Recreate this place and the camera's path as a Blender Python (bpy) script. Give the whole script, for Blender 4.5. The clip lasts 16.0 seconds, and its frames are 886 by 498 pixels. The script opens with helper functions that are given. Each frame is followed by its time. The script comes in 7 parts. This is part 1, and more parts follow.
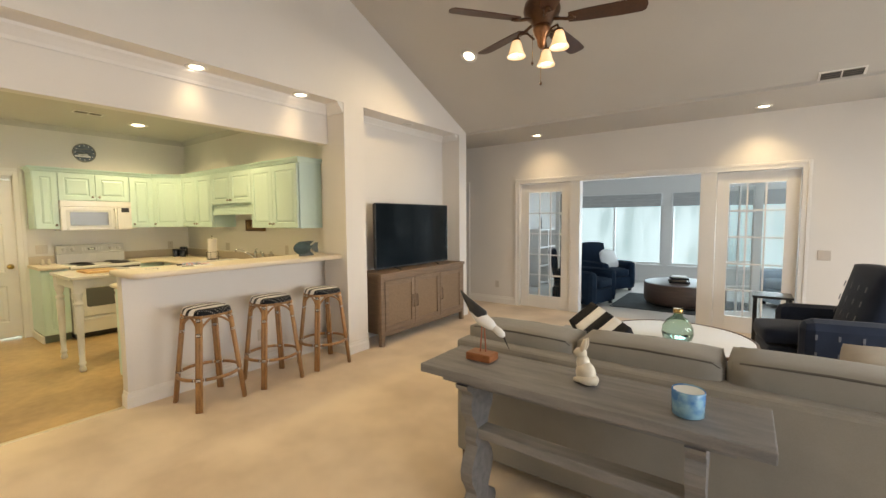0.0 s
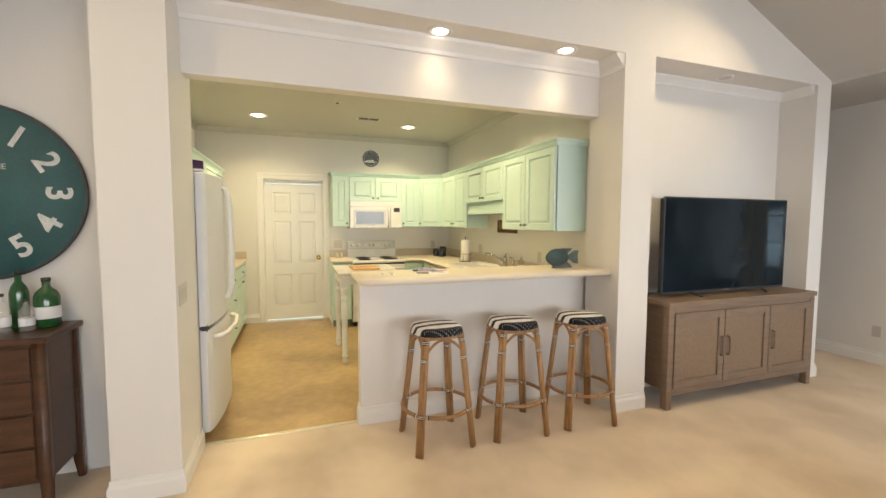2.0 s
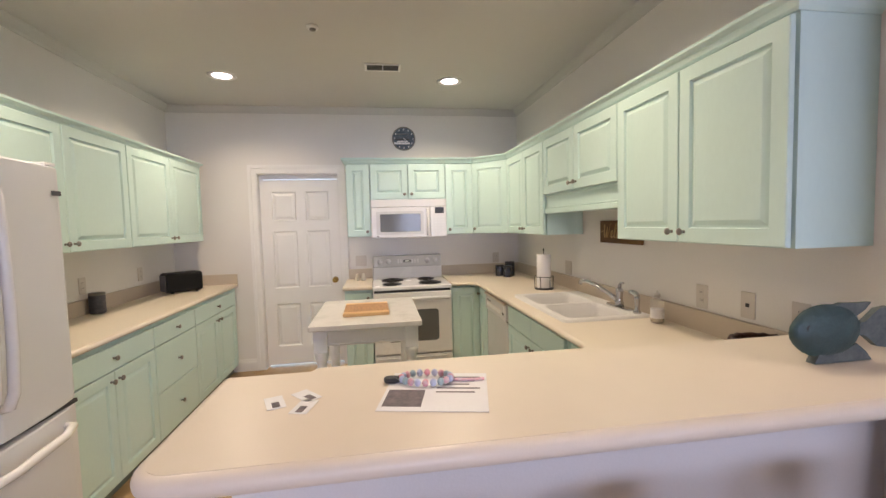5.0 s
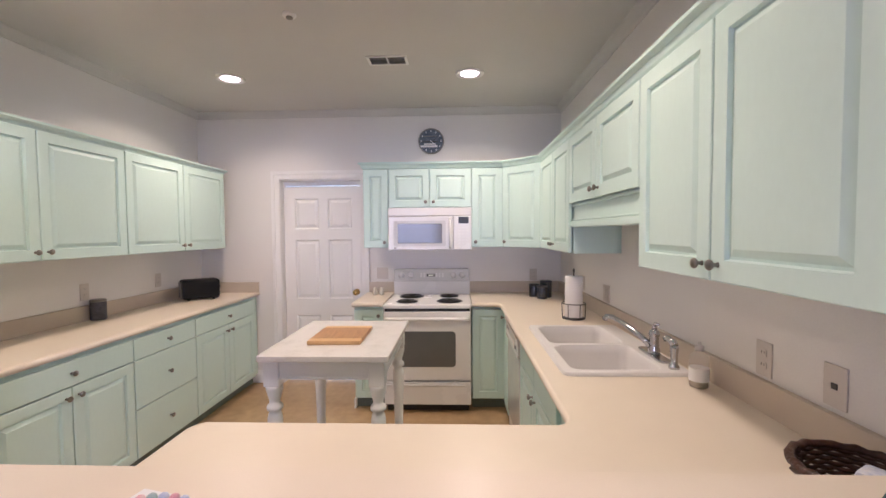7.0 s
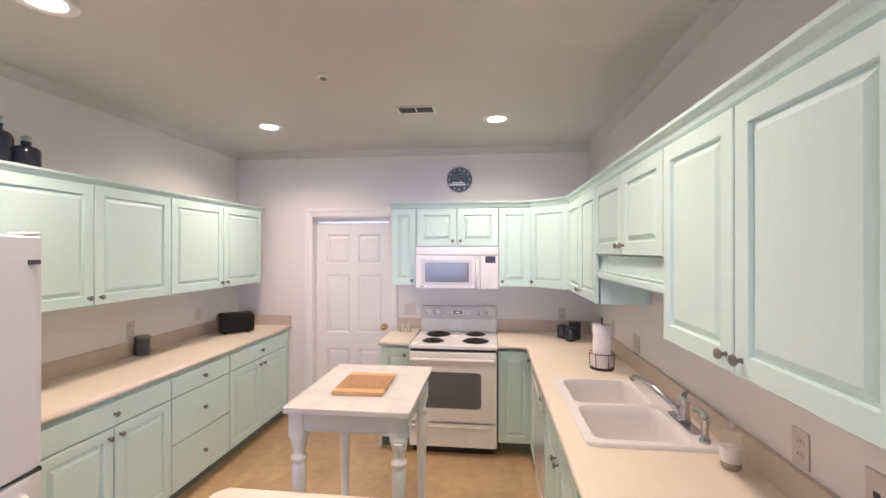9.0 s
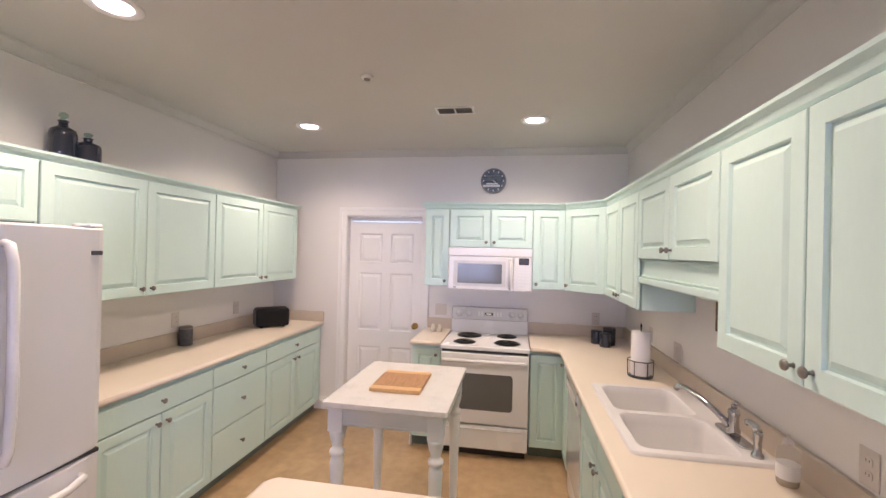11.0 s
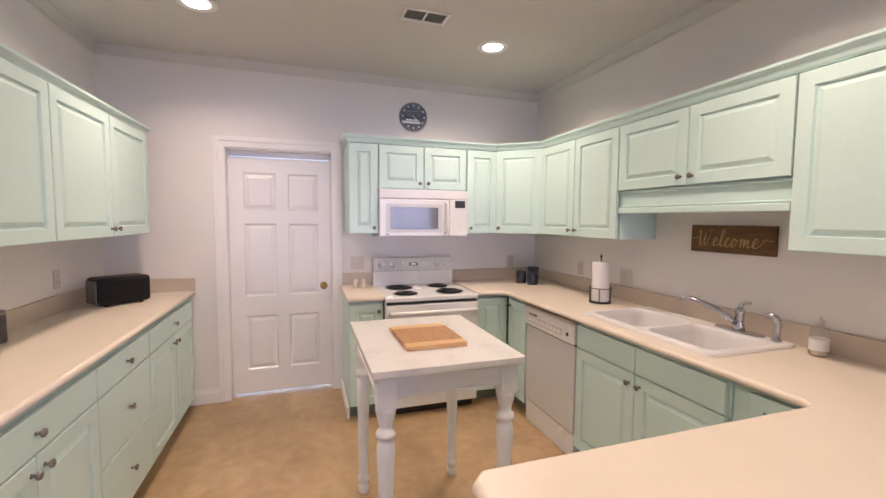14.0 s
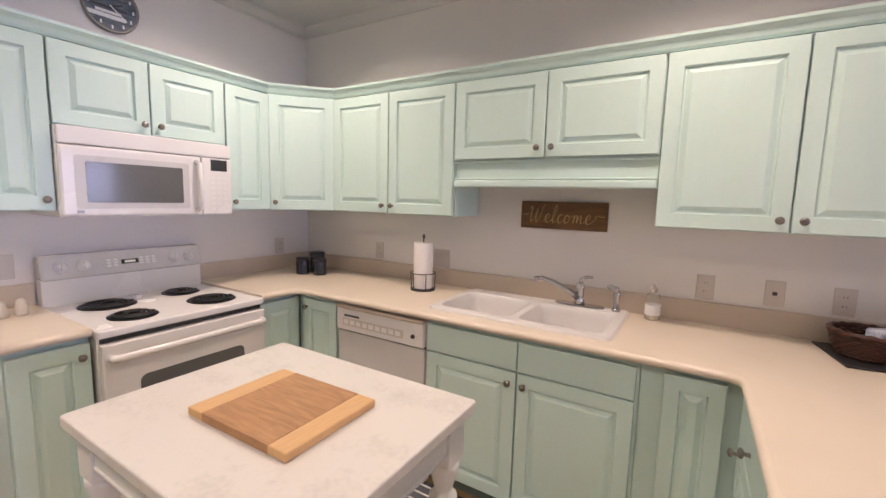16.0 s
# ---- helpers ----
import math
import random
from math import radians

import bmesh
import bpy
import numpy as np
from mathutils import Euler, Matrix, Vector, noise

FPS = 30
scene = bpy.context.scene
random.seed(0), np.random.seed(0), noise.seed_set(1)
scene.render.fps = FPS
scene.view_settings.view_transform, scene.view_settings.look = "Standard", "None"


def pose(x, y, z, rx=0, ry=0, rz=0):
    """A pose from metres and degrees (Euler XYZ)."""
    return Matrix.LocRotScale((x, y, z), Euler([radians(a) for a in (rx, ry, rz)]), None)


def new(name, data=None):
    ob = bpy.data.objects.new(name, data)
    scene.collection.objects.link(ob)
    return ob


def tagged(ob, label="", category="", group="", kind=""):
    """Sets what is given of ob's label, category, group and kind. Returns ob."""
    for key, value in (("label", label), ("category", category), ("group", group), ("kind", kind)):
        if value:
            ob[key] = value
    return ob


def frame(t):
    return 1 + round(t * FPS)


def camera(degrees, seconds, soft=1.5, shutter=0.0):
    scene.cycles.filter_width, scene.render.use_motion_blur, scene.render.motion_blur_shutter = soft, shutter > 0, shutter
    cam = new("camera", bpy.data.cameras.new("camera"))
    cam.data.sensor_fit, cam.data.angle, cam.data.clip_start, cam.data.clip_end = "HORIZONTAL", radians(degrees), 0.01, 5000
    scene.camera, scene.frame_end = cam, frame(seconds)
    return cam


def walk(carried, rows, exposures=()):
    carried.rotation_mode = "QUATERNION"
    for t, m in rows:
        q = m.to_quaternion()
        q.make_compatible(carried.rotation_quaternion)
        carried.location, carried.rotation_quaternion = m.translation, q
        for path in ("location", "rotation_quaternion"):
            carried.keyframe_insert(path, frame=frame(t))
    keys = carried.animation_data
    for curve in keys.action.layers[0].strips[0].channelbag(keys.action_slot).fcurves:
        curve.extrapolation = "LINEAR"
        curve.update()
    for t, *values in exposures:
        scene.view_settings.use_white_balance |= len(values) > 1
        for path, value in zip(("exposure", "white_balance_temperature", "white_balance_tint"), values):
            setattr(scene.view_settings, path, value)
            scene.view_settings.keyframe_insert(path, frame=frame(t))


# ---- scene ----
cam = camera(93.6, 16.0)
METRES, EYE, TILT, LEAN, TURN = 6.72, 1.478, 0.0, 0.0, 36.0
ROWS = [
    (0.0, 0.0, 0.0, 0.0, -0.03, -4.12, 0.42),
    (0.5, -0.0093, 0.0454, 0.0017, 5.28, -3.65, 0.73),
    (1.0, -0.0179, 0.0877, -0.0014, 15.65, -2.88, 1.08),
    (1.5, -0.0256, 0.1322, 0.0012, 28.69, -3.11, -0.46),
    (2.0, -0.0524, 0.168, -0.0018, 34.61, -3.77, -0.23),
    (2.5, -0.087, 0.2047, 0.0002, 36.68, -3.86, 0.64),
    (3.0, -0.1131, 0.2556, -0.001, 39.37, -3.73, 0.23),
    (3.5, -0.1414, 0.3009, -0.0045, 40.7, -3.94, -0.12),
    (4.0, -0.1716, 0.3457, -0.0008, 41.93, -3.59, 0.85),
    (6.5, -0.2176, 0.5176, 0.0044, 52.9, -3.19, 0.56),
    (7.0, -0.2123, 0.5333, 0.0078, 56.1, -2.38, 0.48),
    (7.5, -0.2088, 0.5392, 0.0163, 58.33, -1.56, 0.29),
    (8.0, -0.2077, 0.5407, 0.0269, 59.83, -0.75, 0.05),
    (8.5, -0.2066, 0.539, 0.0357, 60.11, -0.16, 0.15),
    (11.0, -0.2119, 0.5262, 0.0348, 63.77, 0.27, -1.4),
    (11.5, -0.2257, 0.4978, 0.0214, 65.11, -0.84, -0.45),
    (12.0, -0.2412, 0.4697, 0.0154, 64.73, -2.08, 0.25),
    (12.5, -0.2741, 0.459, 0.0066, 62.64, -3.11, 0.27),
    (13.0, -0.3079, 0.4485, 0.0075, 56.92, -3.62, 0.01),
    (13.5, -0.3409, 0.4304, 0.0058, 46.29, -4.14, -0.05),
    (14.0, -0.3686, 0.4278, 0.004, 35.75, -4.02, -0.47),
    (14.5, -0.4022, 0.4498, 0.0054, 26.04, -3.66, 0.38),
    (15.0, -0.4347, 0.466, 0.0029, 14.79, -5.28, -0.26),
    (15.5, -0.4738, 0.4781, 0.0052, 3.43, -6.36, -1.03),
    (16.0, -0.5011, 0.5043, 0.0003, -4.62, -6.75, -1.54),
]
EXPOSURES = [(0.0, -0.53, 7900, 14), (0.8, -0.52, 8080, 13), (1.5, -0.37, 8250, 13), (2.2, -0.33, 6750, 13), (3.0, -0.36, 6600, 17), (4.0, -0.54, 6200, 24), (6.5, -0.67, 5520, 42), (7.5, -0.55, 5500, 43), (8.5, -0.37, 5520, 44), (11.0, -0.48, 5600, 44), (12.5, -0.60, 5640, 43), (14.0, -0.55, 5690, 45), (16.0, -0.62, 5640, 46)]
walk(cam, [(t, pose(0, 0, EYE, TILT, LEAN, TURN) @ pose(METRES * x, METRES * y, METRES * z, 90 + pitch, roll, yaw)) for t, x, y, z, yaw, pitch, roll in ROWS], EXPOSURES)

# ---------------------------------------------------------------- plan, in metres
XW, YL, YS, ZC = -7.40, -0.557, 3.07, 2.735      # kitchen: door wall, fridge wall, sink wall, ceiling
XG = -3.45                                       # great-room face of the gable wall
XH0, XH1, ZH = -3.72, -3.825, 2.302               # header above the bar
YF = 6.40                                        # french-door wall
SLOPE_Y, SLOPE_Z, SLOPE = 5.42, 2.735, 0.452     # vaulted ceiling
RIDGE_Y = 1.8
RIDGE_Z = SLOPE_Z + SLOPE * (SLOPE_Y - RIDGE_Y)
XE, YB = 3.4, -2.6                               # far sides of the great room
ZS = 2.700                                       # soffit above the bar
CT = 0.930                                       # counter height

# ---------------------------------------------------------------- world and lamps
world = bpy.data.worlds.new("World")
scene.world = world
world.use_nodes = True
wn = world.node_tree
sky = wn.nodes.new("ShaderNodeTexSky")
sky.sky_type = "NISHITA"
sky.sun_disc = False
sky.sun_elevation, sky.sun_rotation = radians(38), radians(40)
wn.nodes["Background"].inputs["Strength"].default_value = 0.10
wn.links.new(sky.outputs[0], wn.nodes["Background"].inputs["Color"])
sun = new("sun", bpy.data.lights.new("sun", "SUN"))
sun.data.energy, sun.data.angle, sun.data.color = 1.2, radians(12), (1, 0.95, 0.88)
sun.matrix_world = pose(0, 0, 20, 52, 0, -140)

WARM = (1.0, 0.825, 0.52)
KITCHEN_LAMP = (1.0, 0.86, 0.49)
KITCHEN_W, SOFFIT_W, GREAT_W, FAN_W = 19.4, 0.95, 20.0, 12.0


def area(name, m, sx, sy, watts, colour, spread=180):
    d = bpy.data.lights.new(name, "AREA")
    d.shape, d.size, d.size_y = "RECTANGLE", sx, sy
    d.energy, d.color, d.spread = watts, colour, radians(spread)
    ob = new(name, d)
    ob.matrix_world = m
    return ob


DAY = (0.78, 0.89, 1.0)
SKYLIT = (0.56, 0.78, 1.0)
# Two area lamps added at unseen east windows to light the great room.
area("added_east_daylight", pose(XE + 0.10, 3.9, 1.45, 64, 0, 90), 3.3, 1.6, 180, DAY, 150)
area("added_south_daylight", pose(XE + 0.10, 0.4, 1.45, 64, 0, 90), 1.9, 1.6, 105, DAY, 150)
area("sunroom_daylight", pose(-1.4, 10.48, 1.22, 90, 0, 180), 4.2, 1.5, 190, SKYLIT)
# Side lamp added out of view to brighten the sunroom.
area("added_sunroom_side_light", pose(1.88, 8.55, 1.22, 90, 0, 90), 2.4, 1.5, 100, SKYLIT)

# ---------------------------------------------------------------- materials


def mat(name, c1, c2=None, rough=0.5, metal=0.0, scale=6.0, bump=0.0, fine=120.0, coat=0.0, stretch=(1, 1, 1), contrast=(0.35, 0.65), sheen=0.0, spec=0.5):
    """Two colours mixed by a broad and a fine noise, with a fine relief."""
    m = bpy.data.materials.new(name)
    m.use_nodes = True
    n, l = m.node_tree.nodes, m.node_tree.links
    b = n["Principled BSDF"]
    b.inputs["Roughness"].default_value, b.inputs["Metallic"].default_value = rough, metal
    b.inputs["Coat Weight"].default_value = coat
    b.inputs["Sheen Weight"].default_value = sheen
    b.inputs["Specular IOR Level"].default_value = spec
    c2 = c2 or tuple(v * 0.9 for v in c1)
    geo = n.new("ShaderNodeNewGeometry")
    mp = n.new("ShaderNodeMapping")
    mp.inputs["Scale"].default_value = stretch
    l.new(geo.outputs["Position"], mp.inputs["Vector"])
    broad, small = n.new("ShaderNodeTexNoise"), n.new("ShaderNodeTexNoise")
    broad.inputs["Scale"].default_value, broad.inputs["Detail"].default_value = scale, 5
    small.inputs["Scale"].default_value, small.inputs["Detail"].default_value = fine, 3
    for q in (broad, small):
        l.new(mp.outputs[0], q.inputs["Vector"])
    add = n.new("ShaderNodeMix")
    add.data_type = "FLOAT"
    add.inputs[0].default_value = 0.35
    l.new(broad.outputs["Fac"], add.inputs[2])
    l.new(small.outputs["Fac"], add.inputs[3])
    ramp = n.new("ShaderNodeMapRange")
    ramp.inputs[1].default_value, ramp.inputs[2].default_value = contrast
    l.new(add.outputs[0], ramp.inputs[0])
    mix = n.new("ShaderNodeMix")
    mix.data_type = "RGBA"
    mix.inputs[6].default_value, mix.inputs[7].default_value = (*c2, 1), (*c1, 1)
    l.new(ramp.outputs[0], mix.inputs[0])
    l.new(mix.outputs[2], b.inputs["Base Color"])
    rr = n.new("ShaderNodeMapRange")
    rr.inputs[3].default_value, rr.inputs[4].default_value = max(rough - 0.06, 0.02), min(rough + 0.06, 1)
    l.new(broad.outputs["Fac"], rr.inputs[0])
    l.new(rr.outputs[0], b.inputs["Roughness"])
    if bump:
        bp = n.new("ShaderNodeBump")
        bp.inputs["Strength"].default_value, bp.inputs["Distance"].default_value = bump, 0.004
        l.new(small.outputs["Fac"], bp.inputs["Height"])
        l.new(bp.outputs[0], b.inputs["Normal"])
    return m


def glow(name, colour, strength):
    m = bpy.data.materials.new(name)
    m.use_nodes = True
    b = m.node_tree.nodes["Principled BSDF"]
    b.inputs["Base Color"].default_value = (0.9, 0.9, 0.88, 1)
    b.inputs["Emission Color"].default_value, b.inputs["Emission Strength"].default_value = (*colour, 1), strength
    return m


def glass(name, colour=(1, 1, 1), rough=0.0, thin=True):
    m = bpy.data.materials.new(name)
    m.use_nodes = True
    n, l = m.node_tree.nodes, m.node_tree.links
    b = n["Principled BSDF"]
    if not thin:
        b.inputs["Base Color"].default_value, b.inputs["Transmission Weight"].default_value, b.inputs["Roughness"].default_value = (*colour, 1), 1, rough
        b.inputs["IOR"].default_value = 1.45
        return m
    tr, gl, mx, fr = n.new("ShaderNodeBsdfTransparent"), n.new("ShaderNodeBsdfGlossy"), n.new("ShaderNodeMixShader"), n.new("ShaderNodeFresnel")
    tr.inputs[0].default_value = (*colour, 1)
    gl.inputs["Roughness"].default_value = rough
    fr.inputs[0].default_value = 1.45
    l.new(fr.outputs[0], mx.inputs[0])
    l.new(tr.outputs[0], mx.inputs[1])
    l.new(gl.outputs[0], mx.inputs[2])
    l.new(mx.outputs[0], n["Material Output"].inputs[0])
    return m


PAINT = mat("wall_paint", (0.765, 0.735, 0.708), (0.725, 0.695, 0.668), 0.62, scale=1.3, bump=0.12, fine=160)
# Both ceiling whites are greyed below the wall paint, carrying the overhead shade.
CEIL = mat("shaded_ceiling_paint", (0.57, 0.55, 0.53), (0.53, 0.51, 0.49), 0.85, scale=1.0, bump=0.15, fine=140)
KITCHENCEIL = mat("shaded_kitchen_ceiling_paint", (0.605, 0.585, 0.56), (0.565, 0.545, 0.522), 0.85, scale=1.0, bump=0.15, fine=140)
TRIM = mat("trim_paint", (0.82, 0.80, 0.785), (0.78, 0.76, 0.74), 0.35, scale=3)
MINT = mat("mint_paint", (0.600, 0.770, 0.722), (0.570, 0.735, 0.690), 0.36, scale=2.5, bump=0.05, fine=60, stretch=(1, 1, 0.5))
LAMINATE = mat("beige_laminate", (0.755, 0.658, 0.543), (0.705, 0.612, 0.50), 0.32, scale=5, fine=300, contrast=(0.3, 0.7))
# Counter laminate darkened for upright faces; their shade is put into the colour.
SPLASH = mat("shaded_beige_laminate", (0.56, 0.475, 0.385), (0.52, 0.44, 0.355), 0.38, scale=5, fine=300)
APPLIANCE = mat("white_enamel", (0.80, 0.785, 0.78), (0.775, 0.76, 0.755), 0.26, scale=3, coat=0.2)
FRIDGEW = mat("textured_fridge_enamel", (0.715, 0.715, 0.735), (0.69, 0.69, 0.71), 0.36, scale=3, bump=0.12, fine=420)
SINKW = mat("white_composite", (0.73, 0.71, 0.70), (0.69, 0.67, 0.66), 0.30, scale=4)
GREYGLASS = mat("oven_glass", (0.15, 0.15, 0.15), (0.125, 0.125, 0.125), 0.12, scale=3)
BLACK = mat("black_plastic", (0.018, 0.018, 0.020), (0.03, 0.03, 0.032), 0.35)
DARKGREY = mat("dark_grey", (0.06, 0.06, 0.065), (0.04, 0.04, 0.045), 0.5)
CARPET = mat("beige_carpet", (0.83, 0.685, 0.53), (0.61, 0.478, 0.352), 0.95, scale=1.6, bump=1.0, fine=230, sheen=0.25, contrast=(0.39, 0.58), spec=0.1)
PALECARPET = mat("pale_carpet", (0.66, 0.63, 0.60), (0.58, 0.555, 0.53), 0.95, scale=2.2, bump=0.7, fine=260, spec=0.1)
VINYL = mat("tan_vinyl_floor", (0.56, 0.385, 0.205), (0.36, 0.235, 0.118), 0.36, scale=1.7, bump=0.06, fine=13, contrast=(0.34, 0.66))
vn, vl = VINYL.node_tree.nodes, VINYL.node_tree.links
slab, stain = vn.new("ShaderNodeTexVoronoi"), vn.new("ShaderNodeMix")
slab.distance, slab.feature = "CHEBYCHEV", "SMOOTH_F1"
slab.inputs["Smoothness"].default_value = 0.35
slab.inputs["Scale"].default_value, slab.inputs["Randomness"].default_value = 2.4, 0.75
warp, bend = vn.new("ShaderNodeTexNoise"), vn.new("ShaderNodeVectorMath")
warp.inputs["Scale"].default_value = 5.0
bend.operation = "MULTIPLY_ADD"
bend.inputs[1].default_value = (0.16, 0.16, 0.0)
vgeo = vn.new("ShaderNodeNewGeometry")
vl.new(vgeo.outputs["Position"], warp.inputs["Vector"])
vl.new(warp.outputs["Color"], bend.inputs[0])
vl.new(vgeo.outputs["Position"], bend.inputs[2])
vl.new(bend.outputs[0], slab.inputs["Vector"])
tone = vn.new("ShaderNodeMapRange")
tone.inputs[3].default_value, tone.inputs[4].default_value = 0.80, 1.10
parted = vn.new("ShaderNodeSeparateColor")
vl.new(slab.outputs["Color"], parted.inputs[0])
vl.new(parted.outputs[0], tone.inputs[0])
stain.data_type, stain.blend_type = "RGBA", "MULTIPLY"
stain.inputs[0].default_value = 1.0
base_link = vn["Principled BSDF"].inputs["Base Color"].links[0]
vl.new(base_link.from_socket, stain.inputs[6])
vl.new(tone.outputs[0], stain.inputs[7])
vl.new(stain.outputs[2], vn["Principled BSDF"].inputs["Base Color"])
CHROME = mat("chrome", (0.60, 0.60, 0.61), (0.55, 0.55, 0.56), 0.10, 1.0)
PEWTER = mat("pewter", (0.30, 0.28, 0.25), (0.24, 0.22, 0.20), 0.32, 1.0)
BRASS = mat("brass", (0.62, 0.42, 0.16), (0.55, 0.36, 0.13), 0.25, 1.0)
BRONZE = mat("bronze", (0.16, 0.085, 0.05), (0.08, 0.045, 0.03), 0.35, 0.8)
OAKGREY = mat("weathered_oak", (0.27, 0.185, 0.125), (0.18, 0.12, 0.082), 0.6, scale=5, bump=0.3, fine=60, stretch=(1, 1, 9), contrast=(0.3, 0.7))
CONSOLEW = mat("grey_washed_wood", (0.27, 0.26, 0.262), (0.125, 0.125, 0.138), 0.6, scale=3, bump=0.35, fine=60, stretch=(1.4, 10, 10), contrast=(0.28, 0.7))
BLADEW = mat("dark_blade_wood", (0.10, 0.036, 0.016), (0.05, 0.019, 0.010), 0.35, scale=6, fine=50)
DRESSERW = mat("brown_dresser_wood", (0.10, 0.042, 0.021), (0.05, 0.021, 0.010), 0.34, scale=5, bump=0.15, fine=50, stretch=(1, 1, 7))
BOARDW = mat("bamboo_middle", (0.53, 0.29, 0.12), (0.28, 0.135, 0.048), 0.5, scale=5, fine=60, stretch=(2.5, 18, 5), contrast=(0.3, 0.7))
BOARDE = mat("bamboo_end", (0.68, 0.43, 0.195), (0.58, 0.35, 0.15), 0.5, scale=6, fine=60, stretch=(18, 3, 5), contrast=(0.3, 0.7))
QUARTZ = mat("white_quartz", (0.68, 0.652, 0.622), (0.59, 0.562, 0.535), 0.22, scale=9, fine=70, contrast=(0.30, 0.50))
RATTAN = mat("rattan", (0.43, 0.235, 0.10), (0.24, 0.115, 0.045), 0.40, scale=9, bump=0.2, fine=60, stretch=(6, 6, 1))
WEAVEW = mat("white_weave", (0.87, 0.86, 0.85), (0.78, 0.77, 0.76), 0.6, scale=30, bump=0.3, fine=180)
WEAVEB = mat("black_weave", (0.010, 0.011, 0.014), (0.018, 0.018, 0.022), 0.6, scale=30, bump=0.3, fine=180, spec=0.15)
SOFA = mat("taupe_linen", (0.295, 0.277, 0.252), (0.245, 0.23, 0.208), 0.9, scale=4, bump=0.5, fine=320, sheen=0.2, spec=0.15)
NAVY = mat("navy_fabric", (0.022, 0.032, 0.058), (0.014, 0.02, 0.038), 0.9, scale=5, bump=0.5, fine=200, sheen=0.15, spec=0.15)
NAVYDOT = mat("navy_fabric_flecks", (0.16, 0.17, 0.20), (0.12, 0.13, 0.16), 0.9, scale=5)
TEAL = mat("teal_clock_paint", (0.035, 0.115, 0.115), (0.025, 0.085, 0.09), 0.6, scale=6, fine=70)
CREAM = mat("cream_ceramic", (0.76, 0.70, 0.60), (0.68, 0.61, 0.50), 0.3, scale=12)
CANDLE = mat("blue_swirl_glass", (0.05, 0.20, 0.50), (0.25, 0.50, 0.66), 0.15, scale=10, fine=20, coat=0.4, contrast=(0.42, 0.58))
WAX = mat("wax", (0.72, 0.78, 0.80), (0.68, 0.74, 0.76), 0.5)
WHITE = mat("white_plain", (0.80, 0.79, 0.78), (0.76, 0.75, 0.74), 0.5)
OUTLETP = mat("almond_plastic", (0.60, 0.55, 0.505), (0.575, 0.525, 0.48), 0.35)
WOODBLK = mat("redwood_block", (0.33, 0.12, 0.045), (0.20, 0.065, 0.02), 0.4, scale=14, fine=60, stretch=(1, 1, 5))
SIGNW = mat("stained_sign_wood", (0.19, 0.088, 0.020), (0.06, 0.025, 0.006), 0.55, scale=7, fine=50, stretch=(1.5, 1, 9), contrast=(0.3, 0.7))
GOLDT = mat("faded_gold_lettering", (0.50, 0.33, 0.13), (0.40, 0.25, 0.09), 0.5, scale=20)
PURPLE = mat("purple_card", (0.06, 0.015, 0.10), (0.05, 0.012, 0.08), 0.5)
TISSUE = mat("tissue", (0.80, 0.77, 0.76), (0.74, 0.71, 0.70), 0.9)
NAVYGLASS = mat("smoked_bottle_glass", (0.012, 0.016, 0.03), (0.02, 0.025, 0.04), 0.06, coat=0.5)
CLEAR = glass("clear_glass", (0.93, 0.95, 0.95))
SEAGLASS = glass("sea_green_glass", (0.46, 0.66, 0.56), 0.05, thin=False)
GREENGLASS = mat("green_bottle_glass", (0.015, 0.075, 0.02), (0.02, 0.10, 0.03), 0.06, coat=0.5)
SOAP = mat("clear_soap_bottle", (0.74, 0.70, 0.62), (0.70, 0.66, 0.58), 0.1, coat=0.3)
SOAP.node_tree.nodes["Principled BSDF"].inputs["Alpha"].default_value = 0.2
WICKER = mat("dark_wicker", (0.075, 0.024, 0.012), (0.035, 0.012, 0.006), 0.35, scale=30, bump=0.5, fine=120)
PAPER = mat("paper", (0.82, 0.81, 0.82), (0.78, 0.77, 0.78), 0.7)
INK = mat("printed_ink", (0.10, 0.09, 0.10), (0.2, 0.16, 0.17), 0.7, scale=40)
PINK = mat("pink_beads", (0.75, 0.28, 0.34), (0.70, 0.55, 0.55), 0.35, scale=60)
FISHT = mat("slate_fins", (0.12, 0.135, 0.13), (0.055, 0.075, 0.072), 0.6, scale=20, bump=0.4, fine=80)
FISHP = mat("slate_green_fish", (0.035, 0.075, 0.075), (0.018, 0.04, 0.04), 0.5, scale=16, bump=0.5, fine=60)
TILEW = mat("screen_glass", (0.006, 0.010, 0.014), (0.008, 0.012, 0.016), 0.05, spec=0.16)
BURNER = mat("burner_coil", (0.012, 0.012, 0.013), (0.02, 0.02, 0.02), 0.45, 0.3)
CLOCKF = mat("seascape_clock_face", (0.05, 0.075, 0.11), (0.14, 0.17, 0.21), 0.4, scale=14, stretch=(1, 1, 4), contrast=(0.42, 0.58))
RUGG = mat("grey_mat", (0.10, 0.105, 0.12), (0.13, 0.135, 0.15), 0.9, bump=0.4, fine=200)
DARKRUG = mat("charcoal_rug", (0.03, 0.04, 0.045), (0.05, 0.06, 0.065), 0.95, bump=0.4, fine=150)
ROUNDW = mat("brown_drum_wood", (0.12, 0.075, 0.06), (0.08, 0.05, 0.04), 0.45, scale=5, stretch=(1, 1, 6))
BLIND = mat("woven_shade", (0.52, 0.51, 0.50), (0.38, 0.375, 0.37), 0.8, scale=6, stretch=(1, 1, 12))
LENS = glow("lamp_lens", (1.0, 0.86, 0.66), 14.0)
BULB = glow("lit_frosted_shade", (1.0, 0.62, 0.27), 1.25)
DISPLAY = glow("green_display", (0.5, 0.75, 0.1), 0.15)
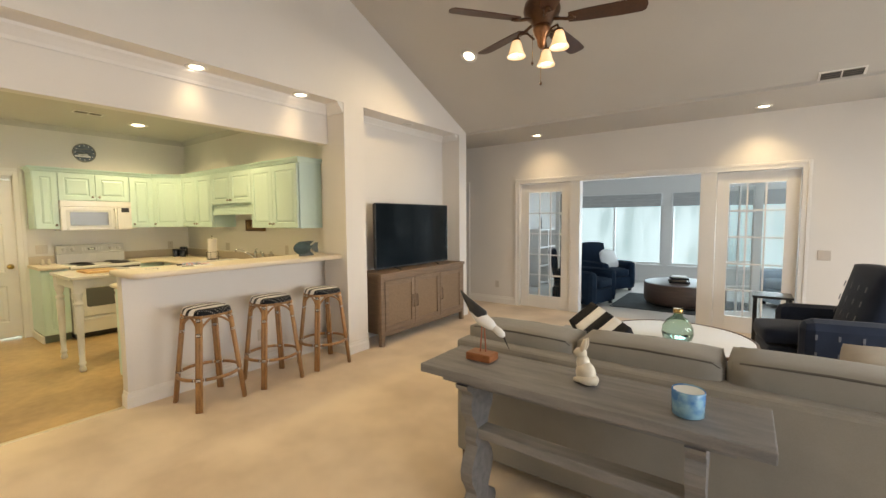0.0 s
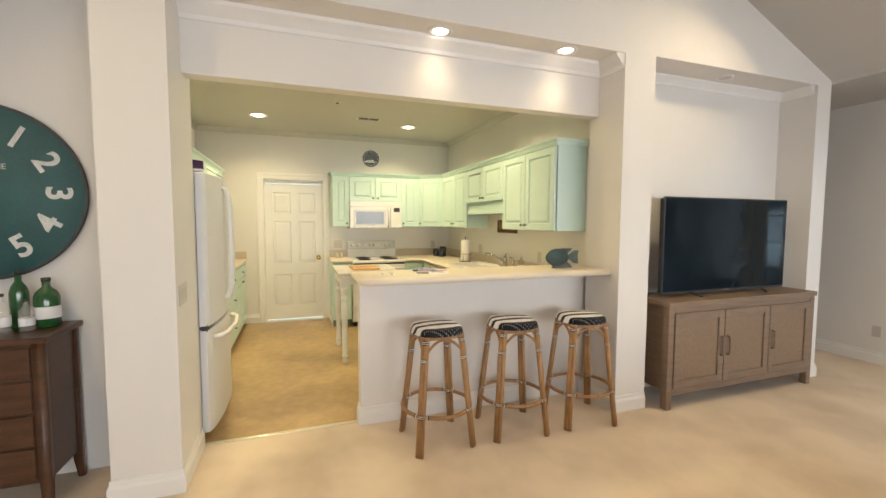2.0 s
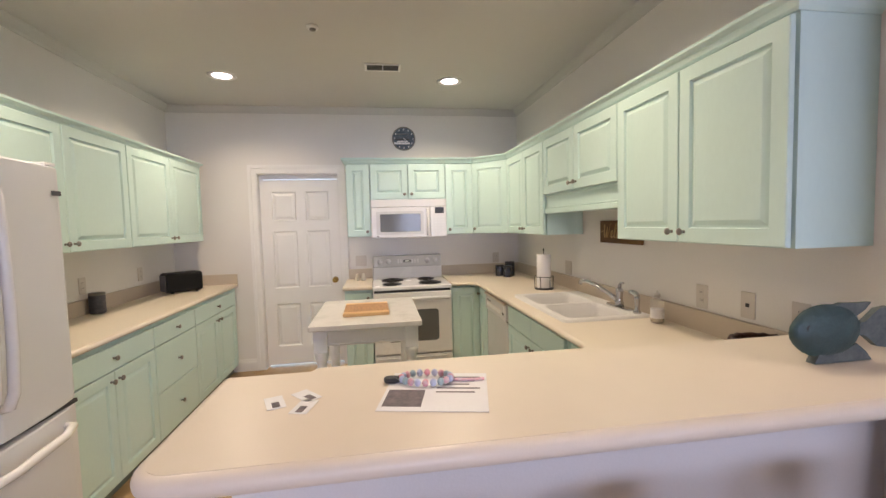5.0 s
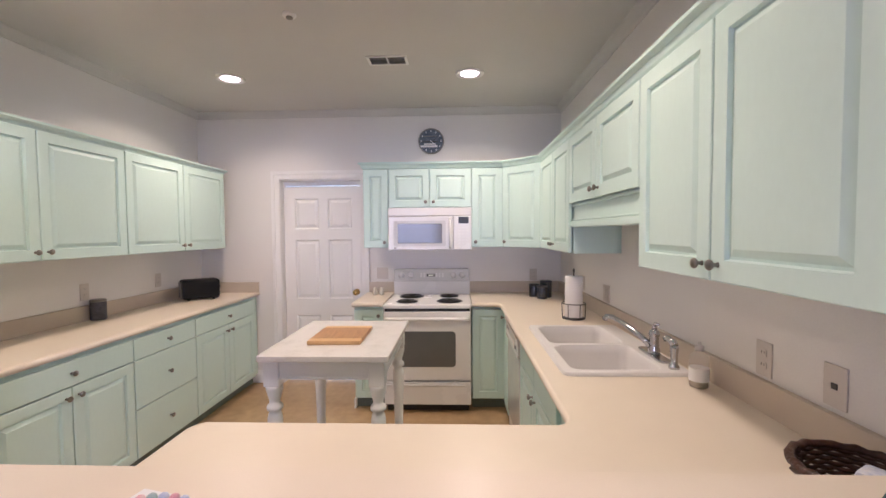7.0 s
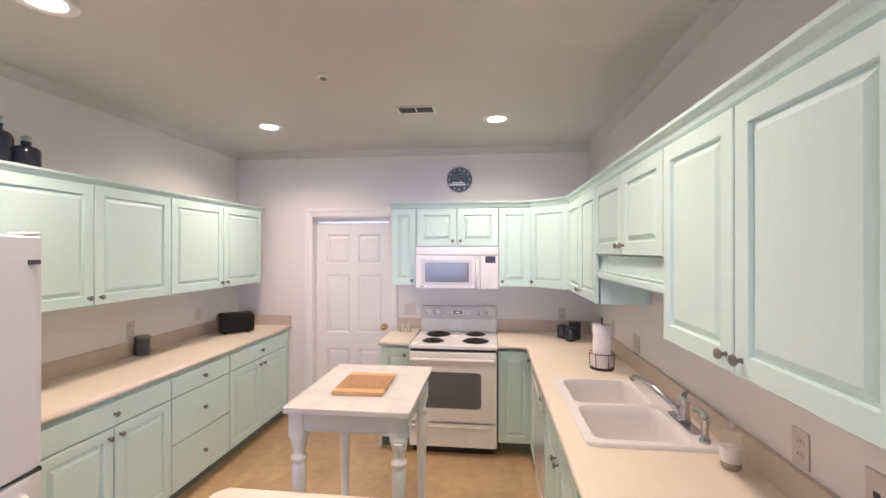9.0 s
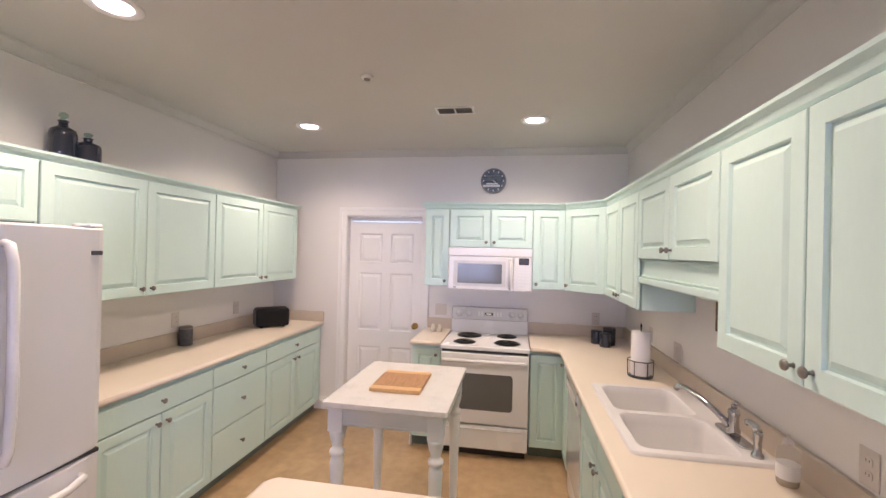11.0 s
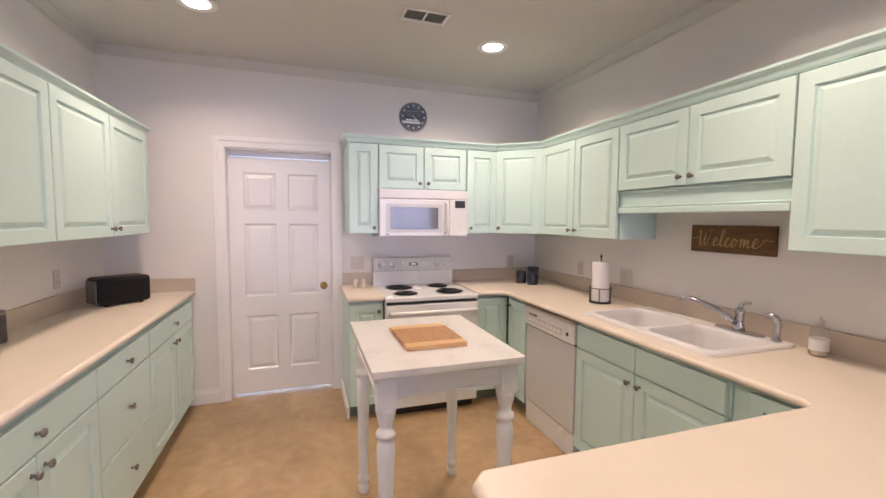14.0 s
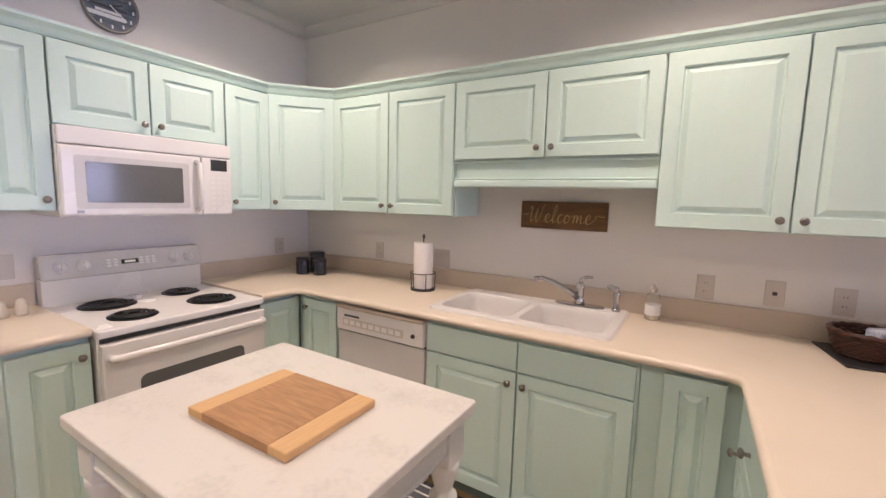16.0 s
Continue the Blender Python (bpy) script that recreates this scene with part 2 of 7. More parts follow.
# Daylight on the garden is put into the backdrop as emission.
OUTSIDE = glow("glowing_garden", (0.55, 0.80, 1.0), 1.7)
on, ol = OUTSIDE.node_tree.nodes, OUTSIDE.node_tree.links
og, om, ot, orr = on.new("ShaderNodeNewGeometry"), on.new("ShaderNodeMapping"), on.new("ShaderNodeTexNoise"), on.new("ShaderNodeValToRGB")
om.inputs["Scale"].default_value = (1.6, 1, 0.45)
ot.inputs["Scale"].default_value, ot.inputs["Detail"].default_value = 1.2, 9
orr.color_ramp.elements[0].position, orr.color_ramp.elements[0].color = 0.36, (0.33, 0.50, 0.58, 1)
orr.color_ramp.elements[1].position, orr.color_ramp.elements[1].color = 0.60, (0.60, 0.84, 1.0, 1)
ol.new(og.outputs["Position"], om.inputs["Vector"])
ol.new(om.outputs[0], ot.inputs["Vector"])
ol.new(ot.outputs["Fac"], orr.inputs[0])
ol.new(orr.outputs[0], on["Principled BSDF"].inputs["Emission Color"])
# Mint darkened for the toe recess; the shade there is put into the colour.
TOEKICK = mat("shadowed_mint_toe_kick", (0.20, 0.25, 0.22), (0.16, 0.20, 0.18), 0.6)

# ---------------------------------------------------------------- mesh helpers


def box(bm, x0, x1, y0, y1, z0, z1, bevel=0.0):
    r = bmesh.ops.create_cube(bm, size=1, matrix=Matrix.Translation(((x0 + x1) / 2, (y0 + y1) / 2, (z0 + z1) / 2)) @ Matrix.Diagonal((abs(x1 - x0), abs(y1 - y0), abs(z1 - z0), 1)))
    if bevel:
        es = list({e for v in r["verts"] for e in v.link_edges})
        bmesh.ops.bevel(bm, geom=es, offset=bevel, segments=2, affect="EDGES", profile=0.5)
    return bm


def lathe(bm, prof, cx=0, cy=0, cz=0, seg=20, m=None):
    """Turns a profile of (radius, height) about the upright axis."""
    rings = []
    m = m or Matrix.Translation((cx, cy, cz))
    for r, z in prof:
        rings.append([bm.verts.new(m @ Vector((max(r, 1e-4) * math.cos(2 * math.pi * i / seg), max(r, 1e-4) * math.sin(2 * math.pi * i / seg), z))) for i in range(seg)])
    for a, b in zip(rings, rings[1:]):
        for i in range(seg):
            f = bm.faces.new((a[i], a[(i + 1) % seg], b[(i + 1) % seg], b[i]))
            f.smooth = True
    bm.faces.new(rings[0][::-1])
    bm.faces.new(rings[-1])
    return bm


def rod(bm, a, b, r0, r1=None, seg=12):
    a, b = Vector(a), Vector(b)
    q = (b - a).to_track_quat("Z", "Y").to_matrix().to_4x4()
    return lathe(bm, [(r0, 0), (r0 if r1 is None else r1, (b - a).length)], seg=seg, m=Matrix.Translation(a) @ q)


def tube(bm, pts, r, seg=8, closed=False, radii=None):
    pts = [Vector(p) for p in pts]
    n = len(pts)
    rings, ref = [], None
    for i, p in enumerate(pts):
        d = (pts[(i + 1) % n] - pts[i - 1]) if closed or 0 < i < n - 1 else (pts[1] - pts[0] if i == 0 else pts[-1] - pts[-2])
        d.normalize()
        if ref is None:
            ref = d.orthogonal().normalized()
        ref = (ref - d * ref.dot(d)).normalized()
        side = d.cross(ref)
        rr = radii[i] if radii else r
        rings.append([bm.verts.new(p + rr * (math.cos(2 * math.pi * k / seg) * ref + math.sin(2 * math.pi * k / seg) * side)) for k in range(seg)])
    for i in range(n if closed else n - 1):
        a, b = rings[i], rings[(i + 1) % n]
        for k in range(seg):
            f = bm.faces.new((a[k], a[(k + 1) % seg], b[(k + 1) % seg], b[k]))
            f.smooth = True
    if not closed:
        bm.faces.new(rings[0][::-1])
        bm.faces.new(rings[-1])
    return bm


def prism(bm, pts, z0, z1, bevel=0.0):
    """An upright prism over a plan outline."""
    lo = [bm.verts.new((x, y, z0)) for x, y in pts]
    hi = [bm.verts.new((x, y, z1)) for x, y in pts]
    n = len(pts)
    fs = [bm.faces.new(lo[::-1]), bm.faces.new(hi)]
    for i in range(n):
        fs.append(bm.faces.new((lo[i], lo[(i + 1) % n], hi[(i + 1) % n], hi[i])))
    if bevel:
        bmesh.ops.recalc_face_normals(bm, faces=fs)
        bmesh.ops.bevel(bm, geom=[e for e in fs[0].edges] + [e for e in fs[1].edges], offset=bevel, segments=2, affect="EDGES", profile=0.5)
    return bm


def rounded(x0, x1, y0, y1, r, n=6, corners=(1, 1, 1, 1)):
    """Plan outline of a rectangle whose marked corners are rounded."""
    out = []
    for k, (cx, cy, sx, sy) in enumerate(((x1, y1, 1, 1), (x0, y1, -1, 1), (x0, y0, -1, -1), (x1, y0, 1, -1))):
        if not corners[k]:
            out.append((cx, cy))
            continue
        for i in range(n + 1):
            a = math.pi / 2 * (k + i / n)
            out.append((cx - sx * r + r * math.cos(a), cy - sy * r + r * math.sin(a)))
    return out


def part(name, bm, material, parent=None, label="", smooth=None):
    me = bpy.data.meshes.new(name)
    bmesh.ops.recalc_face_normals(bm, faces=bm.faces)
    if smooth:
        for f in bm.faces:
            f.smooth = True
    bm.to_mesh(me)
    bm.free()
    me.materials.append(material)
    ob = new(name, me)
    ob.parent = parent
    if label:
        ob["label"] = label
    return ob


def thing(name, x, y, z, turn=0, label="", category="", group=""):
    ob = new(name)
    ob.empty_display_size = 0.1
    ob.matrix_world = pose(x, y, z, 0, 0, turn)
    return tagged(ob, label, category, group)


def B():
    return bmesh.new()


def setting(name, bm, material, label="", category=""):
    return tagged(part(name, bm, material), label, category, "", "structure")


def letters(name, text, size, m, material, parent=None, depth=0.002, shear=0.0, bold=0.0):
    cu = bpy.data.curves.new(name, "FONT")
    cu.body, cu.size, cu.extrude, cu.align_x, cu.align_y, cu.shear, cu.offset = text, size, depth, "CENTER", "CENTER", shear, bold
    tmp = bpy.data.objects.new("tmp", cu)
    scene.collection.objects.link(tmp)
    me = bpy.data.meshes.new_from_object(tmp.evaluated_get(bpy.context.evaluated_depsgraph_get()))
    bpy.data.objects.remove(tmp)
    me.materials.clear()
    me.materials.append(material)
    ob = new(name, me)
    ob.parent = parent
    ob.matrix_local = m
    return ob

# ---------------------------------------------------------------- the shell


def wall_grid(axis, at0, at1, u0, u1, z0, z1, holes):
    """A wall between two planes of one axis, with rectangular openings (u0, u1, z0, z1)."""
    bm = B()
    us = sorted({u0, u1, *[h[0] for h in holes], *[h[1] for h in holes]})
    for a, b in zip(us, us[1:]):
        cuts = sorted([(h[2], h[3]) for h in holes if h[0] <= a and h[1] >= b])
        z = z0
        for c, d in cuts + [(z1, z1)]:
            if c > z + 1e-6:
                if axis == "x":
                    box(bm, at0, at1, a, b, z, c)
                else:
                    box(bm, a, b, at0, at1, z, c)
            z = d
    return bm


# floors
setting("floor_kitchen", box(B(), XW - 0.3, -3.93, YL - 0.15, YS + 0.1, -0.1, 0.0), VINYL, "tan mottled sheet vinyl kitchen floor", "floor")
bm = B()
box(bm, -3.93, XE + 0.2, YB - 0.2, YF + 0.06, -0.1, 0.004)
box(bm, -6.2, -3.93, YS + 0.25, YF + 0.06, -0.1, 0.004)
box(bm, -5.0, -3.93, YB - 0.2, YL - 0.15, -0.1, 0.004)
setting("floor_great_room", bm, CARPET, "beige cut-pile carpet of the great room", "carpet")
setting("floor_sunroom", box(B(), -4.2, 2.0, YF + 0.06, 10.45, -0.1, 0.004), PALECARPET, "pale carpet of the bright sunroom", "carpet")
setting("threshold_strip", box(B(), -3.955, -3.925, 0.106, 1.12, 0.0, 0.012, 0.003), mat("threshold_metal", (0.75, 0.68, 0.52), rough=0.3, metal=0.4), "pale metal strip between vinyl and carpet", "threshold")

# kitchen shell
DY0, DY1, DZ = 0.27, 1.085, 2.065   # door opening
setting("wall_kitchen_door", wall_grid("x", XW - 0.13, XW, YL - 0.13, YS + 0.13, 0, ZC + 0.05, [(DY0, DY1, 0, DZ)]), PAINT, "white painted kitchen wall with a closed door", "wall")
setting("wall_kitchen_sink", wall_grid("y", YS, YS + 0.11, XW, XH1, 0, ZC + 0.05, []), PAINT, "white painted wall behind the sink", "wall")
setting("wall_bar_side", wall_grid("y", 2.994, YS + 0.21, XH1, XG, 0, ZC, []), PAINT, "white painted return wall at the end of the bar", "wall")
setting("wall_kitchen_fridge", wall_grid("y", YL - 0.13, YL, XW, -3.90, 0, ZC + 0.05, []), PAINT, "white painted wall behind the fridge", "wall")
bm = B()
box(bm, -3.93, XG, -0.215, 0.105, 0, ZC)
setting("wall_column", bm, PAINT, "white painted wing wall beside the fridge", "wall")
setting("wall_clock", wall_grid("x", -3.99, -3.86, YB, -0.215, 0, 4.6, []), PAINT, "white painted wall behind the large clock", "wall")
setting("wall_header", box(B(), XH1, XH0, 0.105, 2.994, ZH, ZC), PAINT, "white painted header above the breakfast bar", "wall")
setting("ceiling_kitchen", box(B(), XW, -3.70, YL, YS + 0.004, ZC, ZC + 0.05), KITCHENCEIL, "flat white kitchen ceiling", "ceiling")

# gable wall with the TV niche, up to the vault
bm = B()
NY0, NY1, NZ, NB, GE = 3.28, 5.17, 2.71, -3.76, 5.36


def roof(y):
    return SLOPE_Z + SLOPE * (SLOPE_Y - y) if y > RIDGE_Y else RIDGE_Z - SLOPE * (RIDGE_Y - y)


def gable(bm, x0, x1, ys, zlo):
    lo = [(y, zlo) for y in ys]
    hi = [(y, max(roof(y) + 0.03, zlo)) for y in ys]
    ring = lo + hi[::-1]
    a = [bm.verts.new((x0, y, z)) for y, z in ring]
    b = [bm.verts.new((x1, y, z)) for y, z in ring]
    n = len(ring)
    bm.faces.new(a)
    bm.faces.new(b[::-1])
    for i in range(n):
        bm.faces.new((a[i], b[i], b[(i + 1) % n], a[(i + 1) % n]))


gable(bm, -3.70, XG, (-0.215, 0.105, RIDGE_Y, 3.27, GE), ZC)
box(bm, XH0, XG, 0.105, 2.994, ZS, ZC)
setting("wall_gable", bm, PAINT, "white painted gable wall under the vaulted ceiling", "wall")
bm = B()
box(bm, -3.86, XG, YS + 0.21, NY0, 0, ZC)
box(bm, -3.86, XG, NY1, GE, 0, ZC)
box(bm, -3.86, NB, NY0, NY1, 0, ZC)
box(bm, NB, XG, NY0, NY1, NZ, ZC)
setting("wall_niche", bm, PAINT, "white painted recess holding the television", "wall")

# hall beyond the niche
setting("wall_hall_side", wall_grid("y", GE - 0.12, GE, -6.1, -3.86, 0, 2.8, []), PAINT, "white hall wall", "wall")
setting("wall_hall_end", wall_grid("x", -6.2, -6.1, GE - 0.12, YF, 0, 2.8, []), PAINT, "white hall end wall", "wall")
setting("ceiling_hall", box(B(), -6.1, XE, SLOPE_Y - 0.06, YF, ZC - 0.004, ZC + 0.06), CEIL, "flat lower ceiling strip by the french doors", "ceiling")

# french wall
FX0, FX1, FZ = -3.06, 0.52, 2.045
setting("wall_french", wall_grid("y", YF, YF + 0.14, -6.2, XE, 0, 2.8, [(FX0, FX1, 0, FZ), (-4.95, -4.12, 0, 2.05)]), PAINT, "white painted wall holding french doors", "wall")

# vault and outer walls
bm = B()
a = [(XG - 0.25, SLOPE_Y, roof(SLOPE_Y)), (XE + 0.1, SLOPE_Y, roof(SLOPE_Y)), (XE + 0.1, RIDGE_Y, RIDGE_Z), (XG - 0.25, RIDGE_Y, RIDGE_Z)]
b = [(XG - 0.25, RIDGE_Y, RIDGE_Z), (XE + 0.1, RIDGE_Y, RIDGE_Z), (XE + 0.1, YB, roof(YB)), (XG - 0.25, YB, roof(YB))]
for q in (a, b):
    lo = [bm.verts.new(p) for p in q]
    hi = [bm.verts.new((p[0], p[1], p[2] + 0.1)) for p in q]
    bm.faces.new(lo[::-1])
    bm.faces.new(hi)
    for i in range(4):
        bm.faces.new((lo[i], lo[(i + 1) % 4], hi[(i + 1) % 4], hi[i]))
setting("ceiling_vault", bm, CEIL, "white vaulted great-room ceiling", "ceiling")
setting("wall_east", wall_grid("x", XE, XE + 0.15, YB, YF, 0, 4.6, [(2.2, 5.6, 0.6, 2.3), (-0.6, 1.4, 0.6, 2.3)]), PAINT, "white far wall of the great room with openings for added windows", "wall")
setting("wall_back", wall_grid("y", YB - 0.15, YB, -3.99, XE + 0.15, 0, 3.2, []), PAINT, "plain white back wall", "wall")

# sunroom shell
SW0, SW1 = -3.9, 1.8
SB = 10.40
setting("wall_sunroom_back", wall_grid("y", SB, SB + 0.12, SW0, SW1, 0, 2.6, [(-3.55, -1.50, 0.42, 2.02), (-1.33, 0.75, 0.42, 2.02)]), PAINT, "white sunroom wall with wide windows", "wall")
setting("wall_sunroom_left", wall_grid("x", SW0 - 0.12, SW0, YF + 0.14, SB + 0.12, 0, 2.6, []), PAINT, "white sunroom side wall", "wall")
setting("wall_sunroom_right", wall_grid("x", SW1, SW1 + 0.12, YF + 0.14, SB + 0.12, 0, 2.6, [(7.3, 9.8, 0.42, 2.02)]), PAINT, "white sunroom side wall with an added window", "wall")
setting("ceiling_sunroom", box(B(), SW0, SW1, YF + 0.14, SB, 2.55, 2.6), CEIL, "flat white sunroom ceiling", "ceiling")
setting("backdrop", box(B(), -14, 14, 16, 16.2, -0.3, 7), OUTSIDE, "glowing backdrop of a hazy garden beyond the sunroom", "backdrop")
setting("ground", box(B(), -300, 300, -300, 300, -0.5, -0.3), mat("winter_grass", (0.16, 0.17, 0.09), (0.10, 0.11, 0.06), 0.95, scale=0.6), "pale lawn outside the sunroom", "ground")


def moulding(name, pts, prof, material, label):
    """A profile (out, up) swept along wall faces; out is to the left of the way along pts."""
    bm = B()
    rings = []
    n = len(pts)
    for i, (x, y, z) in enumerate(pts):
        d0 = Vector((x - pts[i - 1][0], y - pts[i - 1][1])).normalized() if i else None
        d1 = Vector((pts[i + 1][0] - x, pts[i + 1][1] - y)).normalized() if i < n - 1 else None
        n0 = Vector((-d0.y, d0.x)) if d0 else None
        n1 = Vector((-d1.y, d1.x)) if d1 else None
        if n0 is None or n1 is None:
            w = n0 or n1
        else:
            w = (n0 + n1) / (1 + n0.dot(n1))
        rings.append([bm.verts.new((x + w.x * o, y + w.y * o, z + u)) for o, u in prof])
    k = len(prof)
    for a, b in zip(rings, rings[1:]):
        for j in range(k):
            bm.faces.new((a[j], a[(j + 1) % k], b[(j + 1) % k], b[j]))
    bm.faces.new(rings[0])
    bm.faces.new(rings[-1][::-1])
    return setting(name, bm, material, label, name.split("_")[0])


BASE = [(0, 0.004), (0.016, 0.004), (0.016, 0.085), (0.012, 0.098), (0.008, 0.104), (0.006, 0.128), (0, 0.130)]
CROWN = [(0, 0), (0, -0.075), (0.008, -0.072), (0.014, -0.055), (0.034, -0.030), (0.050, -0.014), (0.055, 0)]
moulding("baseboard_column", [(-3.99 + 0.135, -0.216, 0), (XG, -0.216, 0), (XG, 0.106, 0), (-3.925, 0.106, 0)][::-1], BASE, TRIM, "white baseboard round the wing wall")
moulding("baseboard_bar", [(-3.99, 1.119, 0), (-3.889, 1.119, 0), (-3.889, 2.993, 0), (XG, 2.993, 0), (XG, NY0, 0)][::-1], BASE, TRIM, "white baseboard along the bar")
moulding("baseboard_niche", [(XG, NY1, 0), (XG, GE, 0), (-3.86, GE, 0)][::-1], BASE, TRIM, "white baseboard of the niche wall")
moulding("baseboard_french", [(FX0 - 0.08, YF, 0), (-4.04, YF, 0)], BASE[:], TRIM, "white baseboard on the french wall").location.y = 0
moulding("baseboard_door", [(XW, DY0 - 0.085, 0), (XW, -0.048, 0)], BASE, TRIM, "white baseboard beside the kitchen door")
moulding("baseboard_stove", [(-6.79, 1.1645, 0), (XW, 1.1645, 0)], BASE[:3] + [(0.012, 0.088), (0, 0.09)], TRIM, "white base shoe on the cabinet side")
# The crown takes the greyed ceiling white, so its dimness is in the colour.
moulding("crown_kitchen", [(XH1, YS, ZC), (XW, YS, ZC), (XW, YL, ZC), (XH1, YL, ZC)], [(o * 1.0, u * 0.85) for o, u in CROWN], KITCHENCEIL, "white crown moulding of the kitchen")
moulding("crown_header", [(XG - 0.01, 2.994, ZS), (XH0, 2.994, ZS), (XH0, 0.105, ZS)], [(o * 1.35, u * 1.35) for o, u in CROWN], TRIM, "white crown moulding on the header")
moulding("crown_niche", [(XG - 0.03, NY1, NZ), (NB, NY1, NZ), (NB, NY0, NZ)], CROWN, TRIM, "white crown moulding in the niche")

# ---------------------------------------------------------------- kitchen door


def panel_slab(w, h, t, cols, rows, depth=0.012, mould=0.024):
    """A slab with fielded panels, front at -y, standing on z = 0, x from 0 to w."""
    bm = B()
    xs = [0] + [v for c in cols for v in c] + [w]
    zs = [0] + [v for r in rows for v in r] + [h]
    for i in range(len(xs) - 1):
        for j in range(len(zs) - 1):
            x0, x1, z0, z1 = xs[i], xs[i + 1], zs[j], zs[j + 1]
            if i % 2 and j % 2:
                prev = None
                for ins, y in ((0, 0), (mould * 0.5, depth), (mould * 0.8, depth), (mould * 1.9, depth * 0.25)):
                    ring = [bm.verts.new(p) for p in ((x0 + ins, y, z0 + ins), (x1 - ins, y, z0 + ins), (x1 - ins, y, z1 - ins), (x0 + ins, y, z1 - ins))]
                    if prev:
                        for k in range(4):
                            bm.faces.new((prev[k], prev[(k + 1) % 4], ring[(k + 1) % 4], ring[k]))
                    prev = ring
                bm.faces.new(prev)
            else:
                bm.faces.new([bm.verts.new(p) for p in ((x0, 0, z0), (x1, 0, z0), (x1, 0, z1), (x0, 0, z1))])
    bmesh.ops.remove_doubles(bm, verts=bm.verts, dist=1e-5)
    box(bm, 0, w, depth + 0.001, t, 0, h)
    return bm


door = thing("door_1", XW - 0.085, DY0 + 0.005, 0.020, 90, "closed white six-panel kitchen door", "door")
door["kind"] = "structure"
dw, dh = DY1 - DY0 - 0.01, 1.985
part("door_leaf", panel_slab(dw, dh, 0.035, [(0.11, 0.36), (0.455, 0.70)], [(0.20, 0.66), (0.83, 1.44), (1.55, 1.86)]), TRIM, door)
bm = B()
lathe(bm, [(0.032, 0), (0.032, 0.006), (0.012, 0.010), (0.012, 0.035), (0.026, 0.042), (0.030, 0.055), (0.024, 0.068), (0.004, 0.072)], m=Matrix.Translation((dw - 0.065, 0, 0.90)) @ pose(0, 0, 0, 90))
part("door_knob", bm, BRASS, door, "round brass knob")


def casing(name, axis, at, u0, u1, z1, side, w=0.082, label="white door casing"):
    """Trim round an opening on a wall face; side is the way out of the wall."""
    bm = B()
    for k, (ww, tt) in enumerate(((w, 0.013), (w * 0.42, 0.022))):
        for a, b, c, d in ((u0 - w, u0 - w + ww, 0.004, z1 + w), (u1 + w - ww, u1 + w, 0.004, z1 + w), (u0 - w + ww, u1 + w - ww, z1 + w - ww, z1 + w)):
            lo, hi = sorted((at + side * (0.0005 + k * 0.001), at + side * tt))
            if axis == "x":
                box(bm, lo, hi, a, b, c, d, 0.003)
            else:
                box(bm, a, b, lo, hi, c, d, 0.003)
    return setting(name, bm, TRIM, label, "trim")


casing("trim_kitchen_door", "x", XW, DY0, DY1, DZ, 1, label="white casing round the kitchen door")
bm = B()
box(bm, XW - 0.128, XW - 0.002, DY0 - 0.001, DY0 + 0.004, 0, DZ)
box(bm, XW - 0.128, XW - 0.002, DY1 - 0.004, DY1 + 0.001, 0, DZ)
box(bm, XW - 0.128, XW - 0.002, DY0, DY1, DZ - 0.012, DZ + 0.001)
box(bm, XW - 0.128, XW - 0.088, DY0 + 0.004, DY0 + 0.016, 0, DZ)
box(bm, XW - 0.128, XW - 0.088, DY1 - 0.016, DY1 - 0.004, 0, DZ)
box(bm, XW - 0.128, XW - 0.09, DY0, DY1, 2.012, DZ - 0.012)
setting("trim_kitchen_door_jamb", bm, TRIM, "white jamb of the kitchen door", "trim")
casing("trim_french", "y", YF, FX0, FX1, FZ, -1, label="white casing round the french doors")
casing("trim_hall_door", "y", YF, -4.95, -4.12, 2.05, -1, label="white casing of a hall door")
setting("wall_hall_room", wall_grid("y", YF + 0.2, YF + 0.3, -5.2, -3.95, 0, 2.6, []), PAINT, "white wall beyond the hall door", "wall")
# added glowing panel, itself unseen, makes the daylight that shows under the door
setting("door_leak_panel", box(B(), XW - 1.0, XW - 0.9, -1.2, 2.6, -0.1, 2.6), glow("door_leak_glow", (0.62, 0.93, 1.0), 2.6), "glowing panel added behind the kitchen door", "wall")

# ---------------------------------------------------------------- ceiling lights


def downlight(x, y, z, watts, label, r=0.09, tilt=0, spread=142, colour=WARM):
    t = thing("recessed_light", x, y, z, 0, label, "light", "recessed ceiling lights")
    if tilt:
        t.matrix_world = pose(x, y, z, tilt, 0, 0)
    part("trim_ring", lathe(B(), [(r * 0.78, -0.0005), (r * 0.82, -0.005), (r + 0.004, -0.009), (r + 0.018, -0.006), (r + 0.020, -0.0005), (r + 0.019, 0.0)], seg=28), TRIM, t, "white trim ring")
    part("lens", lathe(B(), [(r * 0.78, -0.0035), (r * 0.78, -0.002)], seg=28), LENS, t, "glowing frosted lens")
    d = bpy.data.lights.new("downlight", "AREA")
    d.shape, d.size, d.energy, d.color, d.spread = "DISK", 2 * r, watts, colour, radians(spread)
    o = new("downlight", d)
    o.matrix_world = t.matrix_world @ pose(0, 0, -0.012)
    return t


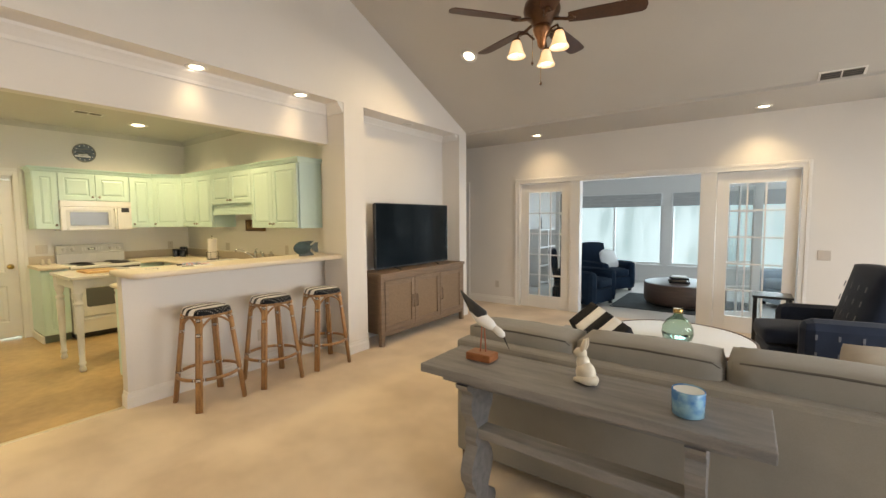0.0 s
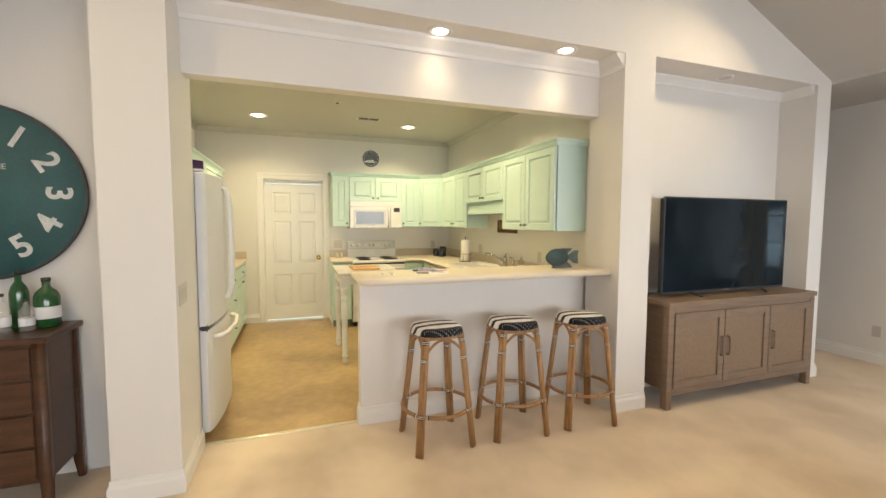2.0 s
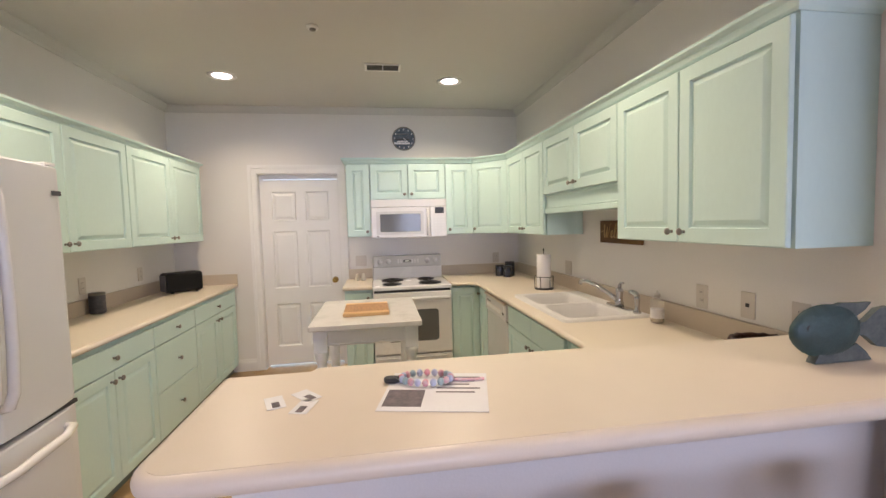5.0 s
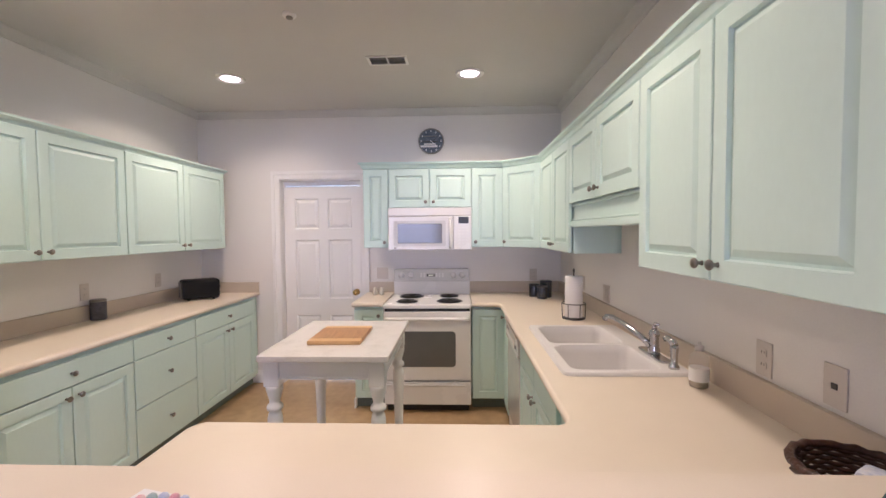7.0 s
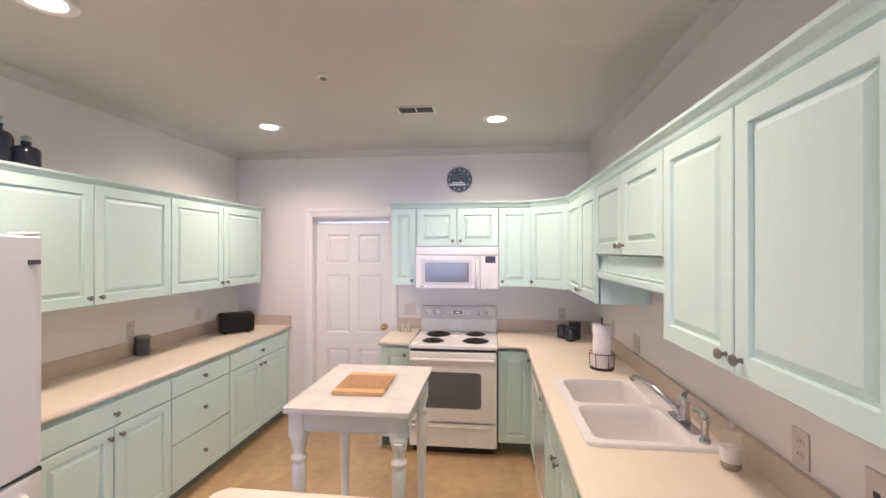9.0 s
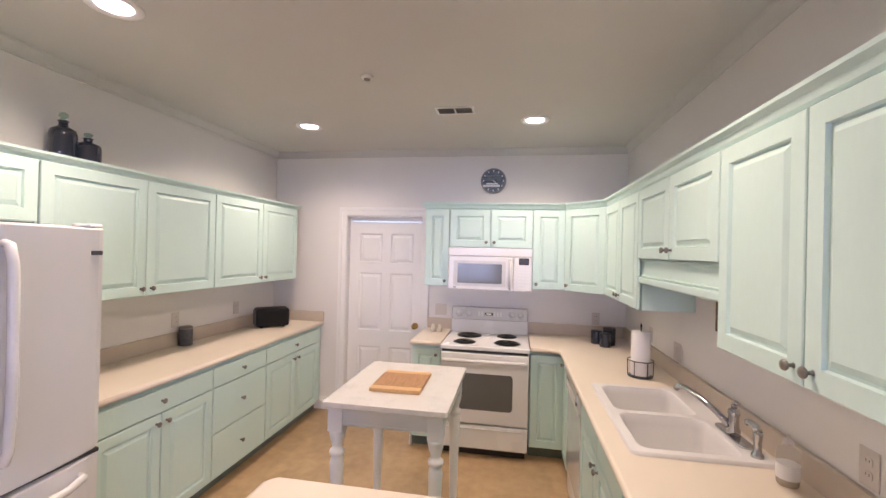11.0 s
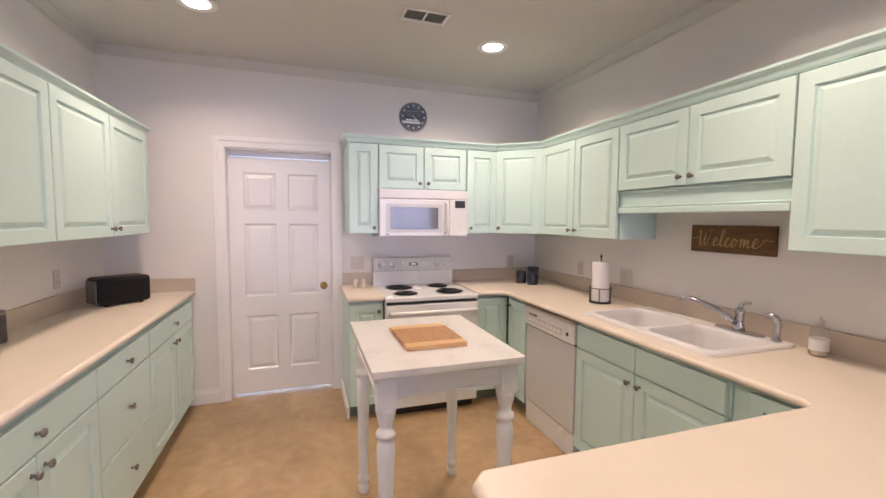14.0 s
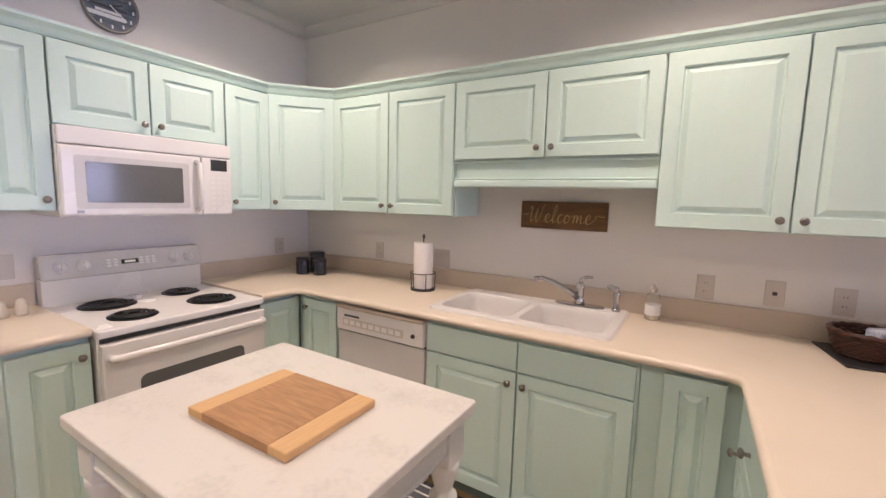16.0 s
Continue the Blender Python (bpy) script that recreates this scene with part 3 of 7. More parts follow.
for x, y in ((-6.49, 0.295), (-6.49, 2.155), (-4.75, 0.297), (-4.75, 2.14)):
    downlight(x, y, ZC, KITCHEN_W, "round white recessed light, lit, in the kitchen ceiling", colour=KITCHEN_LAMP)
for x, y in ((-3.585, 1.61), (-3.565, 2.56)):
    downlight(x, y, ZS, SOFFIT_W, "small lit recessed light in the soffit above the bar", 0.065, 0, 95)
# The lamp at x = 2.6 is out of view, added to continue the row.
for x, y, power, beam in ((-2.61, 6.03, 4.5, 125), (0.12, 6.06, 6.0, 105), (2.6, 5.95, 2.4, 115)):
    downlight(x, y, ZC - 0.004, power, "small lit recessed light in front of the french doors", 0.065, 0, beam)
t = thing("recessed_light", -3.60, 4.20, NZ, 0, "small unlit recessed light in the niche ceiling", "light")
part("trim_ring", lathe(B(), [(0.05, -0.001), (0.054, -0.007), (0.066, -0.006), (0.068, 0.0)], seg=24), TRIM, t)
part("lens", lathe(B(), [(0.05, -0.003), (0.05, -0.001)], seg=24), OUTLETP, t)
downlight(-2.61, 4.12, roof(4.12) - 0.001, GREAT_W, "lit recessed light in the sloped ceiling", 0.075, -math.degrees(math.atan(SLOPE)))

downlight(-2.1, -0.8, roof(-0.8) - 0.001, GREAT_W, "lit recessed light in the other slope of the vault", 0.075, math.degrees(math.atan(SLOPE)))


def vent(x, y, z, lx, ly, tilt, label, n):
    t = thing("ceiling_vent", x, y, z, 0, label, "vent")
    t.matrix_world = pose(x, y, z, tilt, 0, 0)
    bm = B()
    e = 0.018
    for a, b, c, d in ((-lx, lx, -ly, -ly + e), (-lx, lx, ly - e, ly), (-lx, -lx + e, -ly + e, ly - e), (lx - e, lx, -ly + e, ly - e)):
        box(bm, a, b, c, d, -0.008, 0, 0.002)
    if lx > ly:
        box(bm, -0.005, 0.005, -ly + e, ly - e, -0.007, 0)
    else:
        box(bm, -lx + e, lx - e, -0.005, 0.005, -0.007, 0)
    part("frame", bm, TRIM, t)
    # Flat dark plate behind the slats, painting in the shade of the duct.
    part("backing", box(B(), -lx + e, lx - e, -ly + e, ly - e, -0.002, 0), DARKGREY, t, "dark plate standing for the shaded duct")
    for i in range(n):
        bm = B()
        f = (i + 0.5) / n * 2 - 1
        if lx > ly:
            box(bm, -lx + e, lx - e, f * (ly - e) - 0.003, f * (ly - e) + 0.003, -0.006, -0.002)
        else:
            box(bm, f * (lx - e) - 0.003, f * (lx - e) + 0.003, -ly + e, ly - e, -0.006, -0.002)
        part("slat", bm, PEWTER, t)


vent(-6.21, 1.575, ZC, 0.075, 0.14, 0, "small white metal air vent in the kitchen ceiling", 5)
vent(0.665, 5.335, roof(5.335) - 0.001, 0.165, 0.085, -math.degrees(math.atan(SLOPE)), "white air vent in the sloped ceiling", 5)
t = thing("smoke_detector", -5.57, 1.14, ZC, 0, "small round white smoke detector on the kitchen ceiling", "smoke detector")
part("cover", lathe(B(), [(0.036, 0), (0.036, -0.010), (0.030, -0.017), (0.010, -0.019)], seg=28), TRIM, t)
part("sensor", lathe(B(), [(0.020, -0.018), (0.018, -0.026), (0.006, -0.030)], seg=20), PEWTER, t, "small grey sensor head")

# ---------------------------------------------------------------- cabinets


def raised_door(w, h, t=0.019, border=0.058):
    """A raised-panel door, x from 0 to w, z from 0 to h, front at y = -t."""
    bm = B()
    b = min(border, w * 0.27)
    prev = None
    for ins, y in ((0, 0), (0, -t + 0.003), (0.003, -t), (b, -t), (b + 0.004, -t + 0.012), (b + 0.011, -t + 0.012), (b + 0.031, -t + 0.0005)):
        if ins > min(w, h) / 2 - 0.01:
            ins = min(w, h) / 2 - 0.01
        ring = [bm.verts.new(p) for p in ((ins, y, ins), (w - ins, y, ins), (w - ins, y, h - ins), (ins, y, h - ins))]
        if prev:
            for k in range(4):
                bm.faces.new((prev[k], prev[(k + 1) % 4], ring[(k + 1) % 4], ring[k]))
        else:
            bm.faces.new(ring[::-1])
        prev = ring
    bm.faces.new(prev)
    return bm


def flat_front(w, h, t=0.019):
    bm = B()
    box(bm, 0, w, -t, 0, 0, h, 0.004)
    return bm


def knob(parent, x, z, y=-0.019):
    bm = lathe(B(), [(0.008, 0), (0.0055, 0.004), (0.0055, 0.013), (0.013, 0.017), (0.0155, 0.022), (0.013, 0.027), (0.003, 0.030)], seg=14, m=Matrix.Translation((x, y, z)) @ pose(0, 0, 0, 90))
    return part("knob", bm, PEWTER, parent, "round pewter knob")


GAP = 0.0036


def front(t, kind, x0, x1, z0, z1, knob_at=None):
    """One door or drawer front of a cabinet whose face lies at y = 0."""
    w, h = x1 - x0 - 2 * GAP, z1 - z0 - 2 * GAP
    bm = raised_door(w, h) if kind == "door" else flat_front(w, h)
    ob = part("door" if kind == "door" else "drawer_front", bm, MINT, t)
    ob.location = (x0 + GAP, -0.0015, z0 + GAP)
    if knob_at == "l":
        knob(ob, 0.032, 0.045 if z0 > 1 else h - 0.05)
    elif knob_at == "r":
        knob(ob, w - 0.032, 0.045 if z0 > 1 else h - 0.05)
    elif knob_at == "m":
        knob(ob, w / 2, h / 2)
    return ob


def base_cabinet(x, y, turn, w, depth, fronts, label, toe=True, top=CT - 0.036):
    t = thing("base_cabinet", x, y, 0, turn, label, "cabinet", "mint base cabinets")
    bm = B()
    box(bm, 0, w, 0.011, depth, 0.10, top)
    part("body", bm, MINT, t)
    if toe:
        part("toe_kick", box(B(), 0, w, 0.06, depth, 0.003, 0.10), TOEKICK, t, "recessed toe kick with shade in its colour")
    for f in fronts:
        front(t, *f)
    return t


def wall_cabinet(x, y, turn, w, depth, z0, z1, fronts, label):
    t = thing("wall_cabinet", x, y, 0, turn, label, "cabinet", "mint wall cabinets")
    part("body", box(B(), 0, w, 0.011, depth, z0, z1), MINT, t)
    for f in fronts:
        front(t, *f)
    return t


Z1, Z2, Z3 = 0.105, 0.735, 0.875          # base door bottom, door top, drawer top
UB, UT = 1.388, 2.125                     # wall cabinet bottom and top

# fridge-wall run: faces +y, local x runs towards -x
FY = 0.012
base_cabinet(-4.90, FY, 180, 0.855, FY - YL - 0.003, [("drawer", 0.02, 0.855, Z2, Z3, "m"), ("door", 0.02, 0.4375, Z1, Z2, "r"), ("door", 0.4375, 0.855, Z1, Z2, "l")], "mint base cabinet with a wide drawer above two doors")
base_cabinet(-5.757, FY, 180, 0.610, FY - YL - 0.003, [("drawer", 0, 0.61, Z2, Z3, "m"), ("drawer", 0, 0.61, 0.42, Z2, "m"), ("drawer", 0, 0.61, Z1, 0.42, "m")], "mint base cabinet with three drawers")
base_cabinet(-6.369, FY, 180, 1.028, FY - YL - 0.003, [("drawer", 0, 0.92, Z2, Z3, "m"), ("door", 0, 0.46, Z1, Z2, "r"), ("door", 0.46, 0.92, Z1, Z2, "l")], "mint base cabinet with a drawer above two doors")
UY = -0.222
D = UY - YL - 0.003
wall_cabinet(-3.935, UY, 180, 0.911, D, 1.80, UT, [("door", 0.01, 0.46, 1.80, 2.10, "r"), ("door", 0.46, 0.911, 1.80, 2.10, "l")], "short mint wall cabinet above the fridge")
wall_cabinet(-4.849, UY, 180, 1.182, D, UB, UT, [("door", 0, 0.590, UB, 2.10, "r"), ("door", 0.590, 1.182, UB, 2.10, "l")], "mint wall cabinet with two raised-panel doors")
wall_cabinet(-6.033, UY, 180, 1.195, D, UB, UT, [("door", 0, 0.598, UB, 2.10, "r"), ("door", 0.598, 1.195, UB, 2.10, "l")], "mint wall cabinet with two doors near the kitchen door")

# stove wall: faces +x, local x runs towards +y
BX = -6.775
base_cabinet(BX, 1.165, 90, 0.252, BX - XW - 0.003, [("door", 0, 0.25, Z1, Z3, "r")], "narrow mint base cabinet between door and stove")
base_cabinet(BX, 2.172, 90, 0.283, BX - XW - 0.003, [("door", 0, 0.275, Z1, Z3)], "narrow mint corner cabinet beside the stove")
UX = -7.055
D = UX - XW - 0.003
wall_cabinet(UX, 1.195, 90, 0.231, D, UB, UT, [("door", 0, 0.231, UB, 2.10, "r")], "narrow mint wall cabinet beside the microwave")
wall_cabinet(UX, 1.428, 90, 0.752, D, 1.752, UT, [("door", 0, 0.375, 1.752, 2.10, "r"), ("door", 0.375, 0.752, 1.752, 2.10, "l")], "short mint wall cabinet over the microwave")
wall_cabinet(UX, 2.182, 90, 0.283, D, UB, UT, [("door", 0, 0.283, UB, 2.10, "l")], "mint wall cabinet with one door beside the microwave")

# diagonal corner wall cabinet
VY = 2.765
CA, CB = (UX, 2.467), (-6.774, VY)
ang = math.degrees(math.atan2(CB[1] - CA[1], CB[0] - CA[0]))
clen = math.hypot(CB[0] - CA[0], CB[1] - CA[1])
t = thing("wall_cabinet", CA[0], CA[1], 0, ang, "mint diagonal corner wall cabinet", "cabinet", "mint wall cabinets")
inv = t.matrix_world.inverted()
pts = [inv @ Vector((px, py, 0)) for px, py in (CA, CB, (CB[0], YS - 0.003), (XW + 0.003, YS - 0.003), (XW + 0.003, CA[1]))]
part("body", prism(B(), [(p.x, p.y) for p in pts], UB, UT), MINT, t)
front(t, "door", 0.006, clen - 0.006, UB, 2.10, "l")

# sink wall: faces -y, local x runs towards +x
D = YS - VY - 0.003
wall_cabinet(-6.772, VY, 0, 0.905, D, UB, UT, [("door", 0, 0.455, UB, 2.10, "r"), ("door", 0.455, 0.905, UB, 2.10, "l")], "mint wall cabinet with two tall raised-panel doors")
t = wall_cabinet(-5.865, VY, 0, 0.993, D, 1.692, UT, [("door", 0, 0.500, 1.692, 2.10, "r"), ("door", 0.500, 0.993, 1.692, 2.10, "l")], "short mint wall cabinet over the sink with a valance")
part("valance", box(B(), 0.0, 0.993, 0.012, 0.028, 1.588, 1.691), MINT, t, "plain mint valance board")
part("lower_rail", box(B(), 0.0, 0.993, -0.014, 0.027, 1.551, 1.5875, 0.007), MINT, t, "rounded mint rail under the valance")
part("bead", box(B(), 0.0, 0.993, -0.002, 0.011, 1.590, 1.600, 0.004), MINT, t)
part("upper_bead", box(B(), 0.0, 0.993, -0.006, 0.011, 1.676, 1.690, 0.004), MINT, t)
wall_cabinet(-4.870, VY, 0, 0.928, D, UB, UT, [("door", 0, 0.452, UB, 2.10, "r"), ("door", 0.452, 0.928, UB, 2.10, "l")], "wide mint wall cabinet with two doors above the bar end")

SY = 2.455
base_cabinet(-6.7745, SY, 0, 0.358, YS - SY - 0.003, [("door", 0.065, 0.345, Z1, Z3, "l")], "narrow mint corner base cabinet")
t = base_cabinet(-5.812, SY, 0, 0.962, YS - SY - 0.003, [("drawer", 0, 0.477, Z2, Z3), ("drawer", 0.477, 0.955, Z2, Z3), ("door", 0, 0.477, Z1, Z2, "r"), ("door", 0.477, 0.955, Z1, Z2, "l")], "mint sink base cabinet with two doors", top=0.73)
bm = B()
box(bm, 0, 0.962, 0, 0.018, 0.73, CT - 0.036)
part("rail", bm, MINT, t)
base_cabinet(-4.848, SY, 0, 0.332, YS - SY - 0.003, [("door", 0.075, 0.275, Z1, Z3)], "narrow mint corner cabinet by the peninsula")

# peninsula: faces -x, local x runs towards -y
PX = -4.516
base_cabinet(PX, 2.452, -90, 0.60, -4.003 - PX, [("drawer", 0.06, 0.60, Z2, Z3, "m"), ("door", 0.06, 0.60, Z1, Z2, "l")], "mint peninsula base cabinet with a drawer")
base_cabinet(PX, 1.850, -90, 0.60, -4.003 - PX, [("drawer", 0, 0.60, Z2, Z3, "m"), ("door", 0, 0.60, Z1, Z2, "r")], "mint peninsula end cabinet with a drawer")

# crowns on top of the wall cabinets
CC = [(-0.02, 0), (0.004, 0), (0.012, 0.010), (0.020, 0.030), (0.038, 0.044), (0.040, 0.056), (-0.02, 0.056)]


def cab_crown(name, pts, label):
    t = thing(name, 0, 0, 0, 0, label, "moulding")
    n = len(pts)
    rings = []
    for i, (x, y, z) in enumerate(pts):
        ways = [Vector((q[0] - p[0], q[1] - p[1])).normalized() for p, q in ((pts[max(0, i - 1)], pts[max(1, i)]), (pts[min(n - 2, i)], pts[min(n - 1, i + 1)]))]
        n0, n1 = (Vector((-d.y, d.x)) for d in ways)
        w = (n0 + n1) / (1 + n0.dot(n1))
        rings.append([(x + w.x * o, y + w.y * o, z + u) for o, u in CC])
    for ra, rb in zip(rings, rings[1:]):
        bm = B()
        va, vb = [bm.verts.new(p) for p in ra], [bm.verts.new(p) for p in rb]
        k = len(CC)
        for j in range(k):
            bm.faces.new((va[j], va[(j + 1) % k], vb[(j + 1) % k], vb[j]))
        bm.faces.new(va)
        bm.faces.new(vb[::-1])
        part("crown_length", bm, MINT, t)
    return t


cab_crown("cabinet_crown", [(-3.935, UY, UT - 0.04), (-7.228, UY, UT - 0.04), (-7.228, YL + 0.01, UT - 0.04)][::-1], "mint crown moulding along the fridge-wall cabinets")
cab_crown("cabinet_crown", [(XW + 0.02, 1.195, UT - 0.02), (UX, 1.195, UT - 0.02), CA + (UT - 0.02,), CB + (UT - 0.02,), (-3.940, VY, UT - 0.02), (-3.940, YS - 0.01, UT - 0.02)][::-1], "mint crown moulding along the stove and sink cabinets")

# ---------------------------------------------------------------- counters
TH = 0.034


def counter(name, x0, x1, y0, y1, front_edge, label, z=CT, th=TH):
    """A laminate top with a rolled edge on the sides named in front_edge ("x" or "y")."""
    t = thing(name, (x0 + x1) / 2, (y0 + y1) / 2, 0, 0, label, "countertop")
    hx, hy = (x1 - x0) / 2, (y1 - y0) / 2
    part("worktop", box(B(), -hx, hx, -hy, hy, z - th, z), LAMINATE, t)
    a, b = ((-hx, hy), (hx, hy)) if front_edge == "y" else ((hx, -hy), (hx, hy))
    part("front_edge", tube(B(), [(*a, z - th / 2), (*b, z - th / 2)], th / 2 - 0.0004, 12), LAMINATE, t, "rounded beige front edge")
    return t


counter("countertop", XW + 0.002, -4.885, YL + 0.002, 0.022, "y", "beige laminate countertop along the fridge wall")
counter("countertop", XW + 0.002, -6.757, 1.15, 1.417, "x", "small beige laminate countertop beside the stove")
# L-shaped counter with the sink cut out, and the peninsula
SX0, SX1, SYA, SYB = -5.845, -4.975, 2.500, 3.015
bm = B()
EDGE = 2.418
corner = [(-6.742 + 0.09 * (1 - math.cos(a)), EDGE - 0.09 * (1 - math.sin(a))) for a in [math.pi / 2 * i / 6 for i in range(7)]]
prism(bm, [(XW + 0.002, 2.172), (-6.742, 2.172)] + corner + [(SX0 + 0.02, EDGE), (SX0 + 0.02, YS - 0.002), (XW + 0.002, YS - 0.002)], CT - TH, CT)
prism(bm, [(SX0 + 0.02, EDGE), (SX1 - 0.02, EDGE), (SX1 - 0.02, SYA + 0.02), (SX0 + 0.02, SYA + 0.02)], CT - TH, CT)
prism(bm, [(SX0 + 0.02, SYB - 0.02), (SX1 - 0.02, SYB - 0.02), (SX1 - 0.02, YS - 0.002), (SX0 + 0.02, YS - 0.002)], CT - TH, CT)
prism(bm, [(SX1 - 0.02, EDGE), (-4.60, EDGE), (-4.60, YS - 0.002), (SX1 - 0.02, YS - 0.002)], CT - TH, CT)
pen = [(-4.60, YS - 0.002), (-4.60, EDGE), (-4.575, EDGE - 0.004), (-4.545, EDGE - 0.02), (-4.532, EDGE - 0.045)]
pen += [(-4.532 + 0.035 * (1 - math.cos(a)), 1.225 + 0.035 * (1 - math.sin(a))) for a in [math.pi / 2 * i / 5 for i in range(6)]]
pen += [(-4.004, 1.225), (-4.004, YS - 0.002)]
prism(bm, pen, CT - TH, CT)
bmesh.ops.remove_doubles(bm, verts=bm.verts, dist=1e-4)
ct = thing("countertop", -5.0, 2.7, CT, 0, "L-shaped beige laminate countertop with the sink and peninsula", "countertop")
ct.matrix_world = Matrix.Identity(4)
part("worktop", bm, LAMINATE, ct)
# rolled front edge
bm = B()
tube(bm, [(-6.742, 2.172, CT - 0.017)] + [(x, y, CT - 0.017) for x, y in corner] + [(-4.60, EDGE, CT - 0.017), (-4.575, EDGE - 0.004, CT - 0.017), (-4.545, EDGE - 0.02, CT - 0.017), (-4.532, EDGE - 0.05, CT - 0.017), (-4.532, 1.25, CT - 0.017), (-4.505, 1.225, CT - 0.017), (-4.006, 1.225, CT - 0.017)], 0.0166, 10)
part("front_edge", bm, LAMINATE, ct, "rounded beige front edge")


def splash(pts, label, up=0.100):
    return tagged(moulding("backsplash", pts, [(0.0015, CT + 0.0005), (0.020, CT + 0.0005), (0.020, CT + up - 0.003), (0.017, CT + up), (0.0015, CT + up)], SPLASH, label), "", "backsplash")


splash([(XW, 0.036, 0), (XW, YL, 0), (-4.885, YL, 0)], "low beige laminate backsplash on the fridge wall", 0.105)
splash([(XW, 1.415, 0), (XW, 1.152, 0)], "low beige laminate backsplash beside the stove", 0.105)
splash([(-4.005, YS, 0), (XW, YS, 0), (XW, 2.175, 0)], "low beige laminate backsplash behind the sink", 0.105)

# half wall and bar top
BARZ = 1.10
setting("wall_half", box(B(), -4.0, -3.89, 1.12, YS, 0, BARZ - 0.0445), PAINT, "white painted half wall under the breakfast bar", "wall")
t = thing("breakfast_counter", -3.76, 2.07, 0, 0, "long beige laminate breakfast bar top with a rounded corner", "countertop")
inv = t.matrix_world.inverted()
bar = [inv @ Vector((x, y, 0)) for x, y in rounded(-3.995, -3.547, 1.094, YS - 0.001, 0.055, 8, (0, 0, 0, 1))]
part("top_slab", prism(B(), [(p.x, p.y) for p in bar], BARZ - 0.044, BARZ), LAMINATE, t)
nose = [(-3.995, 1.094)] + [(-3.602 + 0.055 * math.sin(a), 1.149 - 0.055 * math.cos(a)) for a in [math.pi / 2 * i / 8 for i in range(9)]] + [(-3.547, YS - 0.001)]
nose = [inv @ Vector((x, y, BARZ - 0.022)) for x, y in nose]
part("rolled_edge", tube(B(), nose, 0.0217, 14), LAMINATE, t, "rounded beige front edge")

# ---------------------------------------------------------------- sink and tap
t = thing("sink", (SX0 + SX1) / 2, (SYA + SYB) / 2, CT, 0, "white double-bowl drop-in kitchen sink", "sink")
hw, hd = (SX1 - SX0) / 2, (SYB - SYA) / 2
bowls = [(-hw + 0.035, -0.015 + 0.0, -hd + 0.035, hd - 0.095), (0.02, hw - 0.035, -hd + 0.035, hd - 0.095)]
bm = B()
xs = [-hw, bowls[0][0], bowls[0][1], bowls[1][0], bowls[1][1], hw]
ys = [-hd, bowls[0][2], bowls[0][3], hd]
RZ = 0.016
for i in range(5):
    for j in range(3):
        if j == 1 and i in (1, 3):
            x0, x1, y0, y1 = xs[i], xs[i + 1], ys[1], ys[2]
            prev = None
            for ins, z in ((0, RZ), (0.006, RZ - 0.008), (0.012, RZ - 0.04), (0.020, -0.165), (0.042, -0.19), (0.09, -0.195)):
                ring = [bm.verts.new((x, y, z)) for x, y in rounded(x0 + ins, x1 - ins, y0 + ins, y1 - ins, 0.045, 5)]
                if prev:
                    m = len(ring)
                    for k in range(m):
                        bm.faces.new((prev[k], prev[(k + 1) % m], ring[(k + 1) % m], ring[k])).smooth = True
                else:
                    q = [bm.verts.new((x, y, RZ)) for x, y in ((x1, y1), (x0, y1), (x0, y0), (x1, y0))]
                    for c in range(4):
                        seg = ring[c * 6:(c + 1) * 6]
                        for k in range(5):
                            bm.faces.new((q[c], seg[k], seg[k + 1]))
                        bm.faces.new((q[c], seg[-1], ring[(c * 6 + 6) % 24], q[(c + 1) % 4]))
                prev = ring
            bm.faces.new(prev)
        else:
            bm.faces.new([bm.verts.new((x, y, RZ)) for x, y in ((xs[i], ys[j]), (xs[i + 1], ys[j]), (xs[i + 1], ys[j + 1]), (xs[i], ys[j + 1]))])
bmesh.ops.remove_doubles(bm, verts=bm.verts, dist=1e-5)
ring = [[bm.verts.new((x, y, z)) for x, y in rounded(-hw - o, hw + o, -hd - o, hd + o, 0.03 + o, 5)] for o, z in ((-0.0005, RZ), (0.006, RZ - 0.004), (0.008, 0.0005))]
for a, b in zip(ring, ring[1:]):
    for k in range(24):
        bm.faces.new((a[k], a[(k + 1) % 24], b[(k + 1) % 24], b[k])).smooth = True
part("basin", bm, SINKW, t)
for cx in (-0.20, 0.21):
    part("drain", lathe(B(), [(0.042, -0.1945), (0.042, -0.191), (0.030, -0.192), (0.004, -0.193)], cx, -0.03, 0), CHROME, t, "round chrome drain")

t = thing("faucet", -5.205, 2.965, CT + 0.0165, 0, "chrome single-lever kitchen faucet on the sink rim", "faucet")
bm = B()
prism(bm, rounded(-0.125, 0.125, -0.028, 0.028, 0.027, 6), 0, 0.012, 0.004)
part("deck_plate", bm, CHROME, t)
bm = B()
lathe(bm, [(0.027, 0.012), (0.026, 0.03), (0.021, 0.045), (0.020, 0.085), (0.024, 0.10), (0.021, 0.118), (0.006, 0.126)])
part("body", bm, CHROME, t)
bm = B()
tube(bm, [(-0.005, -0.012, 0.045), (-0.05, -0.045, 0.085), (-0.115, -0.095, 0.128), (-0.165, -0.13, 0.148), (-0.195, -0.150, 0.146), (-0.205, -0.157, 0.128)], 0.0125, 12, radii=[0.016, 0.014, 0.0125, 0.0115, 0.0125, 0.0135])
part("spout", bm, CHROME, t)
bm = B()
tube(bm, [(0, 0, 0.118), (0.004, 0.0, 0.140), (0.025, -0.005, 0.156), (0.062, -0.012, 0.160)], 0.008, 10, radii=[0.013, 0.011, 0.008, 0.007])
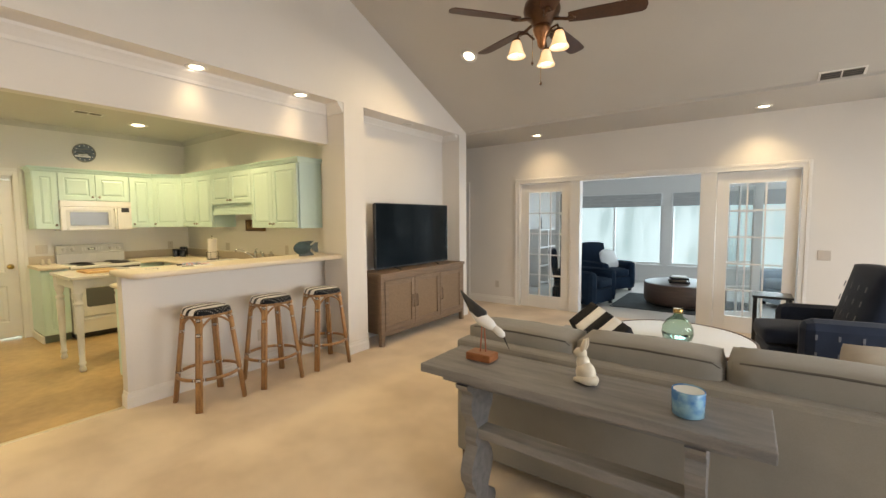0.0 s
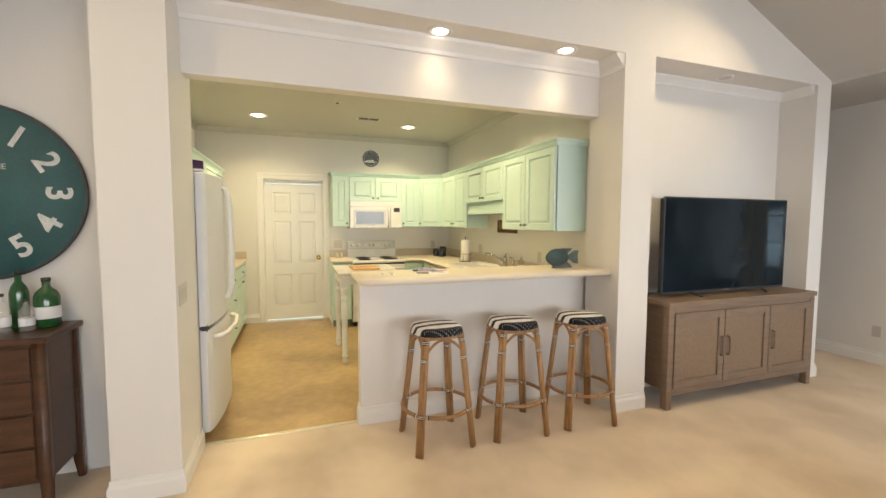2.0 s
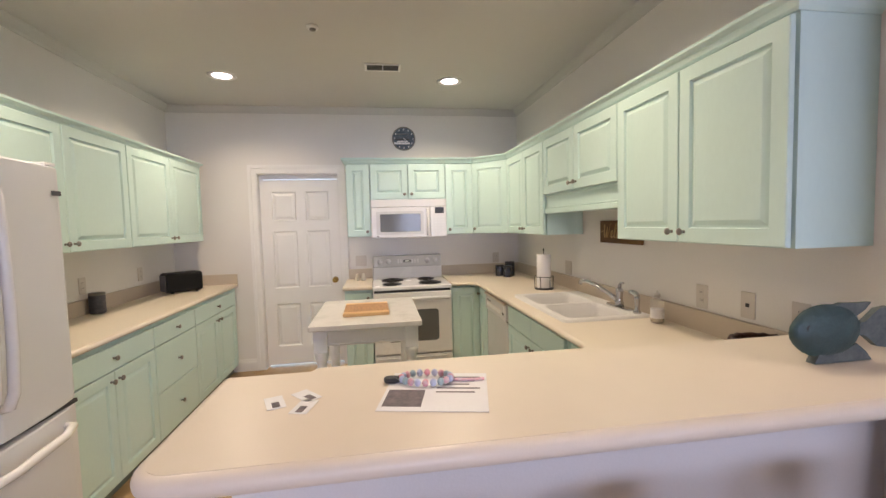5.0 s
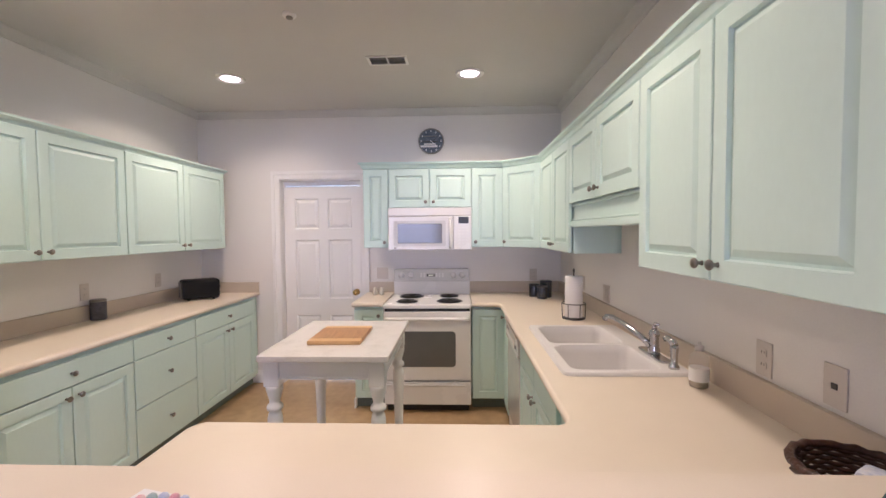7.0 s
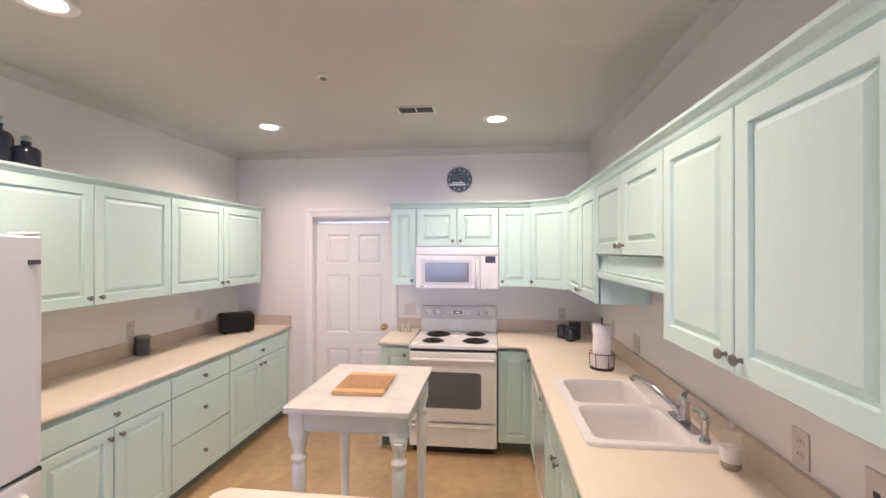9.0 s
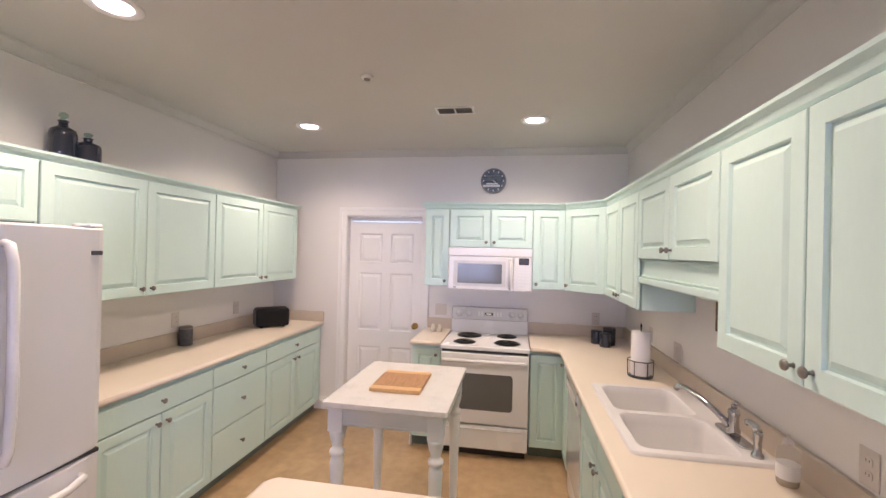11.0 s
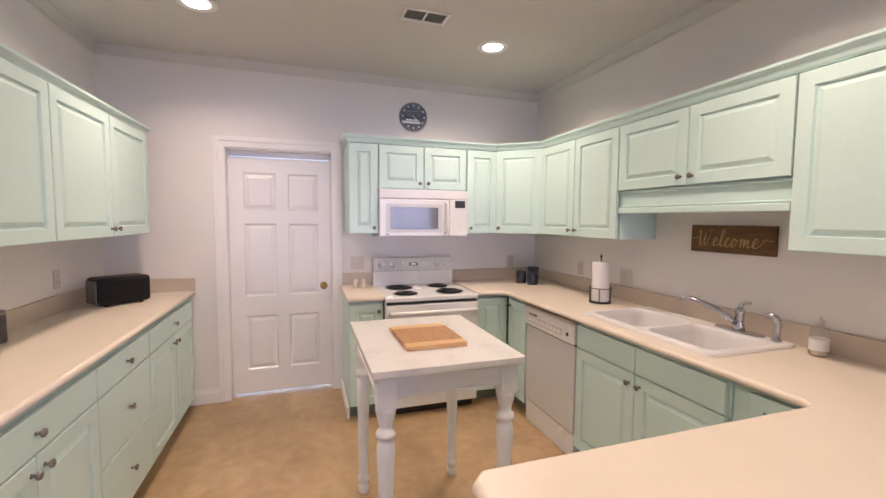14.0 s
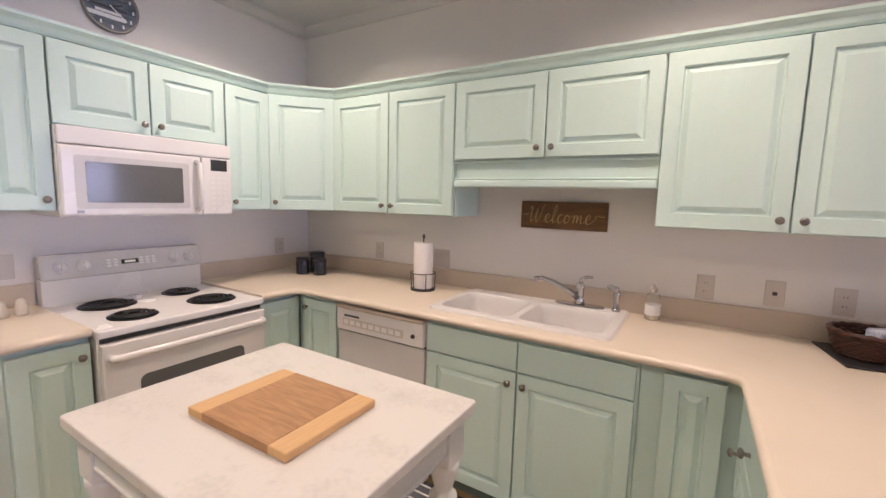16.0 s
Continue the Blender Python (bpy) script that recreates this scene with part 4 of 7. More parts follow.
part("lever", bm, CHROME, t)
t = thing("side_sprayer", -5.025, 2.965, CT + 0.0165, 0, "chrome pull-out side sprayer beside the faucet", "sprayer")
bm = B()
lathe(bm, [(0.022, 0), (0.021, 0.010), (0.014, 0.018), (0.014, 0.055), (0.017, 0.085), (0.016, 0.100)], seg=16)
part("base", bm, CHROME, t)
part("head", tube(B(), [(0, 0, 0.095), (-0.006, -0.004, 0.112), (-0.028, -0.014, 0.122), (-0.040, -0.02, 0.116)], 0.012, 12, radii=[0.016, 0.016, 0.013, 0.012]), CHROME, t)

# ---------------------------------------------------------------- stove, microwave, dishwasher, fridge
t = thing("stove", -6.735, 1.425, 0, 90, "white freestanding electric range with four black coil burners", "stove")
w = 0.738
part("body", box(B(), 0, w, 0.0, 0.655, 0.07, 0.885, 0.004), APPLIANCE, t)
part("plinth", box(B(), 0.02, w - 0.02, 0.03, 0.655, 0.002, 0.07), BLACK, t)
part("cooktop", box(B(), -0.004, w + 0.004, -0.03, 0.58, 0.887, 0.921, 0.008), APPLIANCE, t)
bm = B()
box(bm, 0.0, w, 0.585, 0.655, 0.885, 1.05, 0.006)
part("back_riser", bm, APPLIANCE, t)
bm = B()
a = [bm.verts.new(p) for p in ((0, 0.572, 1.045), (w, 0.572, 1.045), (w, 0.60, 1.165), (0, 0.60, 1.165), (0, 0.655, 1.045), (w, 0.655, 1.045), (w, 0.655, 1.165), (0, 0.655, 1.165))]
for f in ((0, 1, 2, 3), (4, 5, 6, 7), (0, 1, 5, 4), (3, 2, 6, 7), (0, 3, 7, 4), (1, 2, 6, 5)):
    bm.faces.new([a[k] for k in f])
bmesh.ops.recalc_face_normals(bm, faces=bm.faces)
bmesh.ops.bevel(bm, geom=list(bm.edges), offset=0.012, segments=3, affect="EDGES", profile=0.5)
part("control_panel", bm, mat("grey_control_glass", (0.66, 0.65, 0.645), (0.58, 0.57, 0.565), 0.2, scale=5, coat=0.3), t, "glossy pale grey control panel")
slant = Matrix.Translation((0, 0.586, 1.105)) @ pose(0, 0, 0, 90 - 13)
for kx in (0.075, 0.165, 0.585, 0.67):
    bm = lathe(B(), [(0.030, 0), (0.029, 0.004), (0.022, 0.006), (0.020, 0.022), (0.004, 0.024)], seg=20, m=slant @ Matrix.Translation((kx, 0, 0.0)))
    bmesh.ops.create_cube(bm, size=1, matrix=slant @ Matrix.Translation((kx, 0, 0.024)) @ Matrix.Diagonal((0.008, 0.036, 0.012, 1)))
    part("control_knob", bm, APPLIANCE, t, "white round control knob")
dsp = part("display", box(B(), 0.325, 0.405, -0.012, 0.012, -0.001, 0.002), BLACK, t, "small black clock display")
dsp.matrix_local = slant
part("digits", box(B(), 0.34, 0.39, -0.006, 0.006, 0.002, 0.003), DISPLAY, dsp, "green glowing digits")
for bx in (0.27, 0.30, 0.42, 0.45, 0.48):
    for by in (-0.015, 0.0, 0.015):
        o = part("button", box(B(), bx - 0.009, bx + 0.009, by - 0.005, by + 0.005, -0.001, 0.0015), WHITE, t)
        o.matrix_local = slant
for bx, by, br in ((0.195, 0.42, 0.112), (0.185, 0.13, 0.092), (0.545, 0.44, 0.088), (0.555, 0.15, 0.110)):
    bm = B()
    lathe(bm, [(br, 0.9212), (br + 0.006, 0.924), (br + 0.001, 0.9265), (br - 0.004, 0.9235), (br * 0.3, 0.9225), (0.01, 0.9225)], bx, by, 0, 28)
    b = part("burner", bm, BURNER, t, "black coil burner with drip pan")
    bm = B()
    pts = []
    for i in range(70):
        a = i / 69 * 4 * 2 * math.pi
        rr = 0.018 + (br - 0.026) * i / 69
        pts.append((bx + rr * math.cos(a), by + rr * math.sin(a), 0.930))
    tube(bm, pts, 0.0055, 6)
    part("coil", bm, BURNER, b)
# Black strip laid in the gap above the oven door as its shade.
part("oven_shade_strip", box(B(), 0.01, w - 0.01, -0.012, 0.0, 0.865, 0.886), BLACK, t, "black strip standing for the shaded gap above the oven door")
dr = part("oven_door", box(B(), 0.004, w - 0.004, -0.042, -0.001, 0.285, 0.862, 0.006), APPLIANCE, t)
bm = B()
prism(bm, rounded(0.13, w - 0.13, 0.40, 0.70, 0.03, 5), 0.0, 0.003)
o = part("window", bm, GREYGLASS, dr, "grey oven window")
o.matrix_local = Matrix.Translation((0, -0.0415, 0)) @ pose(0, 0, 0, 90)
bm = B()
tube(bm, [(0.03, -0.040, 0.805), (0.035, -0.075, 0.808), (0.06, -0.085, 0.81), (w / 2, -0.092, 0.812), (w - 0.06, -0.085, 0.81), (w - 0.035, -0.075, 0.808), (w - 0.03, -0.040, 0.805)], 0.016, 10)
part("handle", bm, APPLIANCE, dr, "long white bar handle")
dr = part("drawer", box(B(), 0.004, w - 0.004, -0.036, -0.001, 0.075, 0.268, 0.006), APPLIANCE, t, "white storage drawer")
part("pull_lip", box(B(), 0.03, w - 0.05, -0.050, -0.035, 0.236, 0.252, 0.006), APPLIANCE, dr)

t = thing("microwave", -6.992, 1.428, 1.362, 90, "white over-the-range microwave oven under a cabinet", "microwave")
w, h = 0.752, 0.386
part("body", box(B(), 0, w, 0.03, 0.395, 0.0, h, 0.004), APPLIANCE, t)
part("vent_grille", box(B(), 0, w, 0.0, 0.030, h - 0.075, h, 0.006), APPLIANCE, t)
dr = part("door", box(B(), 0.0, 0.585, 0.0, 0.029, 0.004, h - 0.077, 0.010), APPLIANCE, t)
bm = B()
prism(bm, rounded(0.050, 0.520, 0.038, 0.268, 0.014, 4), 0, 0.0015)
o = part("window_surround", bm, mat("pale_grey_lens", (0.62, 0.61, 0.60), (0.58, 0.57, 0.56), 0.30), dr, "glossy pale grey surround")
o.matrix_local = pose(0, 0.0005, 0, 90)
bm = B()
prism(bm, rounded(0.088, 0.488, 0.066, 0.242, 0.008, 4), 0, 0.003)
o = part("window", bm, GREYGLASS, dr, "grey mesh window")
o.matrix_local = pose(0, 0.0005, 0, 90)
bm = B()
tube(bm, [(0.558, 0.0, 0.03), (0.560, -0.030, 0.04), (0.560, -0.040, 0.15), (0.560, -0.030, 0.27), (0.558, 0.0, 0.28)], 0.012, 10)
part("handle", bm, APPLIANCE, dr, "curved white handle")
cp = part("control_panel", box(B(), 0.588, w, 0.0, 0.029, 0.004, h - 0.077, 0.008), APPLIANCE, t)
part("display", box(B(), 0.635, 0.725, -0.0015, 0.003, 0.275, 0.335), BLACK, cp, "black display").location.z = -0.034
for i in range(3):
    for j in range(7):
        part("button", box(B(), 0.632 + i * 0.034, 0.655 + i * 0.034, -0.001, 0.002, 0.03 + j * 0.028, 0.042 + j * 0.028), WHITE, cp)
part("badge", box(B(), 0.05, 0.075, -0.001, 0.001, 0.018, 0.03), PEWTER, t, "small round maker's badge")

t = thing("dishwasher", -6.412, 2.452, 0, 0, "white built-in dishwasher under the counter", "dishwasher")
w = 0.595
part("body", box(B(), 0.003, w - 0.003, 0.0, 0.58, 0.10, 0.886), APPLIANCE, t)
# White door greyed: the shade under the counter overhang is in its colour.
part("door", box(B(), 0.003, w - 0.003, -0.020, -0.001, 0.175, 0.732, 0.004), mat("shaded_white_enamel", (0.66, 0.655, 0.65), (0.63, 0.625, 0.62), 0.16, coat=0.3), t)
# Shade between door and control panel, drawn as a dark grey strip.
part("door_shade_strip", box(B(), 0.004, w - 0.004, -0.012, 0.0, 0.732, 0.743), DARKGREY, t, "dark strip standing for the shaded gap above the door")
cp = part("control_panel", box(B(), 0.003, w - 0.003, -0.034, -0.001, 0.742, 0.884, 0.006), APPLIANCE, t)
part("top_lip", box(B(), 0.003, w - 0.003, -0.044, -0.002, 0.866, 0.885, 0.005), SPLASH, cp, "beige lip along the top")
part("badge_window", box(B(), 0.06, 0.17, -0.0352, -0.03, 0.822, 0.834, 0.001), DARKGREY, cp, "thin dark window above the buttons")
part("button_field", box(B(), 0.05, 0.47, -0.0350, -0.03, 0.770, 0.814, 0.001), OUTLETP, cp, "grey button field")
for i in range(9):
    part("button", box(B(), 0.06 + i * 0.045, 0.092 + i * 0.045, -0.037, -0.033, 0.780, 0.804, 0.001), WHITE, cp)
part("dial", lathe(B(), [(0.012, 0), (0.011, 0.006), (0.002, 0.007)], m=Matrix.Translation((0.53, -0.034, 0.795)) @ pose(0, 0, 0, 90), seg=14), BLACK, cp, "small black dial")
part("kick_panel", box(B(), 0.003, w - 0.003, -0.012, 0.05, 0.004, 0.165, 0.003), APPLIANCE, t)

# fridge: faces +y, local x runs towards -x
t = thing("refrigerator", -3.965, 0.10, 0, 180, "white french-door refrigerator with a bottom freezer drawer", "refrigerator")
w = 0.90
part("body", box(B(), 0, w, 0.0, 0.645, 0.03, 1.783, 0.006), FRIDGEW, t)
for fx in (0.05, w - 0.05):
    part("foot", lathe(B(), [(0.02, 0.001), (0.02, 0.03)], fx, 0.05, 0), BLACK, t)


def bowed(x0, x1, z0, z1):
    """A fridge front with a shallow bow across the whole width."""
    bm = B()
    n = 14
    prev = None
    outl = []
    for i in range(n + 1):
        x = x0 + (x1 - x0) * i / n
        e = min(x - x0, x1 - x)
        y = -0.055 - 0.042 * (1 - (2 * x / w - 1) ** 2)
        if e < 0.012:
            y += 0.010 * (1 - e / 0.012)
        outl.append((x, y))
    prism(bm, outl + [(x1, -0.004), (x0, -0.004)], z0, z1, 0.008)
    return bm


def curve_y(x):
    return -0.055 - 0.042 * (1 - (2 * x / w - 1) ** 2)


for x0, x1, hx in ((0.003, w / 2 - 0.003, w / 2 - 0.034), (w / 2 + 0.003, w - 0.003, w / 2 + 0.038)):
    dr = part("door", bowed(x0, x1, 0.775, 1.776), FRIDGEW, t)
    y = curve_y(hx)
    bm = B()
    tube(bm, [(hx, y + 0.006, 1.70), (hx, y - 0.02, 1.695), (hx, y - 0.038, 1.63), (hx, y - 0.046, 1.42), (hx, y - 0.048, 1.25), (hx, y - 0.046, 1.10), (hx, y - 0.038, 0.95), (hx, y - 0.02, 0.90), (hx, y + 0.006, 0.895)], 0.018, 10)
    part("handle", bm, APPLIANCE, dr, "tall curved white handle")
dr = part("freezer_drawer", bowed(0.003, w - 0.003, 0.07, 0.755), FRIDGEW, t)
bm = B()
tube(bm, [(0.10, curve_y(0.10) + 0.005, 0.688), (0.11, curve_y(0.1) - 0.03, 0.688), (0.2, curve_y(0.2) - 0.052, 0.688), (0.45, curve_y(0.45) - 0.06, 0.688), (0.7, curve_y(0.7) - 0.052, 0.688), (0.79, curve_y(0.8) - 0.03, 0.688), (0.80, curve_y(0.8) + 0.005, 0.688)], 0.017, 10)
part("handle", bm, APPLIANCE, dr, "long curved white drawer handle")
part("seal", box(B(), 0.01, w - 0.01, -0.06, -0.002, 0.757, 0.773), DARKGREY, t, "dark seam above the freezer drawer")
for hx in (0.04, w - 0.04):
    part("hinge", box(B(), hx - 0.03, hx + 0.03, -0.05, 0.05, 1.780, 1.795, 0.005), APPLIANCE, t)
part("hinge", box(B(), 0.004, 0.03, -0.05, -0.01, 0.74, 0.79, 0.003), BLACK, t, "black side hinge")
part("badge", box(B(), w - 0.075, w - 0.025, -0.072, -0.062, 1.655, 1.675, 0.002), DARKGREY, t, "small dark maker's badge")

# ---------------------------------------------------------------- windows and french doors


def window(name, axis, at, u0, u1, z0, z1, mull, label, shade=None, side=-1):
    """A white framed window filling an opening; side is the way into the room."""
    t = thing(name, 0, 0, 0, 0, label, "window")
    t["kind"] = "structure"

    def bar(nm, a, b, c, d, th=0.05, o=0.0, material=TRIM, bev=0.003):
        lo, hi = at + o - th / 2, at + o + th / 2
        bm = box(B(), lo, hi, a, b, c, d, bev) if axis == "x" else box(B(), a, b, lo, hi, c, d, bev)
        return part(nm, bm, material, t)

    e = 0.045
    bar("frame_rail", u0, u1, z0, z0 + e)
    bar("frame_rail", u0, u1, z1 - e, z1)
    bar("frame_stile", u0, u0 + e, z0 + e, z1 - e)
    bar("frame_stile", u1 - e, u1, z0 + e, z1 - e)
    us = [u0 + e] + [u0 + (u1 - u0) * (i + 1) / (mull + 1) for i in range(mull)] + [u1 - e]
    for u in us[1:-1]:
        bar("mullion", u - 0.022, u + 0.022, z0 + e, z1 - e)
    for a, b in zip(us, us[1:]):
        p = bar("pane", a + 0.02, b - 0.02, z0 + e, z1 - e, 0.006, 0, CLEAR, 0)
        p.visible_shadow = False
    bar("sill", u0 - 0.05, u1 + 0.05, z0 - 0.028, z0 - 0.001, 0.09, side * 0.10)
    return t


window("window_1", "y", SB + 0.04, -3.55, -1.50, 0.42, 2.02, 1, "wide white sunroom window with a mullion")
window("window_2", "y", SB + 0.04, -1.33, 0.75, 0.42, 2.02, 1, "wide white sunroom window beside it")
# The side window is unseen, added to hold the side lamp.
window("window_3", "x", SW1 + 0.05, 7.3, 9.8, 0.42, 2.02, 1, "white sunroom side window, unseen, added for light")
# Both great-room windows are out of view, added around the daylight lamps.
window("window_4", "x", XE + 0.06, 2.2, 5.6, 0.6, 2.3, 3, "wide white great-room window, unseen, added for daylight")
window("window_5", "x", XE + 0.06, -0.6, 1.4, 0.6, 2.3, 1, "white great-room window behind the walker, unseen, added for daylight")
for u0, u1 in ((-3.52, -1.53), (-1.30, 0.72)):
    t = thing("roman_shade", (u0 + u1) / 2, SB - 0.035, 1.72, 0, "grey woven roman shade drawn up at the window top", "shade", "sunroom shades")
    hw = (u1 - u0) / 2
    for k, (a, b) in enumerate(((0.0, 0.085), (0.08, 0.16), (0.155, 0.29))):
        part("fold", box(B(), -hw, hw, -0.02 + 0.008 * k, 0.02, a, b, 0.008), BLIND, t)


def glazed_door(name, x, y, turn, w, h, cols, rows, label, border=0.13, low=0.20, high=0.14, knob_side=None):
    t = thing(name, x, y, 0.006, turn, label, "door")
    t["kind"] = "structure"
    th = 0.038
    for nm, a, b, c, d in (("stile", 0, border, 0, h), ("stile", w - border, w, 0, h), ("rail", border, w - border, 0, low), ("rail", border, w - border, h - high, h)):
        part(nm, box(B(), a, b, -th / 2, th / 2, c, d, 0.003), TRIM, t)
    gx0, gx1, gz0, gz1 = border, w - border, low, h - high
    for i in range(1, cols):
        u = gx0 + (gx1 - gx0) * i / cols
        part("muntin", box(B(), u - 0.010, u + 0.010, -0.014, 0.014, gz0, gz1, 0.003), TRIM, t)
    for j in range(1, rows):
        v = gz0 + (gz1 - gz0) * j / rows
        part("muntin", box(B(), gx0, gx1, -0.0135, 0.0135, v - 0.010, v + 0.010, 0.003), TRIM, t)
    for i in range(cols):
        for j in range(rows):
            a, b = gx0 + (gx1 - gx0) * i / cols, gx0 + (gx1 - gx0) * (i + 1) / cols
            c, d = gz0 + (gz1 - gz0) * j / rows, gz0 + (gz1 - gz0) * (j + 1) / rows
            p = part("pane", box(B(), a + 0.004, b - 0.004, -0.002, 0.002, c + 0.004, d - 0.004), CLEAR, t)
            p.visible_shadow = False
    return t


FYD = YF + 0.06
glazed_door("door_2", FX0 + 0.01, FYD, 0, 0.83, 2.03, 3, 5, "white fixed french door panel with ten panes", 0.14)
glazed_door("door_3", -0.31, FYD, 0, 0.82, 2.03, 3, 5, "white fixed french door panel beside the armchair", 0.13)
bm = B()
box(bm, -2.215, -2.060, YF + 0.006, YF + 0.13, 0.005, FZ - 0.001, 0.004)
box(bm, -0.495, -0.315, YF + 0.006, YF + 0.13, 0.005, FZ - 0.001, 0.004)
setting("trim_french_posts", bm, TRIM, "white posts between the french doors", "trim")
glazed_door("door_4", -2.085, YF + 0.16, 140, 0.76, 2.02, 3, 5, "white french door swung open into the sunroom", 0.11)
glazed_door("door_5", -0.47, YF + 0.16, 32, 0.76, 2.02, 3, 5, "white french door leaf standing open in the sunroom", 0.11)
for z in (0.25, 1.05, 1.82):
    part("hinge", box(B(), 0.0, 0.012, -0.026, -0.017, z - 0.05, z + 0.05, 0.002), PEWTER, bpy.data.objects["door_4"], "steel hinge")

# ---------------------------------------------------------------- island and kitchen things
IX0, IX1, IY0, IY1, IZ = -5.975, -5.180, 1.092, 1.728, 0.946
t = thing("kitchen_island", (IX0 + IX1) / 2, (IY0 + IY1) / 2, 0, 0, "small white kitchen island table with turned legs and a quartz top", "table")
hx, hy = (IX1 - IX0) / 2, (IY1 - IY0) / 2
part("tabletop", prism(B(), rounded(-hx, hx, -hy, hy, 0.012, 3), IZ - 0.030, IZ, 0.004), QUARTZ, t, "veined white quartz top")


def apron(length, zt, zb, th):
    """A straight rail along x, centred, with a small bead along its lower edge."""
    bm = box(B(), -length / 2, length / 2, -th / 2, th / 2, zb, zt, 0.002)
    box(bm, -length / 2, length / 2, -th / 2 - 0.004, th / 2 + 0.004, zb + 0.004, zb + 0.014, 0.003)
    return bm


lx, ly = hx - 0.062, hy - 0.062
for s in (-1, 1):
    o = part("apron", apron(2 * lx - 0.079, IZ - 0.031, IZ - 0.122, 0.022), WHITE, t)
    o.location = (0, s * (ly + 0.020), 0)
    o = part("apron", apron(2 * ly - 0.079, IZ - 0.031, IZ - 0.122, 0.022), WHITE, t)
    o.matrix_local = pose(s * (lx + 0.020), 0, 0, 0, 0, 90)
LEG = [(0.020, 0.003), (0.027, 0.010), (0.029, 0.040), (0.021, 0.052), (0.021, 0.066), (0.031, 0.078), (0.031, 0.092), (0.023, 0.102), (0.025, 0.20), (0.031, 0.48), (0.035, 0.585), (0.036, 0.620), (0.031, 0.645), (0.024, 0.657), (0.037, 0.668), (0.039, 0.678), (0.037, 0.688), (0.025, 0.698), (0.026, 0.715), (0.034, 0.742), (0.041, 0.772), (0.041, 0.786), (0.036, 0.790)]
for sx in (-1, 1):
    for sy in (-1, 1):
        bm = lathe(B(), LEG, sx * lx, sy * ly, 0, 20)
        box(bm, sx * lx - 0.039, sx * lx + 0.039, sy * ly - 0.039, sy * ly + 0.039, 0.789, IZ - 0.031, 0.004)
        part("leg", bm, WHITE, t, "white turned leg")
t = thing("cutting_board", -5.555, 1.404, IZ + 0.001, 1, "bamboo cutting board lying on the island", "cutting board")
part("middle_board", box(B(), -0.1183, 0.1183, -0.138, 0.138, 0, 0.0202), BOARDW, t, "warm bamboo middle")
for s in (-1, 1):
    part("end_strip", box(B(), min(s * 0.1185, s * 0.176), max(s * 0.1185, s * 0.176), -0.139, 0.139, 0, 0.0205, 0.003), BOARDE, t, "paler bamboo end strip")

t = thing("kitchen_clock", XW + 0.002, 1.80, 2.42, 0, "small round seascape wall clock above the cabinets", "clock")
turn = pose(0, 0, 0, 90, 0, 90)
part("rim", lathe(B(), [(0.125, 0), (0.127, 0.012), (0.125, 0.024), (0.117, 0.026), (0.115, 0.018)], m=turn, seg=40), PEWTER, t, "dark metal rim")
part("face", lathe(B(), [(0.116, 0.004), (0.116, 0.0185)], m=turn, seg=40), CLOCKF, t, "blue seascape face")
for w0, z0, z1, mm in ((0.105, -0.060, -0.040, PAPER), (0.07, -0.036, -0.022, WHITE), (0.11, -0.012, 0.0, DARKGREY), (0.10, 0.045, 0.050, PEWTER)):
    part("face_band", box(B(), 0.0188, 0.0196, -w0, w0 * 0.6, z0, z1), mm, t)
for k in range(12):
    a = k * math.pi / 6
    part("hour_mark", box(B(), 0.0197, 0.0205, 0.098 * math.sin(a) - 0.004, 0.098 * math.sin(a) + 0.004, 0.098 * math.cos(a) - 0.009, 0.098 * math.cos(a) + 0.009), PAPER, t)
o = part("hour_hand", box(B(), 0.0206, 0.0216, -0.003, 0.003, -0.01, 0.055), BLACK, t)
o.rotation_euler[0] = radians(-65)
o = part("minute_hand", box(B(), 0.0218, 0.0228, -0.0025, 0.0025, -0.01, 0.085), PAPER, t)
o.rotation_euler[0] = radians(-130)

t = thing("paper_towel_holder", -6.115, 2.845, CT + 0.001, 0, "white paper towel roll on a black wire holder", "paper towel holder")
part("base", lathe(B(), [(0.075, 0.0), (0.075, 0.006), (0.068, 0.008), (0.01, 0.008)], seg=26), BLACK, t)
part("pole", tube(B(), [(0, 0, 0.006), (0, 0, 0.315), (0.008, 0, 0.328), (0.0, 0, 0.338), (-0.008, 0, 0.328), (0, 0, 0.316)], 0.004, 8), BLACK, t)
part("towel_roll", lathe(B(), [(0.020, 0.012), (0.057, 0.012), (0.058, 0.016), (0.058, 0.285), (0.056, 0.290), (0.020, 0.290)], seg=28), TISSUE, t, "white paper towel roll")
part("wire_ring", tube(B(), [(0.078 * math.cos(a), 0.078 * math.sin(a), 0.105) for a in [i * math.pi / 12 for i in range(24)]], 0.003, 6, True), BLACK, t)
for i in range(6):
    a = i * math.pi / 3 + 0.3
    part("wire", rod(B(), (0.074 * math.cos(a), 0.074 * math.sin(a), 0.004), (0.078 * math.cos(a), 0.078 * math.sin(a), 0.105), 0.0028, seg=6), BLACK, t)


def canister(x, y, r, h, label, material=NAVYGLASS, lid=BLACK, z=CT):
    t = thing("canister", x, y, z + 0.001, 0, label, "canister", "dark canisters")
    part("jar", lathe(B(), [(r * 0.96, 0), (r, 0.006), (r, h - 0.012), (r * 0.97, h - 0.008)], seg=24), material, t)
    part("lid", lathe(B(), [(r * 1.02, h - 0.008), (r * 1.02, h + 0.006), (r * 0.9, h + 0.010), (0.01, h + 0.010)], seg=24), lid, t)
    return t


